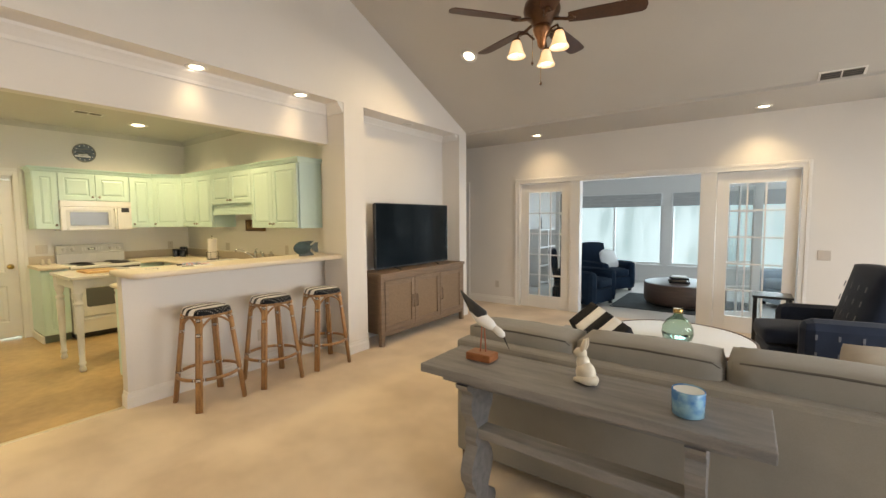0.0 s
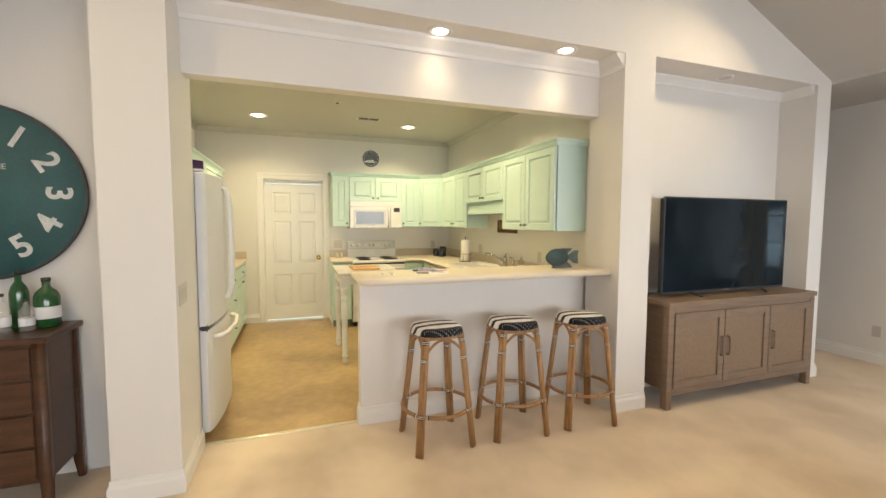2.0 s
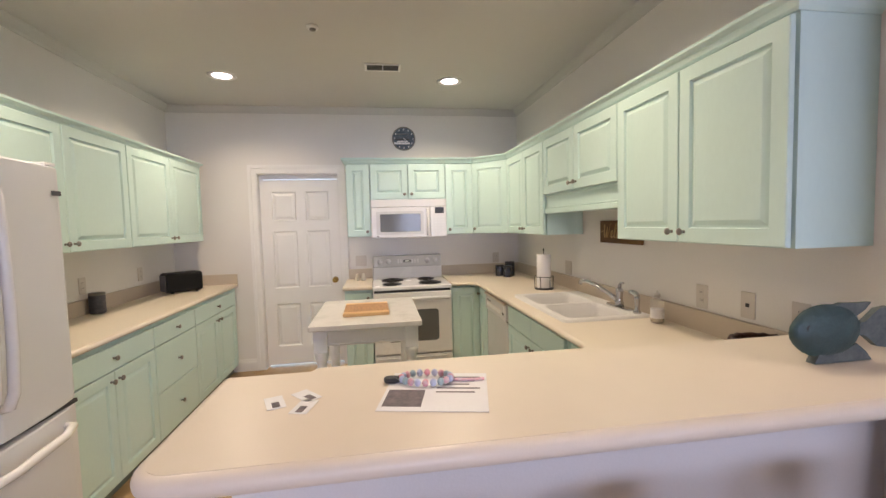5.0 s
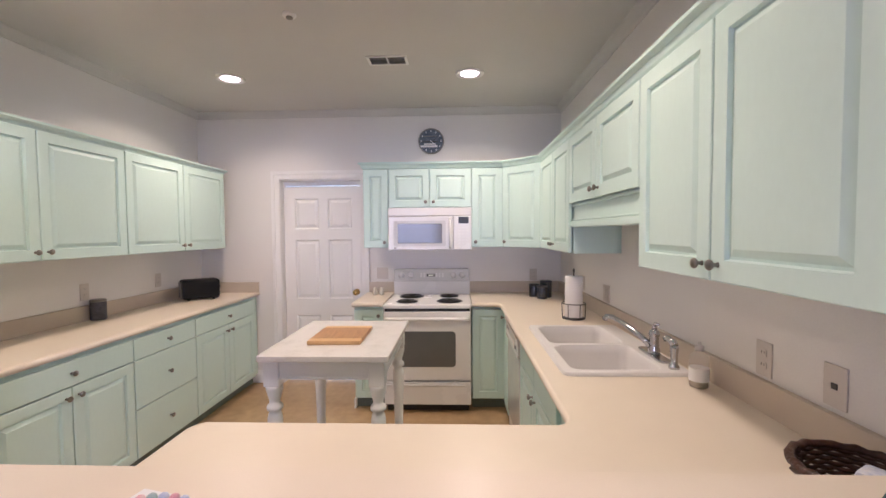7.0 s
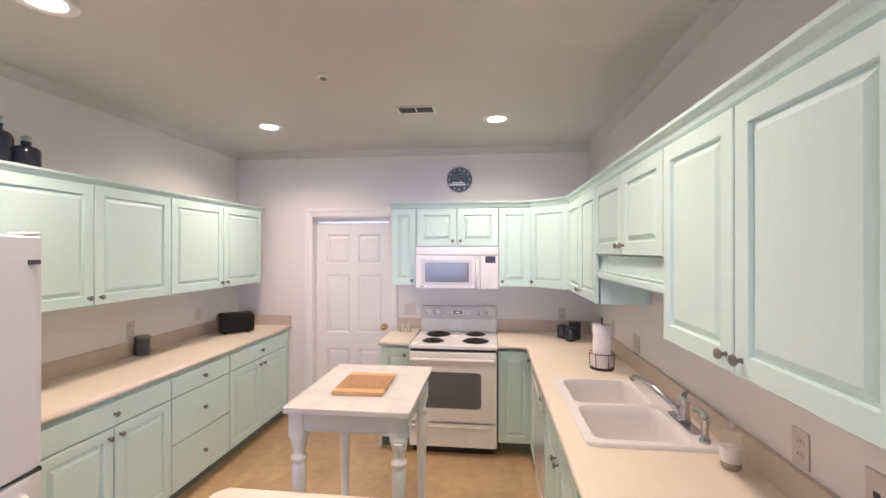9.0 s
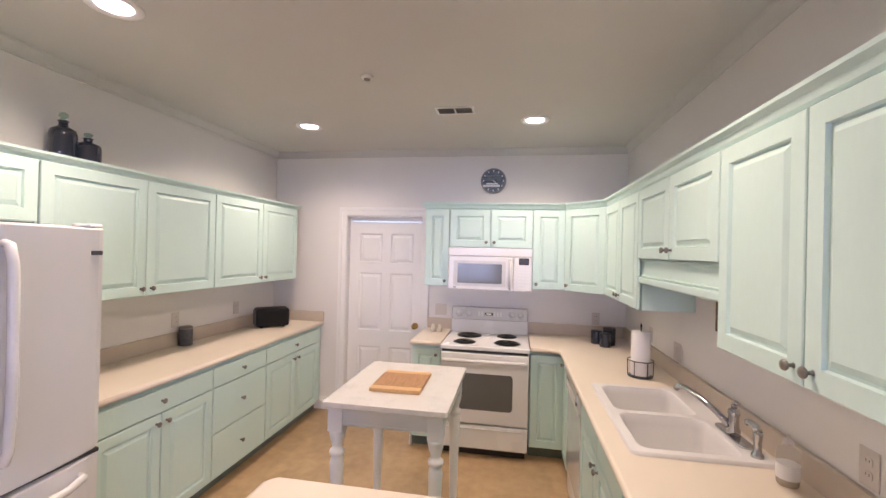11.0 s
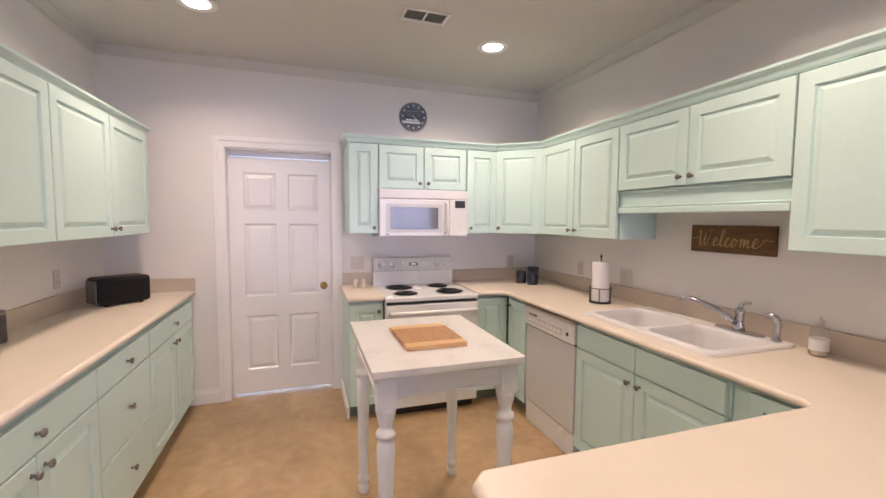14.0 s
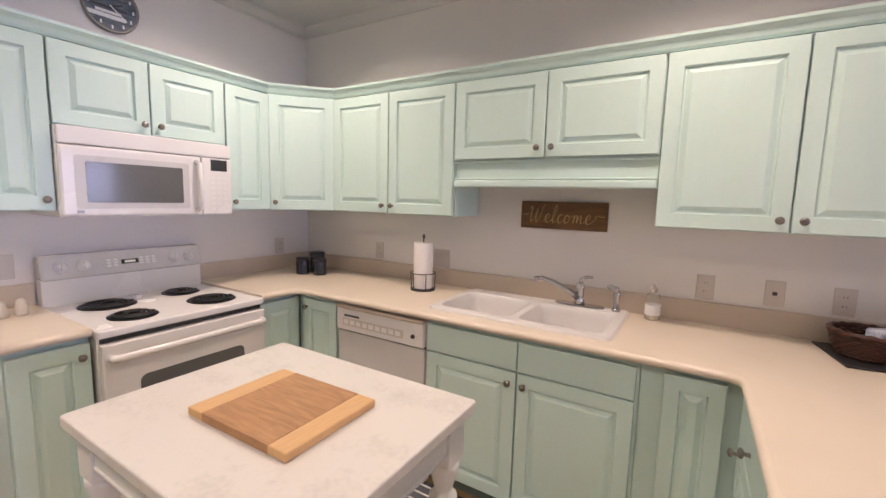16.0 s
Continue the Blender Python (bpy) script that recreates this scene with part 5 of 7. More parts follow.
canister(-7.085, 2.752, 0.046, 0.105, "small black canister in the counter corner")
canister(-7.045, 2.850, 0.052, 0.140, "taller black canister in the counter corner")
canister(-6.965, 2.800, 0.046, 0.105, "small black lidded canister by the sink wall")
canister(-6.09, -0.485, 0.048, 0.135, "grey ribbed canister on the long counter", mat("ribbed_grey", (0.10, 0.10, 0.115), (0.045, 0.045, 0.055), 0.5, scale=40, stretch=(1, 1, 3)), PEWTER)
for dy in (0.0, 0.062):
    t = thing("shaker", -7.20, 1.262 + dy, CT + 0.001, 0, "small white ceramic shaker beside the stove", "shaker", "salt and pepper")
    part("shaker_body", lathe(B(), [(0.020, 0), (0.023, 0.006), (0.021, 0.035), (0.016, 0.05), (0.017, 0.062), (0.010, 0.072), (0.002, 0.074)], seg=18), CREAM, t)

t = thing("toaster", -6.98, -0.315, CT + 0.001, 132, "black two-slot toaster on the long counter", "toaster")
bm = box(B(), -0.151, 0.151, -0.09, 0.09, 0.012, 0.185, 0.022)
part("shell", bm, mat("gloss_black", (0.004, 0.004, 0.0045), (0.007, 0.007, 0.0075), 0.5, spec=0.25), t)
# End face greyed: the wall's reflection is put into its colour.
part("end_panel", box(B(), -0.158, -0.150, -0.07, 0.07, 0.02, 0.165, 0.003), mat("reflection_grey_end", (0.16, 0.15, 0.14), (0.12, 0.112, 0.105), 0.4, 0.4), t, "end panel with a reflection's grey in its colour")
for s in (-1, 1):
    part("slot", box(B(), -0.10, 0.10, s * 0.03 - 0.012, s * 0.03 + 0.012, 0.1845, 0.1865), DARKGREY, t)
part("lever", box(B(), 0.150, 0.168, -0.02, 0.02, 0.10, 0.115, 0.004), BLACK, t)
for sx in (-0.1, 0.1):
    for sy in (-0.06, 0.06):
        part("foot", lathe(B(), [(0.012, 0), (0.012, 0.014)], sx, sy, 0, 10), BLACK, t)

t = thing("soap_bottle", -4.862, 2.975, CT + 0.001, 0, "clear soap bottle with a white label beside the sink", "bottle")
part("bottle", lathe(B(), [(0.002, 0.0023), (0.030, 0.0000), (0.034, 0.0069), (0.034, 0.1127), (0.030, 0.1242), (0.015, 0.1311), (0.014, 0.1426)], seg=22), SOAP, t)
part("cap", lathe(B(), [(0.016, 0.1403), (0.016, 0.1564), (0.006, 0.1598), (0.005, 0.1725), (0.002, 0.1736)], seg=16), OUTLETP, t)
part("liquid", lathe(B(), [(0.002, 0.004), (0.031, 0.004), (0.031, 0.070), (0.002, 0.070)], seg=22), mat("pale_soap", (0.62, 0.56, 0.44), (0.58, 0.52, 0.40), 0.2), t, "pale liquid soap")
part("label_band", lathe(B(), [(0.0344, 0.0253), (0.0347, 0.0264), (0.0347, 0.0736), (0.0344, 0.0747)], seg=22), PAPER, t, "white paper label")

t = thing("welcome_sign", -5.345, YS - 0.003, 1.335, 0, "dark stained wooden sign lettered Welcome", "sign")
part("board", box(B(), -0.235, 0.235, -0.018, 0, 0, 0.152, 0.002), SIGNW, t)
# brush-script word, drawn as strokes: letter origin, then points across and up in letter heights
SCRIPT = (
    ("W", -0.190, ((-0.05, 0.78), (0.02, 1.0), (0.10, 0.85), (0.10, 0.30), (0.20, 0.0), (0.36, 0.40), (0.46, 0.85), (0.44, 0.30), (0.54, 0.0), (0.72, 0.45), (0.82, 1.0), (0.95, 1.08))),
    ("e", -0.098, ((-0.10, 0.10), (0.10, 0.22), (0.26, 0.42), (0.16, 0.55), (0.03, 0.36), (0.08, 0.06), (0.24, 0.02), (0.38, 0.16))),
    ("l", -0.062, ((-0.02, 0.10), (0.16, 0.45), (0.26, 0.95), (0.16, 1.05), (0.09, 0.70), (0.08, 0.18), (0.18, 0.0), (0.34, 0.14))),
    ("c", -0.028, ((0.27, 0.42), (0.16, 0.53), (0.03, 0.34), (0.06, 0.06), (0.20, 0.0), (0.36, 0.16))),
    ("o", 0.008, ((0.20, 0.50), (0.05, 0.40), (0.03, 0.12), (0.17, 0.0), (0.30, 0.18), (0.26, 0.44), (0.18, 0.48), (0.32, 0.38), (0.46, 0.40))),
    ("m", 0.054, ((-0.04, 0.40), (0.06, 0.50), (0.06, 0.02), (0.12, 0.34), (0.24, 0.50), (0.27, 0.02), (0.33, 0.34), (0.46, 0.50), (0.49, 0.10), (0.58, 0.02), (0.70, 0.14))),
    ("e", 0.120, ((-0.04, 0.10), (0.12, 0.22), (0.28, 0.42), (0.18, 0.55), (0.04, 0.36), (0.09, 0.06), (0.26, 0.0), (0.46, 0.18), (0.62, 0.40))),
)
TALL = 0.088
for name_, ox, stroke in SCRIPT:
    pts = []
    for i in range(len(stroke) - 1):
        p0, p1, p2, p3 = (Vector(stroke[max(0, min(len(stroke) - 1, i + k))]) for k in (-1, 0, 1, 2))
        for j in range(4):
            f = j / 4
            q = 0.5 * (2 * p1 + (p2 - p0) * f + (2 * p0 - 5 * p1 + 4 * p2 - p3) * f ** 2 + (3 * p1 - p0 - 3 * p2 + p3) * f ** 3)
            pts.append((ox + (q.x + 0.16 * q.y) * TALL, -0.0182, 0.036 + q.y * TALL))
    pts.append((ox + (stroke[-1][0] + 0.16 * stroke[-1][1]) * TALL, -0.0182, 0.036 + stroke[-1][1] * TALL))
    thick = [0.0016 + 0.0022 * (pts[max(0, i - 1)][2] > pts[min(len(pts) - 1, i + 1)][2]) for i in range(len(pts))]
    part("letter", tube(B(), pts, 0.002, 6, radii=thick), GOLDT, t)
part("flourish", tube(B(), [(-0.222, -0.0182, 0.070), (-0.210, -0.0182, 0.078), (-0.198, -0.0182, 0.072), (-0.188, -0.0182, 0.086)], 0.002, 6), GOLDT, t)
part("flourish", tube(B(), [(0.172, -0.0182, 0.072), (0.188, -0.0182, 0.084), (0.205, -0.0182, 0.074), (0.222, -0.0182, 0.080)], 0.002, 6), GOLDT, t)


def outlet(x, y, z, turn, kind, label, w=0.072, h=0.116):
    t = thing("switch_plate" if kind == "switch" else "wall_outlet", x, y, z, turn, label, "switch" if kind == "switch" else "outlet")
    part("plate", box(B(), -w / 2, w / 2, -0.006, -0.0005, -h / 2, h / 2, 0.003), OUTLETP, t)
    if kind == "outlet":
        for dz in (-0.02, 0.02):
            part("socket", prism(B(), rounded(-0.016, 0.016, dz - 0.013, dz + 0.013, 0.008, 3), 0, 0.002), OUTLETP, t).matrix_local = pose(0, -0.006, 0, 90)
            for dx in (-0.006, 0.006):
                part("slot", box(B(), dx - 0.0012, dx + 0.0012, -0.0085, -0.0078, dz - 0.002, dz + 0.006), BLACK, t)
    elif kind == "jack":
        part("jack", box(B(), -0.009, 0.009, -0.008, -0.006, -0.008, 0.008), BLACK, t)
    else:
        n = max(1, round(w / 0.05))
        for i in range(n):
            u = (i - (n - 1) / 2) * 0.046
            part("rocker", box(B(), u - 0.016, u + 0.016, -0.0085, -0.006, -0.032, 0.032, 0.002), OUTLETP, t)
    return t


outlet(-4.655, YS, 1.103, 0, "outlet", "almond wall outlet above the counter")
outlet(-4.395, YS, 1.108, 0, "jack", "almond telephone jack plate above the counter")
outlet(-4.165, YS, 1.103, 0, "outlet", "almond wall outlet near the bar")
outlet(-6.644, YS, 1.108, 0, "outlet", "almond wall outlet near the corner")
outlet(-6.12, YS, 1.100, 0, "switch", "almond double switch behind the towel roll", 0.116)
outlet(XW, 2.80, 1.10, 90, "outlet", "almond wall outlet beside the stove")
outlet(XW, 1.30, 1.12, 90, "switch", "almond switch beside the stove", 0.116)
outlet(-6.775, YL, 1.13, 180, "outlet", "almond wall outlet behind the toaster")
outlet(-6.06, YL, 1.13, 180, "outlet", "almond wall outlet above the long counter")
outlet(-3.575, 0.105, 1.063, 180, "switch", "almond triple light switch on the wing wall", 0.165)
outlet(-3.89, 2.24, 0.337, 90, "outlet", "white wall outlet under the bar")
outlet(-3.48, YF, 0.34, 0, "outlet", "white wall outlet near the floor")
outlet(0.74, YF, 1.03, 0, "switch", "white light switch by the french doors", 0.116)

t = thing("tissue_box", -4.43, -0.045, 1.7845, 48, "purple tissue box with a tissue out, on the fridge", "tissue box")
part("carton", box(B(), -0.115, 0.115, -0.06, 0.06, 0, 0.112, 0.002), PURPLE, t)
bm = B()
bmesh.ops.create_icosphere(bm, subdivisions=3, radius=0.06, matrix=Matrix.Translation((0, 0, 0.15)) @ Matrix.Diagonal((0.9, 0.35, 1.0, 1)))
for v in bm.verts:
    f = noise.noise(v.co * 22)
    v.co += Vector((f * 0.02, f * 0.012, f * 0.02))
    v.co.x *= 1 + 1.2 * max(0, v.co.z - 0.14) * 4
part("tissue", bm, TISSUE, t, "crumpled white tissue", True)
for x, y, s, label in ((-5.15, -0.47, 1.0, "tall dark glass decanter on the cabinet top"), (-5.255, -0.43, 0.70, "short dark glass decanter on the cabinet top")):
    t = thing("decanter", x, y, UT + 0.017, 0, label, "bottle", "dark decanters")
    part("bottle", lathe(B(), [(0.060, 0), (0.064, 0.01), (0.064, 0.165 * s), (0.058, 0.19 * s), (0.036, 0.205 * s), (0.022, 0.215 * s), (0.021, 0.235 * s), (0.027, 0.242 * s)], seg=24), NAVYGLASS, t)
    part("stopper", lathe(B(), [(0.016, 0.242 * s), (0.018, 0.248 * s), (0.012, 0.254 * s), (0.022, 0.268 * s), (0.020, 0.283 * s), (0.004, 0.292 * s)], seg=16), SEAGLASS, t)

# woven basket on a dark mat on the peninsula counter
t = thing("place_mat", -4.125, 2.875, CT + 0.001, 8, "dark flat mat on the peninsula counter", "mat")
part("mat", box(B(), -0.12, 0.115, -0.15, 0.15, 0, 0.006, 0.002), BLACK, t)
t = thing("wicker_basket", -4.13, 2.885, CT + 0.008, 20, "dark round wicker basket on the counter", "basket")
part("bottom", lathe(B(), [(0.081, 0), (0.081, 0.008), (0.01, 0.008)], seg=28), WICKER, t)
for k in range(9):
    z, r = 0.008 + k * 0.0095, 0.085 + 0.024 * k / 8
    part("weave_ring", tube(B(), [((r + 0.004 * (-1) ** (i + k)) * math.cos(2 * math.pi * i / 36), (r + 0.004 * (-1) ** (i + k)) * math.sin(2 * math.pi * i / 36), z) for i in range(36)], 0.0058, 6, True), WICKER, t)
part("rim", tube(B(), [(0.112 * math.cos(2 * math.pi * i / 36), 0.112 * math.sin(2 * math.pi * i / 36), 0.092 + 0.003 * math.sin(9 * i)) for i in range(36)], 0.010, 8, True), WICKER, t, "thick braided rim")
t = thing("snack_packet", -4.085, 2.90, CT + 0.018, 30, "blue and white packet lying in the basket", "packet")
bm = box(B(), -0.045, 0.045, -0.032, 0.032, 0, 0.098, 0.012)
part("packet", bm, mat("pale_blue_foil", (0.35, 0.42, 0.65), (0.75, 0.74, 0.76), 0.4, scale=14), t)
t = thing("green_packet", -4.165, 2.87, CT + 0.018, -10, "bright green packet lying in the basket", "packet")
part("packet", box(B(), -0.045, 0.045, -0.028, 0.028, 0, 0.03, 0.008), mat("green_foil", (0.16, 0.34, 0.03), (0.12, 0.26, 0.03), 0.4), t)

# rug before the sink
t = thing("kitchen_rug", -5.40, 2.27, 0.001, 0, "grey kitchen rug with thin white stripes before the sink", "rug")
part("rug_body", box(B(), -0.46, 0.46, -0.20, 0.20, 0, 0.008, 0.002), RUGG, t)
for k in range(7):
    y = -0.165 + k * 0.055
    part("stripe", box(B(), -0.455, 0.455, y - 0.006, y + 0.006, 0.008, 0.0088), WHITE, t)

# bar-top things
t = thing("fish_ornament", -3.755, 2.70, BARZ + 0.001, 90, "carved slate-green wooden fish ornament on the bar", "ornament")
t.scale = (1.0, 1.0, 0.92)
bm = B()
bmesh.ops.create_uvsphere(bm, u_segments=24, v_segments=14, radius=1, matrix=Matrix.Translation((-0.042, 0, 0.092)) @ Matrix.Diagonal((0.108, 0.026, 0.077, 1)))
for v in bm.verts:
    if v.co.x < -0.10:
        v.co.z = 0.092 + (v.co.z - 0.092) * (1 - 2.2 * (-0.10 - v.co.x))
part("body", bm, FISHP, t, smooth=True)


def fin(pts, th):
    bm = B()
    a = [bm.verts.new((x, -th, z)) for x, z in pts]
    b = [bm.verts.new((x, th, z)) for x, z in pts]
    n = len(pts)
    bm.faces.new(a)
    bm.faces.new(b[::-1])
    for i in range(n):
        bm.faces.new((a[i], b[i], b[(i + 1) % n], a[(i + 1) % n]))
    return bm


part("tail", fin([(0.052, 0.108), (0.075, 0.112), (0.118, 0.148), (0.152, 0.152), (0.146, 0.095), (0.152, 0.030), (0.118, 0.036), (0.075, 0.072), (0.052, 0.074)], 0.008), FISHT, t, "paler fan-shaped tail")
part("dorsal_fin", fin([(-0.03, 0.160), (0.0, 0.170), (0.05, 0.168), (0.095, 0.168), (0.075, 0.145), (0.04, 0.125), (0.0, 0.155)], 0.006), FISHT, t)
part("belly_fin", fin([(-0.07, 0.032), (-0.085, 0.0), (0.0, 0.0), (0.095, 0.0), (0.075, 0.026), (0.045, 0.052), (0.0, 0.028)], 0.012), FISHT, t)
part("eye", lathe(B(), [(0.009, -0.0185), (0.009, 0.0185)], m=pose(-0.110, 0, 0.107, 90), seg=14), BLACK, t)
t = thing("paper_sheet", -3.790, 1.622, BARZ + 0.001, 77, "printed paper sheet lying on the bar", "paper")
t.scale = (0.86, 1.06, 1.0)
part("sheet", box(B(), -0.14, 0.14, -0.105, 0.105, 0, 0.0012), PAPER, t)
part("photo", box(B(), -0.13, -0.03, -0.085, 0.0, 0.0012, 0.0018), INK, t, "dark printed photo")
for k in range(5):
    part("text_line", box(B(), 0.0, 0.12 - 0.015 * (k % 3), 0.075 - k * 0.022, 0.081 - k * 0.022, 0.0012, 0.0016), INK, t)
t = thing("beaded_wristlet", -3.848, 1.605, BARZ + 0.003, 80, "pink beaded key wristlet with black keys", "keys")
t.scale = (0.80, 0.85, 0.9)
PASTEL, GREYBEAD = mat("pale_blue_beads", (0.42, 0.47, 0.66), (0.52, 0.55, 0.70), 0.35), mat("grey_green_beads", (0.30, 0.42, 0.42), (0.38, 0.46, 0.48), 0.35)
for i in range(20):
    a = 2 * math.pi * i / 20
    o = part("bead", lathe(B(), [(0.002, -0.0105), (0.008, -0.007), (0.0108, 0), (0.008, 0.007), (0.002, 0.0105)], seg=12), (PINK, PASTEL, GREYBEAD, PINK, PASTEL)[i % 5], t)
    o.location = (0.077 * math.cos(a), 0.042 * math.sin(a), 0.011)
part("key_fob", prism(B(), [(-0.080 - 0.030 * (1 + math.cos(a)) * (1 - 0.12 * math.cos(a)), 0.017 * math.sin(a)) for a in [2 * math.pi * k / 20 for k in range(20)]], 0.0, 0.014, 0.004), BLACK, t, "black car key fob")
part("key_ring", tube(B(), [(-0.08 + 0.015 * math.cos(2 * math.pi * i / 16), 0.015 * math.sin(2 * math.pi * i / 16), 0.012) for i in range(16)], 0.002, 6, True), CHROME, t)
part("strap", tube(B(), [(0.07, 0.0, 0.006), (0.10, -0.004, 0.005), (0.14, -0.002, 0.004), (0.18, 0.003, 0.004)], 0.004, 8), PINK, t, "thin pink leather strap")
for x, y, a in ((-3.800, 1.255, 20), (-3.765, 1.325, -15), (-3.825, 1.320, 40)):
    t = thing("business_card", x, y, BARZ + 0.001, a, "small pale card lying on the bar", "card", "loose cards")
    part("card", box(B(), -0.035, 0.035, -0.02, 0.02, 0, 0.0010), PAPER, t)
    part("print", box(B(), 0.0, 0.03, -0.008, 0.008, 0.001, 0.0014), INK, t)

# ---------------------------------------------------------------- bar stools
WEAVEMIX = mat("black_white_weave", (0.02, 0.022, 0.03), (0.03, 0.03, 0.04), 0.55, scale=30, bump=0.3, fine=180)
nn, ll = WEAVEMIX.node_tree.nodes, WEAVEMIX.node_tree.links
ck = nn.new("ShaderNodeTexWave")
ck.wave_type, ck.bands_direction = "BANDS", "Y"
ck.inputs["Scale"].default_value = 25
ck.inputs["Distortion"].default_value = 2.2
tc = nn.new("ShaderNodeTexCoord")
mpp = nn.new("ShaderNodeMapping")
mpp.inputs["Rotation"].default_value = (0, 0, radians(24))
cross = nn.new("ShaderNodeTexWave")
cross.wave_type, cross.bands_direction = "BANDS", "X"
cross.inputs["Scale"].default_value = 20
dots = nn.new("ShaderNodeMath")
dots.operation = "MULTIPLY"
strand = nn.new("ShaderNodeValToRGB")
strand.color_ramp.elements[0].position, strand.color_ramp.elements[0].color = 0.55, (0.008, 0.009, 0.012, 1)
strand.color_ramp.elements[1].position, strand.color_ramp.elements[1].color = 0.90, (0.30, 0.30, 0.30, 1)
nn["Principled BSDF"].inputs["Specular IOR Level"].default_value = 0.15
ll.new(tc.outputs["Object"], mpp.inputs["Vector"])
ll.new(mpp.outputs[0], ck.inputs["Vector"])
ll.new(mpp.outputs[0], cross.inputs["Vector"])
ll.new(ck.outputs["Fac"], dots.inputs[0])
ll.new(cross.outputs["Fac"], dots.inputs[1])
ll.new(dots.outputs[0], strand.inputs["Fac"])
ll.new(strand.outputs["Color"], nn["Principled BSDF"].inputs["Base Color"])


def seat_point(u, v, half=0.172, top=0.79):
    """A point of the saddle-soft seat; u and v run from -1 to 1."""
    # square pulled towards a circle at the corners
    x = u * half * math.sqrt(1 - 0.42 * v * v)
    y = v * half * math.sqrt(1 - 0.42 * u * u)
    e = max(abs(u), abs(v))
    z = top - 0.012 * e * e - 0.040 * max(0, (e - 0.84) / 0.16) ** 2
    return Vector((x, y, z))


def bar_stool(x, y, turn, label):
    t = thing("bar_stool", x, y, 0.004, turn, label, "stool", "bar stools")
    cuts = [-1, -0.80, -0.48, -0.23, 0.10, 0.35, 0.70, 1]
    for k, (a, b) in enumerate(zip(cuts, cuts[1:])):
        bm = B()
        na, nb = 6, 22
        g = [[bm.verts.new(seat_point(a + (b - a) * i / na, -1 + 2 * j / nb)) for j in range(nb + 1)] for i in range(na + 1)]
        for i in range(na):
            for j in range(nb):
                bm.faces.new((g[i][j], g[i + 1][j], g[i + 1][j + 1], g[i][j + 1])).smooth = True
        part("seat_stripe", bm, WEAVEMIX if k % 2 == 0 else WEAVEW, t, "black woven seat stripe" if k % 2 == 0 else "white woven seat stripe")
    part("seat_underside", prism(B(), rounded(-0.145, 0.145, -0.145, 0.145, 0.08, 5), 0.715, 0.735), RATTAN, t)
    legs = []
    for sx in (-1, 1):
        for sy in (-1, 1):
            p, q = Vector((sx * 0.122, sy * 0.122, 0.735)), Vector((sx * 0.185, sy * 0.185, 0.001))
            legs.append((p, q))
            bm = B()
            side = Vector((-sy, sx, 0)).normalized() * 0.011
            tube(bm, [q + side, (p + q) / 2 + side, p + side], 0.0165, 10)
            tube(bm, [q - side, (p + q) / 2 - side, p - side], 0.0165, 10)
            lg = part("leg", bm, RATTAN, t, "splayed honey rattan leg")
            for f, n in ((0.955, 5), (0.80, 5), (0.335, 5)):
                for i in range(n):
                    c = q.lerp(p, f + (i - 2) * 0.0072)
                    d = (p - q).normalized()
                    sd = side.normalized()
                    ot = d.cross(sd)
                    m = Matrix.Translation(c) @ Matrix((sd, ot, d)).transposed().to_4x4() @ Matrix.Diagonal((1.0, 0.68, 1.0, 1.0))
                    part("binding", lathe(B(), [(0.0272, -0.0028), (0.0283, 0), (0.0272, 0.0028)], m=m, seg=14), WEAVEB if i % 2 == 0 else WEAVEW, lg, "black and white binding")
    zr = 0.245
    rr = 0.171 * math.sqrt(2) * 0.94
    part("foot_ring", tube(B(), [(rr * math.cos(2 * math.pi * i / 40), rr * math.sin(2 * math.pi * i / 40), zr) for i in range(40)], 0.013, 10, True), RATTAN, t, "round rattan foot ring")
    for q4 in range(4):
        for k, off in enumerate((-11, -9.4, 9.4, 11)):
            a = radians(45 + 90 * q4 + off)
            m = Matrix.Translation((rr * math.cos(a), rr * math.sin(a), zr)) @ pose(0, 0, 0, 90, 0, math.degrees(a))
            part("ring_binding", lathe(B(), [(0.0135, -0.0030), (0.0152, 0), (0.0135, 0.0030)], m=m, seg=12), WEAVEB if k in (0, 3) else WEAVEW, t, "black and white binding")
    for (ax, ay), (bx, by) in (((-1, -1), (1, -1)), ((1, -1), (1, 1)), ((1, 1), (-1, 1)), ((-1, 1), (-1, -1))):
        pts = []
        for i in range(13):
            f = i / 12
            h = 0.585 + 0.125 * math.sin(math.pi * f) ** 0.6
            w = 0.142 - 0.010 * math.sin(math.pi * f)
            pts.append(((ax + (bx - ax) * f) * w, (ay + (by - ay) * f) * w, h))
        part("brace", tube(B(), pts, 0.009, 8), RATTAN, t, "bent rattan brace")
    return t


bar_stool(-3.535, 1.575, 3, "rattan bar stool with a black and white striped woven seat")
bar_stool(-3.520, 2.135, -4, "rattan bar stool with striped woven seat at the bar")
bar_stool(-3.490, 2.690, -8, "rattan bar stool with striped seat beside the wall")

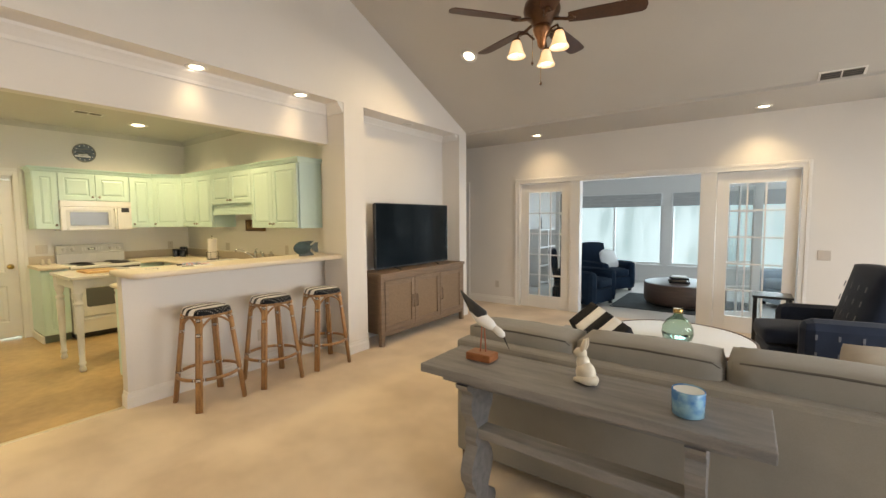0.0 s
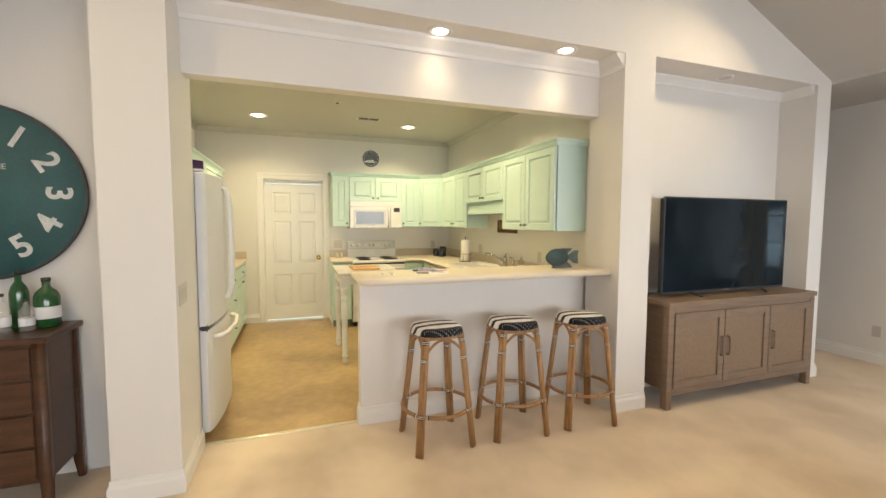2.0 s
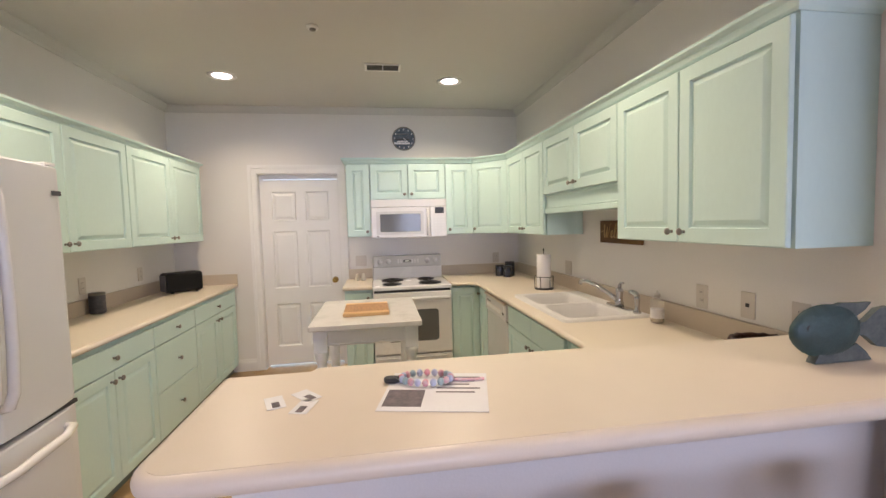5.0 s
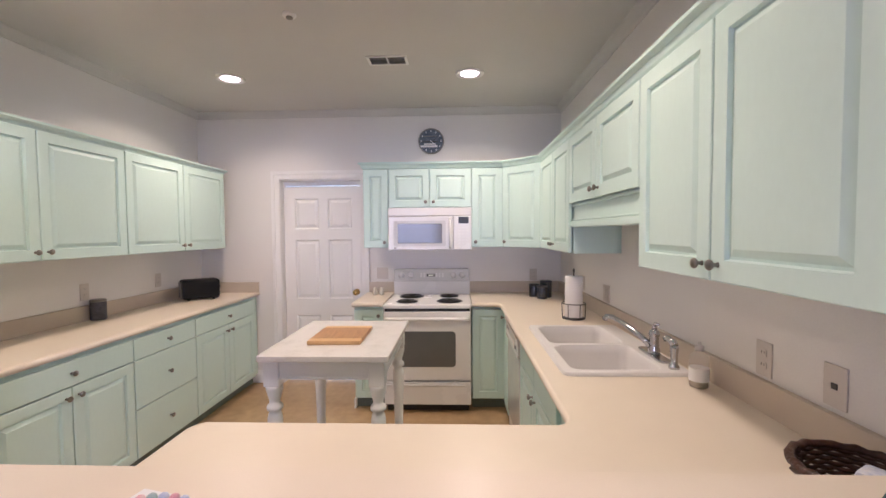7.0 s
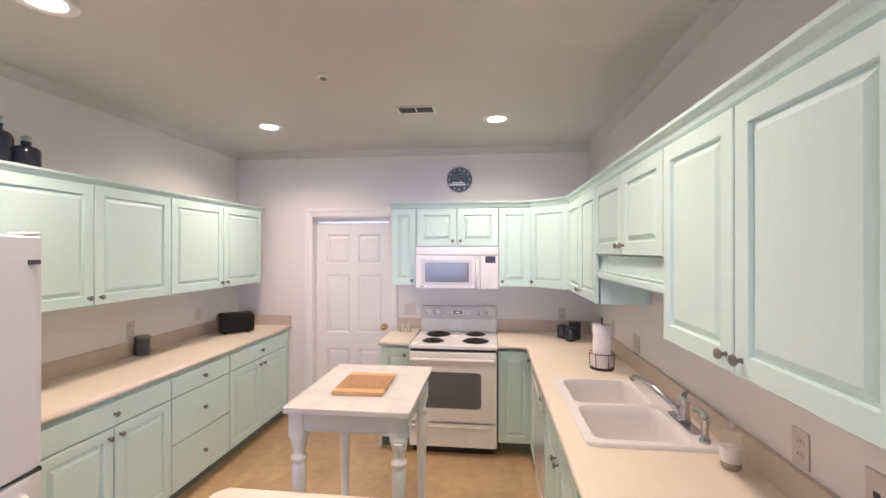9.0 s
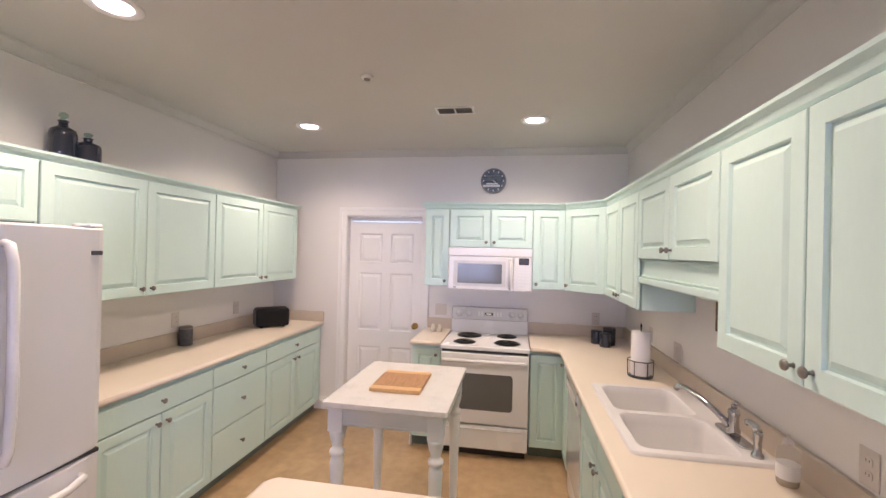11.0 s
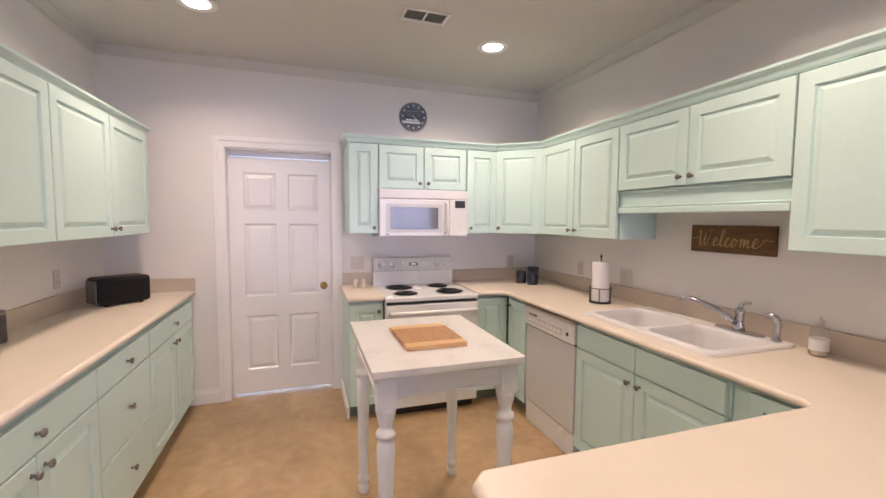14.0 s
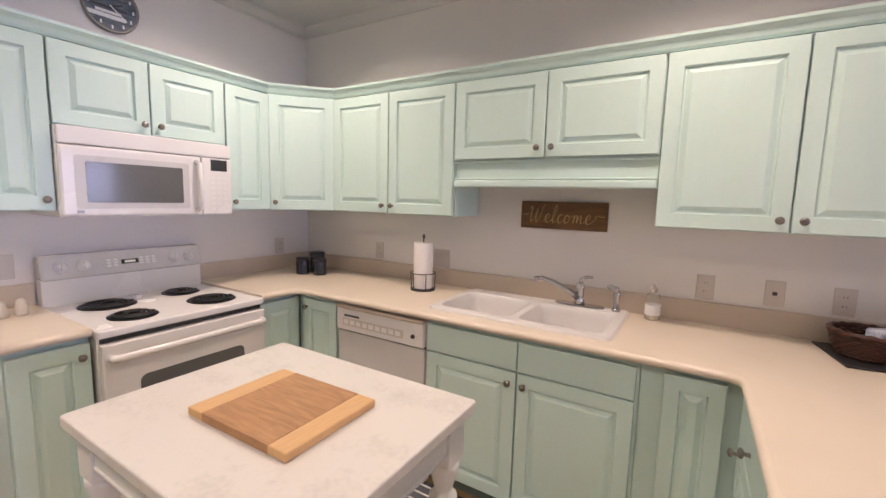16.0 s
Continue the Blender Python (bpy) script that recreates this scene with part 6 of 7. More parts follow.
# ---------------------------------------------------------------- media console and television
t = thing("media_console", -3.335, 3.385, 0.004, 90, "weathered oak media console with three framed doors in the niche", "console")
w, d, h = 1.715, 0.41, 0.851
part("top", box(B(), -0.012, w + 0.012, -0.012, d, h - 0.04, h, 0.004), OAKGREY, t)
part("body", box(B(), 0.05, w - 0.05, 0.012, d - 0.01, 0.125, h - 0.041), OAKGREY, t)
for lx0 in (0.0, w - 0.055):
    for ly0 in (0.0, d - 0.06):
        part("leg", box(B(), lx0, lx0 + 0.055, ly0, ly0 + 0.055, 0.0, h - 0.041, 0.003), OAKGREY, t)
part("rail", box(B(), 0.056, w - 0.056, 0.001, 0.03, 0.115, 0.165, 0.003), OAKGREY, t)
part("rail", box(B(), 0.056, w - 0.056, 0.001, 0.03, h - 0.085, h - 0.042, 0.003), OAKGREY, t)
dx = (w - 0.112) / 3
for k in range(3):
    x0 = 0.056 + k * dx + 0.004
    x1 = x0 + dx - 0.008
    z0, z1 = 0.17, h - 0.09
    dr = part("door", box(B(), x0, x1, 0.006, 0.012, z0, z1), mat("woven_panel", (0.275, 0.19, 0.125), (0.215, 0.145, 0.095), 0.8, scale=60, bump=0.5, fine=160, contrast=(0.35, 0.65)) if k == 0 else bpy.data.materials["woven_panel"], t)
    for a, b, c, e in ((x0, x0 + 0.06, z0, z1), (x1 - 0.06, x1, z0, z1), (x0 + 0.06, x1 - 0.06, z0, z0 + 0.06), (x0 + 0.06, x1 - 0.06, z1 - 0.06, z1)):
        part("door_frame", box(B(), a, b, -0.008, 0.006, c, e, 0.003), OAKGREY, dr)
    hx_ = x1 - 0.03 if k == 0 else x0 + 0.03
    bm = tube(B(), [(hx_, -0.008, 0.39), (hx_, -0.03, 0.395), (hx_, -0.032, 0.45), (hx_, -0.030, 0.535), (hx_, -0.008, 0.54)], 0.008, 8)
    part("handle", bm, OAKGREY, dr, "carved wooden pull")

t = thing("television", -3.50, 3.475, 0.857, 90, "large black flat television standing on the console", "television")
w, h = 1.455, 0.805
part("back", box(B(), 0.01, w - 0.01, 0.012, 0.055, 0.035, h, 0.006), BLACK, t)
part("bezel", box(B(), 0, w, 0.0, 0.013, 0.025, h + 0.012, 0.003), BLACK, t)
part("screen", box(B(), 0.010, w - 0.010, -0.0015, 0.001, 0.045, h + 0.002), TILEW, t, "dark glossy screen")
for fx in (0.30, w - 0.30):
    for s in (-1, 1):
        part("foot", rod(B(), (fx, 0.02, 0.035), (fx + 0.08 * (1 if fx < 0.6 else -1) * 0.6, 0.02 + s * 0.11, 0.007), 0.007, seg=8), BLACK, t)
part("badge", box(B(), w / 2 - 0.03, w / 2 + 0.03, -0.002, 0.0, 0.031, 0.037), PEWTER, t)

# ---------------------------------------------------------------- sofa table and what stands on it
SX_0, SX_1, SY_0, SY_1, SZ = -1.265, 0.105, 1.545, 1.905, 0.775
t = thing("sofa_table", (SX_0 + SX_1) / 2, (SY_0 + SY_1) / 2, 0.004, 0, "grey-washed wooden sofa table with carved scroll legs", "table")
hw, hd, top = (SX_1 - SX_0) / 2, (SY_1 - SY_0) / 2, SZ - 0.004
part("tabletop", box(B(), -hw, hw, -hd, hd, top - 0.042, top, 0.005), CONSOLEW, t, "weathered grey-washed top")
part("under_frame", box(B(), -hw + 0.10, hw - 0.10, -hd + 0.05, hd - 0.05, top - 0.075, top - 0.0425), CONSOLEW, t)
SCROLL = [(0.125, 0.0), (0.135, 0.03), (0.12, 0.065), (0.075, 0.085), (0.055, 0.115), (0.072, 0.155), (0.098, 0.20), (0.105, 0.25), (0.088, 0.30), (0.062, 0.335), (0.050, 0.365), (0.066, 0.395), (0.062, 0.425), (0.05, 0.455), (0.068, 0.50), (0.098, 0.54), (0.105, 0.59), (0.088, 0.63), (0.105, 0.655), (0.138, 0.675), (0.145, 0.696)]
for s in (-1, 1):
    bm = B()
    ring = [(yy, zz) for yy, zz in SCROLL] + [(-yy, zz) for yy, zz in SCROLL[::-1]]
    n = len(ring)
    xa, xb = s * (hw - 0.215) - 0.032, s * (hw - 0.215) + 0.032
    a = [bm.verts.new((xa, yy, zz)) for yy, zz in ring]
    b = [bm.verts.new((xb, yy, zz)) for yy, zz in ring]
    for i in range(len(SCROLL) - 1):
        j = n - 1 - i
        bm.faces.new((a[i], a[i + 1], a[j - 1], a[j]))
        bm.faces.new((b[i], b[j], b[j - 1], b[i + 1]))
    for i in range(n):
        bm.faces.new((a[i], b[i], b[(i + 1) % n], a[(i + 1) % n]))
    bmesh.ops.recalc_face_normals(bm, faces=bm.faces)
    lg = part("scroll_leg", bm, CONSOLEW, t, "carved scroll-shaped leg")
    part("carved_boss", lathe(B(), [(0.045, 0), (0.040, 0.010), (0.02, 0.016), (0.004, 0.017)], m=Matrix.Translation((xa if s < 0 else xb, 0, 0.245)) @ pose(0, 0, 0, 0, -90 if s < 0 else 90), seg=18), CONSOLEW, lg)
part("stretcher", box(B(), -hw + 0.21, hw - 0.21, -0.045, 0.045, 0.405, 0.455, 0.006), CONSOLEW, t)

t = thing("bird_figure", -1.045, 1.765, SZ + 0.001, 0, "black and white carved shore bird on a wooden block", "figurine")
part("block", box(B(), -0.068, 0.068, -0.045, 0.045, 0, 0.038, 0.005), WOODBLK, t, "polished redwood block")
part("leg", rod(B(), (-0.01, 0, 0.035), (0.0, 0, 0.17), 0.0035, seg=8), mat("red_leg", (0.40, 0.13, 0.08), rough=0.5), t, "thin reddish leg")
part("leg", rod(B(), (0.015, 0.012, 0.035), (0.01, 0.006, 0.17), 0.0035, seg=8), bpy.data.materials["red_leg"], t)
part("body", tube(B(), [(-0.085, 0, 0.275), (-0.05, 0, 0.24), (0, 0, 0.205), (0.05, 0, 0.180), (0.075, 0, 0.165)], 0.02, 14, radii=[0.006, 0.022, 0.034, 0.026, 0.014]), WHITE, t)
part("wing", tube(B(), [(-0.125, 0, 0.335), (-0.09, 0, 0.295), (-0.05, 0, 0.255), (0.0, 0, 0.222), (0.025, 0, 0.205)], 0.02, 12, radii=[0.004, 0.015, 0.027, 0.032, 0.010]), BLACK, t, "black folded wings")
part("head", tube(B(), [(0.062, 0, 0.175), (0.090, 0, 0.158), (0.112, 0, 0.143), (0.125, 0, 0.134)], 0.02, 12, radii=[0.014, 0.019, 0.018, 0.006]), WHITE, t)
part("beak", rod(B(), (0.118, 0, 0.138), (0.150, 0, 0.075), 0.0055, 0.001, 8), BLACK, t, "long black beak")

t = thing("rabbit_figure", -0.525, 1.745, SZ + 0.001, -25, "cream ceramic sitting rabbit figurine on the sofa table", "figurine")
bm = B()
for c, r in (((0, 0, 0.055), (0.052, 0.042, 0.056)), ((0.012, 0, 0.03), (0.058, 0.048, 0.03)), ((-0.018, 0, 0.10), (0.034, 0.032, 0.040)), ((-0.034, 0, 0.143), (0.034, 0.026, 0.027)), ((-0.058, 0, 0.138), (0.018, 0.018, 0.016)), ((0.052, 0, 0.025), (0.018, 0.018, 0.018)), ((-0.04, 0.018, 0.012), (0.022, 0.011, 0.012)), ((-0.04, -0.018, 0.012), (0.022, 0.011, 0.012)), ((-0.012, 0.013, 0.188), (0.014, 0.008, 0.038)), ((-0.006, -0.013, 0.188), (0.014, 0.008, 0.038))):
    tilt = pose(0, 0, 0, 0, 18, 0) if c[2] > 0.18 else Matrix.Identity(4)
    bmesh.ops.create_uvsphere(bm, u_segments=16, v_segments=10, radius=1, matrix=Matrix.Translation(c) @ tilt @ Matrix.Diagonal((*r, 1)))
rb = part("rabbit_figure_body", bm, CREAM, t, smooth=True)
rb.name = "figure"
rb.scale = (0.86, 0.86, 0.88)

t = thing("candle_jar", -0.142, 1.672, SZ + 0.001, 0, "blue swirled glass candle jar with pale wax", "candle")
part("jar", lathe(B(), [(0.044, 0), (0.052, 0.006), (0.054, 0.09), (0.051, 0.094), (0.048, 0.088)], seg=28), CANDLE, t)
part("wax", lathe(B(), [(0.049, 0.080), (0.049, 0.0895)], seg=28), WAX, t, "pale blue wax")

# ---------------------------------------------------------------- sofa and seating group


def cushion(name, x0, x1, y0, y1, z0, z1, material, parent, puff=0.02, bev=0.045, label=""):
    bm = B()
    box(bm, x0, x1, y0, y1, z0, z1)
    bmesh.ops.subdivide_edges(bm, edges=bm.edges[:], cuts=7, use_grid_fill=True)
    c = Vector(((x0 + x1) / 2, (y0 + y1) / 2, (z0 + z1) / 2))
    hx, hy, hz = (x1 - x0) / 2, (y1 - y0) / 2, (z1 - z0) / 2
    for v in bm.verts:
        u = [(v.co[i] - c[i]) / (hx, hy, hz)[i] for i in range(3)]
        # pull edges in to round them, puff the faces out
        for i, hh in enumerate((hx, hy, hz)):
            o = [abs(u[j]) for j in range(3) if j != i]
            pull = max(max(0, (o[0] - 0.72) / 0.28) ** 2, max(0, (o[1] - 0.72) / 0.28) ** 2)
            v.co[i] = c[i] + u[i] * (hh - bev * 0.35 * pull + puff * (1 - o[0] ** 2) * (1 - o[1] ** 2))
    return part(name, bm, material, parent, label, True)


def piping(parent, x0, x1, y, z0, z1, material):
    part("piping", tube(B(), [(x0 + 0.012, y, z1 - 0.02), (x0 + 0.04, y, z1 - 0.004), ((x0 + x1) / 2, y, z1 + 0.004), (x1 - 0.04, y, z1 - 0.004), (x1 - 0.012, y, z1 - 0.02)], 0.006, 6), material, parent)


t = thing("sofa", 0, 0, 0.004, 0, "taupe upholstered sectional sofa seen from behind", "sofa")
XL, XR = -1.375, 1.12
part("back_frame", box(B(), XL, XR, 2.02, 2.21, 0.08, 0.760, 0.02), SOFA, t)
part("base", box(B(), XL, XR, 2.21, 3.02, 0.08, 0.30, 0.02), SOFA, t)
part("arm", box(B(), XR - 0.22, XR, 2.21, 3.02, 0.30, 0.62, 0.04), SOFA, t)
seams = [XL + 0.01, -0.705, -0.045, 0.62, XR - 0.01]
PIPING = mat("dark_taupe_piping", (0.12, 0.108, 0.095), (0.09, 0.08, 0.07), 0.9)
for a, b, up in zip(seams, seams[1:], (0.832, 0.848, 0.864, 0.872)):
    cu = cushion("back_cushion", a + 0.006, b - 0.006, 2.12, 2.42, 0.46, up, SOFA, t, 0.012, 0.035)
    piping(cu, a + 0.01, b - 0.01, 2.137, 0.5, up - 0.010, PIPING)
    piping(cu, a + 0.01, b - 0.01, 2.403, 0.5, up - 0.010, PIPING)
for a, b in ((XL + 0.75, 0.1), (0.1, XR - 0.23)):
    cushion("seat_cushion", a, b, 2.38, 3.06, 0.30, 0.46, SOFA, t, 0.015)
part("chaise_base", box(B(), XL, XL + 0.74, 3.02, 3.85, 0.08, 0.30, 0.02), SOFA, t)
cushion("chaise_cushion", XL, XL + 0.74, 2.38, 3.88, 0.30, 0.47, SOFA, t, 0.02)
for x, y in ((XL + 0.06, 2.07), (XR - 0.06, 2.07), (XL + 0.06, 3.78), (XR - 0.06, 2.95)):
    part("foot", box(B(), x - 0.03, x + 0.03, y - 0.03, y + 0.03, 0, 0.08), DRESSERW, t)

t = thing("striped_pillow", -0.93, 3.46, 0.474, -32, "black and white wide-striped lumbar pillow on the chaise", "pillow")
for k in range(5):
    o = cushion("stripe", -0.225 + k * 0.09, -0.135 + k * 0.09, -0.055, 0.055, -0.13, 0.13, WEAVEB if k % 2 == 0 else WEAVEW, t, 0.012 if 0 < k < 4 else 0.0, 0.0)
    o.matrix_local = pose(0, 0, 0.105, -52, 16, 0)

t = thing("coffee_table", -0.46, 4.06, 0.004, 0, "round white-topped coffee table with a dark rim", "table")
part("tabletop", lathe(B(), [(0.56, 0.405), (0.575, 0.41), (0.575, 0.44), (0.565, 0.446), (0.01, 0.446)], seg=56), WHITE, t, "white round top")
part("rim", tube(B(), [(0.58 * math.cos(2 * math.pi * i / 56), 0.58 * math.sin(2 * math.pi * i / 56), 0.436) for i in range(56)], 0.014, 8, True), DRESSERW, t, "dark wooden rim")
part("apron", lathe(B(), [(0.50, 0.33), (0.50, 0.404)], seg=56), DRESSERW, t)
for i in range(4):
    a = math.pi / 4 + i * math.pi / 2
    part("leg", rod(B(), (0.46 * math.cos(a), 0.46 * math.sin(a), 0.0), (0.44 * math.cos(a), 0.44 * math.sin(a), 0.335), 0.02, 0.03, 12), DRESSERW, t)
t = thing("glass_jug", -0.43, 3.93, 0.452, 0, "sea-green glass demijohn with a dark stopper", "vase")
part("jug", lathe(B(), [(0.085, 0), (0.108, 0.012), (0.120, 0.06), (0.115, 0.11), (0.085, 0.165), (0.045, 0.20), (0.035, 0.215), (0.035, 0.228), (0.028, 0.229)], seg=32), SEAGLASS, t)
part("stopper", lathe(B(), [(0.036, 0.2295), (0.038, 0.236), (0.036, 0.262), (0.03, 0.266)], seg=24), BRASS, t, "aged brass collar")


def armchair(x, y, turn, label, fabric, fleck=None, s=1.0, group="", out=0.0, tall=0.68, back_at=0.16):
    t = thing("armchair", x, y, 0.005, turn, label, "armchair", group)
    part("base", box(B(), -0.40 * s, 0.40 * s, -0.40, 0.36, 0.06, 0.30, 0.03), fabric, t)
    for k in (-1, 1):
        a = part("arm", box(B(), k * 0.33 * s - 0.10, k * 0.33 * s + 0.10, -0.42, 0.34, 0.06, 0.60, 0.085), fabric, t)
        if fleck:
            for i in range(5):
                for j in range(3):
                    part("fleck", box(B(), k * 0.4315 * s - 0.002, k * 0.4315 * s + 0.002, -0.34 + i * 0.15, -0.325 + i * 0.15, 0.14 + j * 0.15, 0.185 + j * 0.15), NAVYDOT, a)
    cushion("seat_cushion", -0.23 * s, 0.23 * s, -0.43 - out, 0.16, 0.30, 0.46, fabric, t, 0.02)
    if out:
        part("footrest", box(B(), -0.25 * s, 0.25 * s, -0.41 - out, -0.38, 0.06, 0.30, 0.04), fabric, t)
    b = cushion("back", -0.30 * s, 0.30 * s, 0.0, 0.22, 0.0, tall, fabric, t, 0.03)
    b.matrix_local = pose(0, back_at, 0.30, -14, 0, 0)
    if fleck:
        for i in range(4):
            for j in range(4):
                f = part("fleck", box(B(), -0.22 + i * 0.14, -0.205 + i * 0.14, -0.035, -0.031, 0.14 + j * 0.13, 0.19 + j * 0.13), NAVYDOT, b)
    for sx in (-0.33, 0.33):
        for yy in (-0.34, 0.30):
            part("foot", box(B(), sx * s - 0.025, sx * s + 0.025, yy - 0.025, yy + 0.025, 0, 0.06), BLACK, t)
    return t


armchair(0.76, 5.12, -80, "navy upholstered armchair with pale woven flecks", NAVY, True, 1.10, "", 0.20, 0.76, -0.05)
t = thing("side_table", 0.27, 5.92, 0.004, 0, "small square black side table by the armchair", "table")
part("tabletop", box(B(), -0.18, 0.18, -0.18, 0.18, 0.575, 0.60, 0.005), BLACK, t)
for sx in (-0.15, 0.15):
    for sy in (-0.15, 0.15):
        part("leg", box(B(), sx - 0.017, sx + 0.017, sy - 0.017, sy + 0.017, 0, 0.575, 0.002), BLACK, t)
# Beige block standing in for the arm of another chair or sofa.
t = thing("ottoman", 1.05, 4.02, 0.004, 0, "beige upholstered block standing in for the arm of another seat", "ottoman")
part("base", box(B(), -0.42, 0.42, -0.30, 0.30, 0.06, 0.30, 0.02), SOFA, t)
cushion("cushion", -0.43, 0.43, -0.31, 0.31, 0.30, 0.52, mat("beige_linen", (0.42, 0.37, 0.31), (0.37, 0.32, 0.265), 0.9, bump=0.4, fine=300), t, 0.02)
for sx in (-0.36, 0.36):
    for sy in (-0.24, 0.24):
        part("foot", box(B(), sx - 0.03, sx + 0.03, sy - 0.03, sy + 0.03, 0, 0.06), DRESSERW, t)

# ---------------------------------------------------------------- ceiling fan
FXC, FYC = -1.275, 3.02
FZ0 = 2.93
t = thing("ceiling_fan", FXC, FYC, roof(FYC) - 0.002, 0, "bronze ceiling fan with five dark wooden blades and three lit lamps", "ceiling fan")
zc = roof(FYC) - 0.002


def rel(z):
    return z - zc


part("canopy", lathe(B(), [(0.075, rel(zc) + 0.03), (0.075, -0.04), (0.055, -0.085), (0.02, -0.10)], seg=24), BRONZE, t)
part("downrod", rod(B(), (0, 0, rel(FZ0 + 0.17)), (0, 0, -0.09), 0.013), BRONZE, t)
part("motor", lathe(B(), [(0.03, rel(FZ0 + 0.19)), (0.07, rel(FZ0 + 0.175)), (0.125, rel(FZ0 + 0.13)), (0.135, rel(FZ0 + 0.08)), (0.125, rel(FZ0 + 0.04)), (0.085, rel(FZ0 + 0.005)), (0.075, rel(FZ0 - 0.02)), (0.06, rel(FZ0 - 0.035))], seg=32), BRONZE, t, "domed bronze motor housing")
part("switch_housing", lathe(B(), [(0.06, rel(FZ0 - 0.036)), (0.065, rel(FZ0 - 0.06)), (0.05, rel(FZ0 - 0.10)), (0.035, rel(FZ0 - 0.13)), (0.028, rel(FZ0 - 0.175)), (0.01, rel(FZ0 - 0.195))], seg=28), mat("copper_bronze", (0.42, 0.20, 0.10), (0.20, 0.09, 0.045), 0.3, 0.9), t, "coppery light-kit hub")
for k in range(5):
    a = 15 + 72 * k
    m = pose(0, 0, rel(FZ0), 0, 0, a)
    bm = B()
    outl = [(0.19, -0.050), (0.30, -0.062), (0.55, -0.070), (0.68, -0.066), (0.705, -0.045), (0.712, 0.0), (0.705, 0.045), (0.68, 0.066), (0.55, 0.070), (0.30, 0.062), (0.19, 0.050)]
    prism(bm, outl, -0.004, 0.004)
    bl = part("blade", bm, BLADEW, t, "dark wooden blade")
    bl.matrix_local = m @ pose(0, 0, 0, -12)
    bm = B()
    tube(bm, [(0.07, 0, 0.01), (0.12, 0, 0.004), (0.17, 0, -0.008), (0.24, 0, -0.010)], 0.012, 8)
    tube(bm, [(0.205, -0.03, -0.010), (0.235, 0, -0.012), (0.205, 0.03, -0.010), (0.175, 0, -0.010)], 0.008, 8, True)
    part("blade_iron", bm, BRONZE, bl, "scrolled bronze blade iron").matrix_local = pose(0, 0, 0.0)
for k, turn_deg in enumerate((216, 333, 102)):
    n = Vector((math.cos(radians(turn_deg)), math.sin(radians(turn_deg)), 0)) * 0.178
    zl = FZ0 - 0.13
    bm = B()
    tube(bm, [(n.x * 0.3, n.y * 0.3, rel(zl)), (n.x * 0.6, n.y * 0.6, rel(zl + 0.045)), (n.x * 0.95, n.y * 0.95, rel(zl + 0.04)), (n.x * 1.05, n.y * 1.05, rel(zl + 0.0))], 0.008, 8)
    arm = part("lamp_arm", bm, BRONZE, t, "curved bronze lamp arm")
    part("socket", lathe(B(), [(0.012, 0.012), (0.026, 0.006), (0.030, -0.006), (0.026, -0.012)], n.x * 1.05, n.y * 1.05, rel(zl), 18), BRONZE, arm, "bronze lamp socket")
    part("shade", lathe(B(), [(0.026, -0.008), (0.034, -0.025), (0.043, -0.055), (0.050, -0.085), (0.063, -0.112), (0.070, -0.122), (0.066, -0.122), (0.046, -0.085), (0.030, -0.025), (0.022, -0.008)], n.x * 1.05, n.y * 1.05, rel(zl), 24), BULB, arm, "lit frosted glass bell shade")
    part("bulb", lathe(B(), [(0.012, -0.02), (0.026, -0.05), (0.030, -0.075), (0.022, -0.098), (0.004, -0.106)], n.x * 1.05, n.y * 1.05, rel(zl), 16), LENS, arm, "glowing lamp bulb")
    d = bpy.data.lights.new("fan_lamp", "SPOT")
    d.energy, d.color, d.shadow_soft_size, d.spot_size, d.spot_blend = FAN_W, WARM, 0.05, radians(150), 0.6
    new("fan_lamp", d).location = (FXC + n.x * 1.05, FYC + n.y * 1.05, zl - 0.16)
for px, py, z1 in ((-0.05, -0.05, 2.62), (0.02, -0.06, 2.46)):
    part("pull_chain", rod(B(), (px, py, rel(FZ0 - 0.10)), (px, py, rel(z1 + 0.02)), 0.0015, seg=6), BRASS, t, "thin brass pull chain")
    part("pull_bead", lathe(B(), [(0.003, 0.02), (0.009, 0.01), (0.010, 0.0), (0.004, -0.008)], px, py, rel(z1), 12), BLADEW, t)

# ---------------------------------------------------------------- big clock, dresser, bottles
t = thing("wall_clock", -3.858, -0.862, 1.612, 0, "large round teal wall clock with white numerals", "clock")
part("face", lathe(B(), [(0.46, 0), (0.462, 0.02), (0.455, 0.032), (0.01, 0.032)], m=turn, seg=72), TEAL, t)
part("rim", tube(B(), [(0.022, 0.46 * math.cos(2 * math.pi * i / 72), 0.46 * math.sin(2 * math.pi * i / 72)) for i in range(72)], 0.012, 8, True), DARKGREY, t, "dark thin rim")
NUM = mat("whitewashed_numeral", (0.70, 0.69, 0.68), (0.50, 0.52, 0.52), 0.7, scale=30)
for k in range(1, 13):
    a = radians(30 * k)
    m = pose(0.0325, 0.335 * math.sin(a), 0.335 * math.cos(a), 90, 0, 90) @ pose(0, 0, 0, 0, 0, -30 * k + (180 if 4 <= k <= 8 else 0))
    letters("numeral", str(k), 0.165, m, NUM, t, 0.001, 0.0, 0.004)
letters("lettering", "TIME", 0.042, pose(0.0325, 0.075, 0.135, 90, 0, 90), NUM, t, 0.0008)
part("hour_hand", box(B(), 0.033, 0.036, -0.014, 0.014, -0.02, 0.20, 0.001), NUM, t).rotation_euler[0] = radians(60)
part("minute_hand", box(B(), 0.0365, 0.039, -0.011, 0.011, -0.02, 0.29, 0.001), NUM, t).rotation_euler[0] = radians(120)

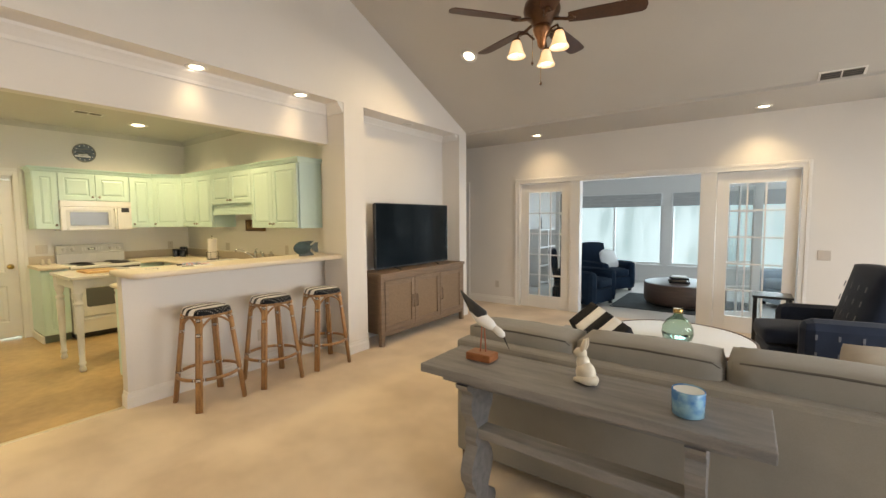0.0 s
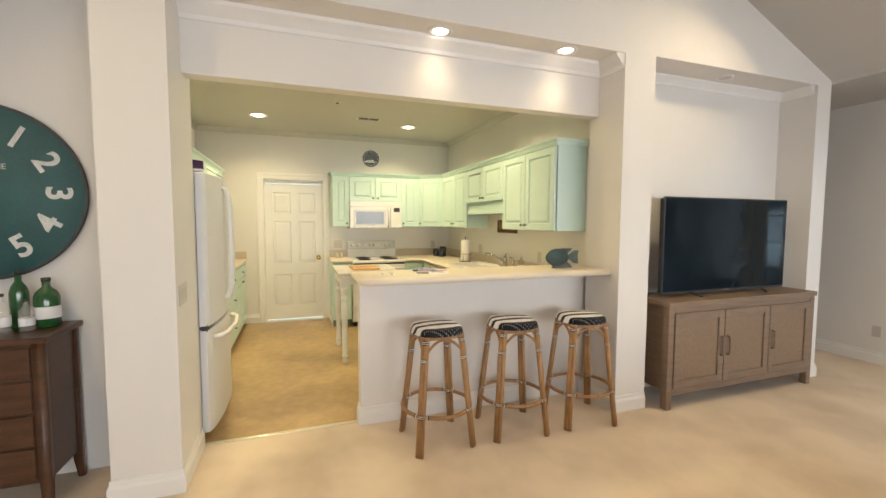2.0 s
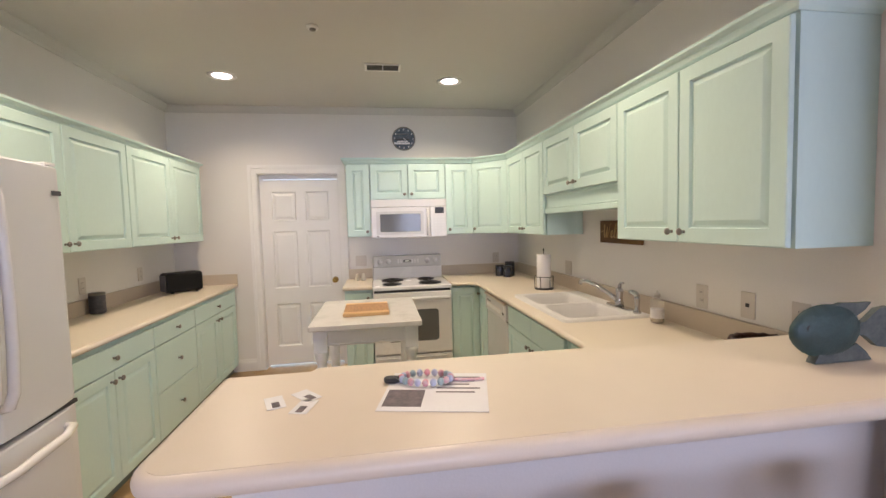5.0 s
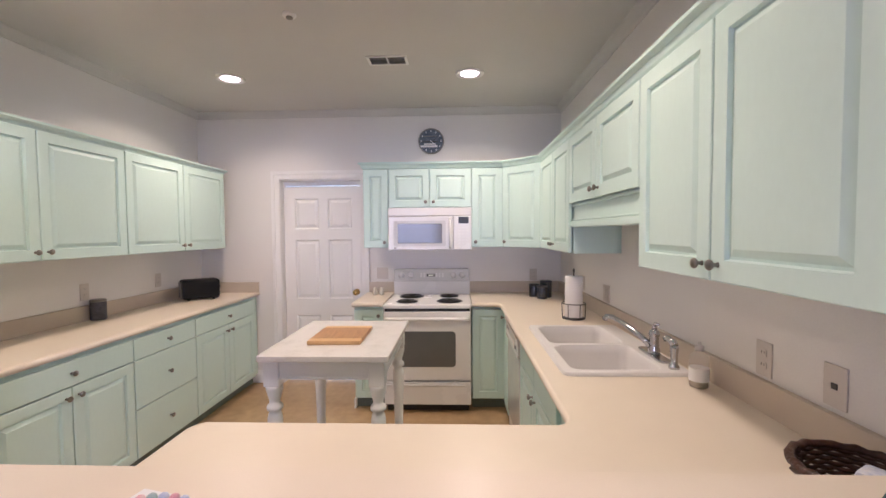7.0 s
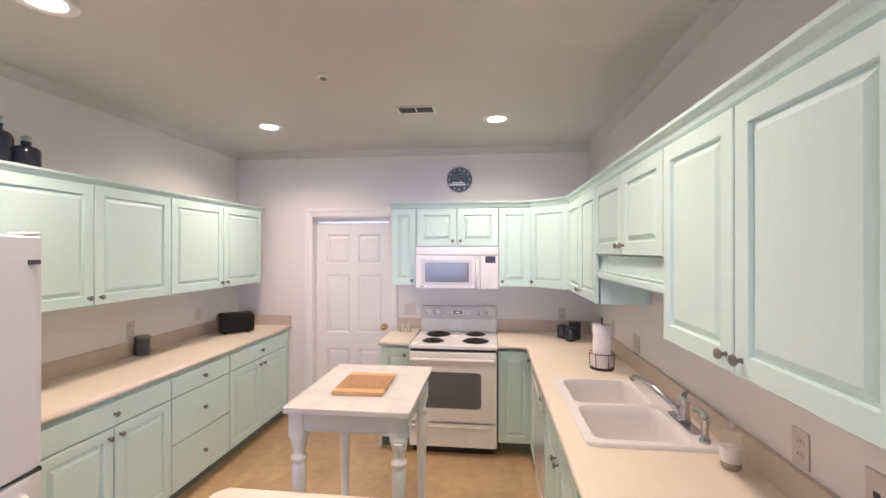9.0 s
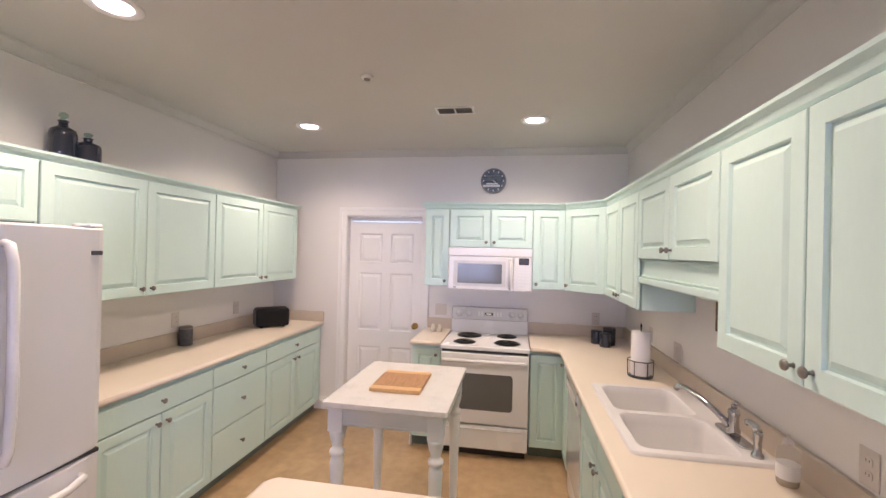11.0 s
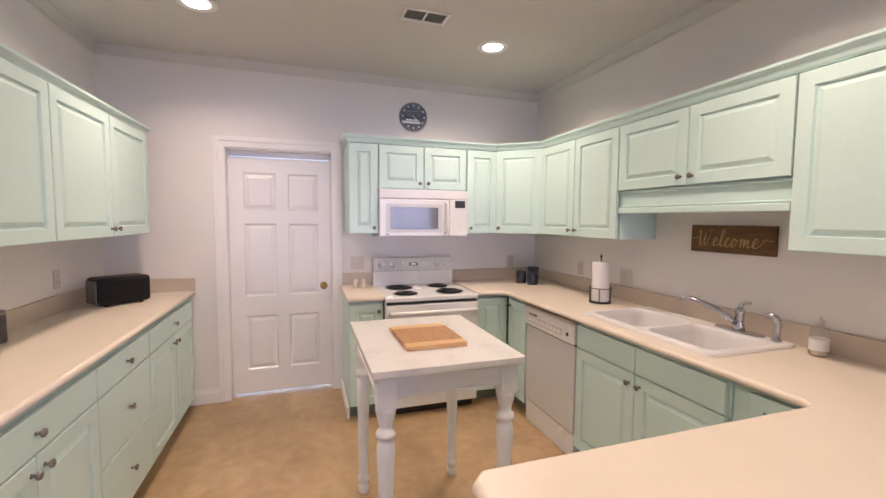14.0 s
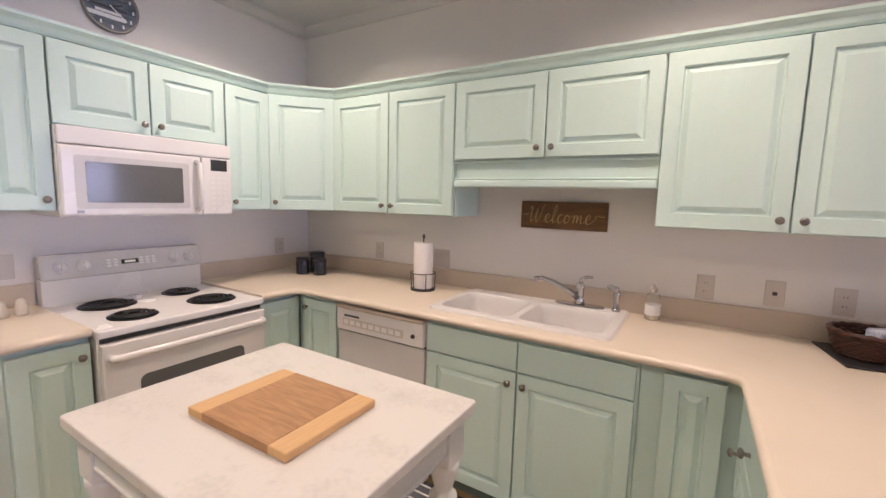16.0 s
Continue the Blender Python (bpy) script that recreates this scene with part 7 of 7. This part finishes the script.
t = thing("dresser", -3.47, -1.66, 0.004, 90, "dark brown wooden chest of drawers under the large clock", "dresser")
w, d, h = 1.19, 0.365, 0.895
part("top", box(B(), -0.01, w + 0.02, -0.015, d + 0.005, h - 0.03, h, 0.006), DRESSERW, t)
part("body", box(B(), 0.035, w - 0.01, 0.012, d - 0.01, 0.16, h - 0.031), DRESSERW, t)
for lx0 in (0.0, w - 0.045):
    for ly0 in (0.0, d - 0.05):
        out_x, out_y = (-0.016 if lx0 == 0 else 0.016), (-0.022 if ly0 == 0 else 0.0)
        bm = tube(B(), [(lx0 + 0.0225, ly0 + 0.0225, h - 0.031), (lx0 + 0.0225, ly0 + 0.0225, 0.20), (lx0 + 0.0225 + out_x * 0.2, ly0 + 0.0225 + out_y * 0.2, 0.10), (lx0 + 0.0225 + out_x, ly0 + 0.0225 + out_y, 0.0)], 0.03, 4, radii=[0.031, 0.031, 0.026, 0.020])
        part("leg", bm, DRESSERW, t, "flared wooden leg")
for k in range(4):
    z0 = 0.18 + k * 0.168
    for c in range(2):
        x0 = 0.05 + c * (w - 0.10) / 2
        dr = part("drawer", box(B(), x0 + 0.004, x0 + (w - 0.10) / 2 - 0.004, 0.0, 0.012, z0 + 0.006, z0 + 0.160, 0.004), DRESSERW, t)
        part("pull", box(B(), x0 + 0.20, x0 + 0.30, -0.014, 0.0, z0 + 0.07, z0 + 0.095, 0.004), BLACK, dr, "dark recessed pull")


def bottle(x, y, r, hgt, neck, material, label, cap=BLACK, lab=True):
    t = thing("bottle", x, y, 0.900, 0, label, "bottle", "bottles on the dresser")
    part("glass", lathe(B(), [(r * 0.9, 0), (r, 0.008), (r, hgt * 0.62), (r * 0.8, hgt * 0.72), (neck, hgt * 0.82), (neck, hgt * 0.97)], seg=20), material, t)
    part("cap", lathe(B(), [(neck * 1.15, hgt * 0.93), (neck * 1.15, hgt), (neck * 0.5, hgt * 1.005)], seg=14), cap, t)
    if lab:
        part("paper_label", lathe(B(), [(r * 1.005, hgt * 0.18), (r * 1.012, hgt * 0.185), (r * 1.012, hgt * 0.42), (r * 1.005, hgt * 0.425)], seg=20), PAPER, t, "white paper label")


bottle(-3.72, -0.555, 0.055, 0.26, 0.018, GREENGLASS, "green glass liquor bottle with a white label")
bottle(-3.73, -0.675, 0.040, 0.30, 0.014, GREENGLASS, "tall green wine bottle", lab=False)
bottle(-3.63, -0.60, 0.032, 0.16, 0.012, SOAP, "small clear bottle on the dresser")
bottle(-3.60, -0.685, 0.036, 0.20, 0.013, SOAP, "clear liquor bottle on the dresser")

# ---------------------------------------------------------------- sunroom furniture
BLUE = mat("deep_blue_fabric", (0.010, 0.024, 0.046), (0.007, 0.016, 0.033), 0.9, scale=5, bump=0.4, fine=200, spec=0.15)
PALEB = mat("pale_blue_fabric", (0.45, 0.52, 0.58), (0.38, 0.45, 0.52), 0.9, scale=5, bump=0.4, fine=200)
armchair(-2.25, 7.22, 78, "deep blue sunroom armchair beside the open door", BLUE, None, 1.0, "sunroom armchairs")
armchair(-2.32, 8.85, 60, "deep blue sunroom armchair with a white pillow", BLUE, None, 1.05, "sunroom armchairs")
armchair(0.75, 8.7, -60, "pale blue armchair in the sunroom", PALEB, None, 1.0, "sunroom armchairs")
t = thing("white_pillow", -2.18, 8.83, 0.47, 60, "white square pillow on the blue armchair", "pillow")
o = cushion("pillow", -0.19, 0.19, -0.05, 0.05, 0.0, 0.36, WHITE, t, 0.035, 0.05)
o.rotation_euler[0] = radians(-22)
t = thing("round_rug", -0.85, 7.95, 0.0045, 0, "charcoal sunroom rug under the drum table", "rug")
part("rug_body", prism(B(), rounded(-0.95, 0.95, -0.75, 0.75, 0.05, 4), 0, 0.010, 0.002), DARKRUG, t)
t = thing("drum_table", -0.80, 7.95, 0.0155, 0, "round brown wooden drum coffee table", "table")
part("drum", lathe(B(), [(0.50, 0.03), (0.58, 0.05), (0.60, 0.10), (0.60, 0.36), (0.59, 0.375), (0.56, 0.38), (0.01, 0.38)], seg=48), ROUNDW, t)
part("plinth", lathe(B(), [(0.48, 0), (0.48, 0.03)], seg=40), BLACK, t)
for k, (mm, hh, a) in enumerate(((BLACK, 0.03, 12), (PEWTER, 0.025, -6), (BLACK, 0.035, 20), (WHITE, 0.02, 4))):
    z = 0.398 + (0, 0.031, 0.057, 0.093)[k]
    t = thing("book", -0.86, 7.82, z, a, "book in a small stack on the drum table", "book", "stacked books")
    part("cover", box(B(), -0.15 + 0.015 * k, 0.15 - 0.015 * k, -0.11, 0.11, 0, hh, 0.002), mm, t)
    part("pages", box(B(), -0.14 + 0.015 * k, 0.152 - 0.015 * k, -0.105, 0.112, 0.004, hh - 0.004), PAPER, t)

t = thing("bookcase", -3.55, 8.35, 0.005, 90, "white sunroom bookcase seen through the door panes", "bookcase")
part("back", box(B(), 0, 1.1, 0.28, 0.30, 0, 1.24), TRIM, t)
for x in (0.0, 0.54, 1.07):
    part("side", box(B(), x, x + 0.03, 0, 0.279, 0, 1.24, 0.002), TRIM, t)
for z in (0.04, 0.42, 0.82, 1.21):
    for x in (0.031, 0.571):
        part("shelf", box(B(), x, x + 0.498, 0.002, 0.279, z, z + 0.028, 0.002), TRIM, t)
t = thing("black_figurine", -3.72, 8.85, 1.246, 0, "small black figurine on the bookcase", "figurine")
part("figure", lathe(B(), [(0.05, 0), (0.045, 0.02), (0.02, 0.06), (0.03, 0.12), (0.035, 0.17), (0.015, 0.20), (0.024, 0.23), (0.01, 0.26)], seg=16), BLACK, t)
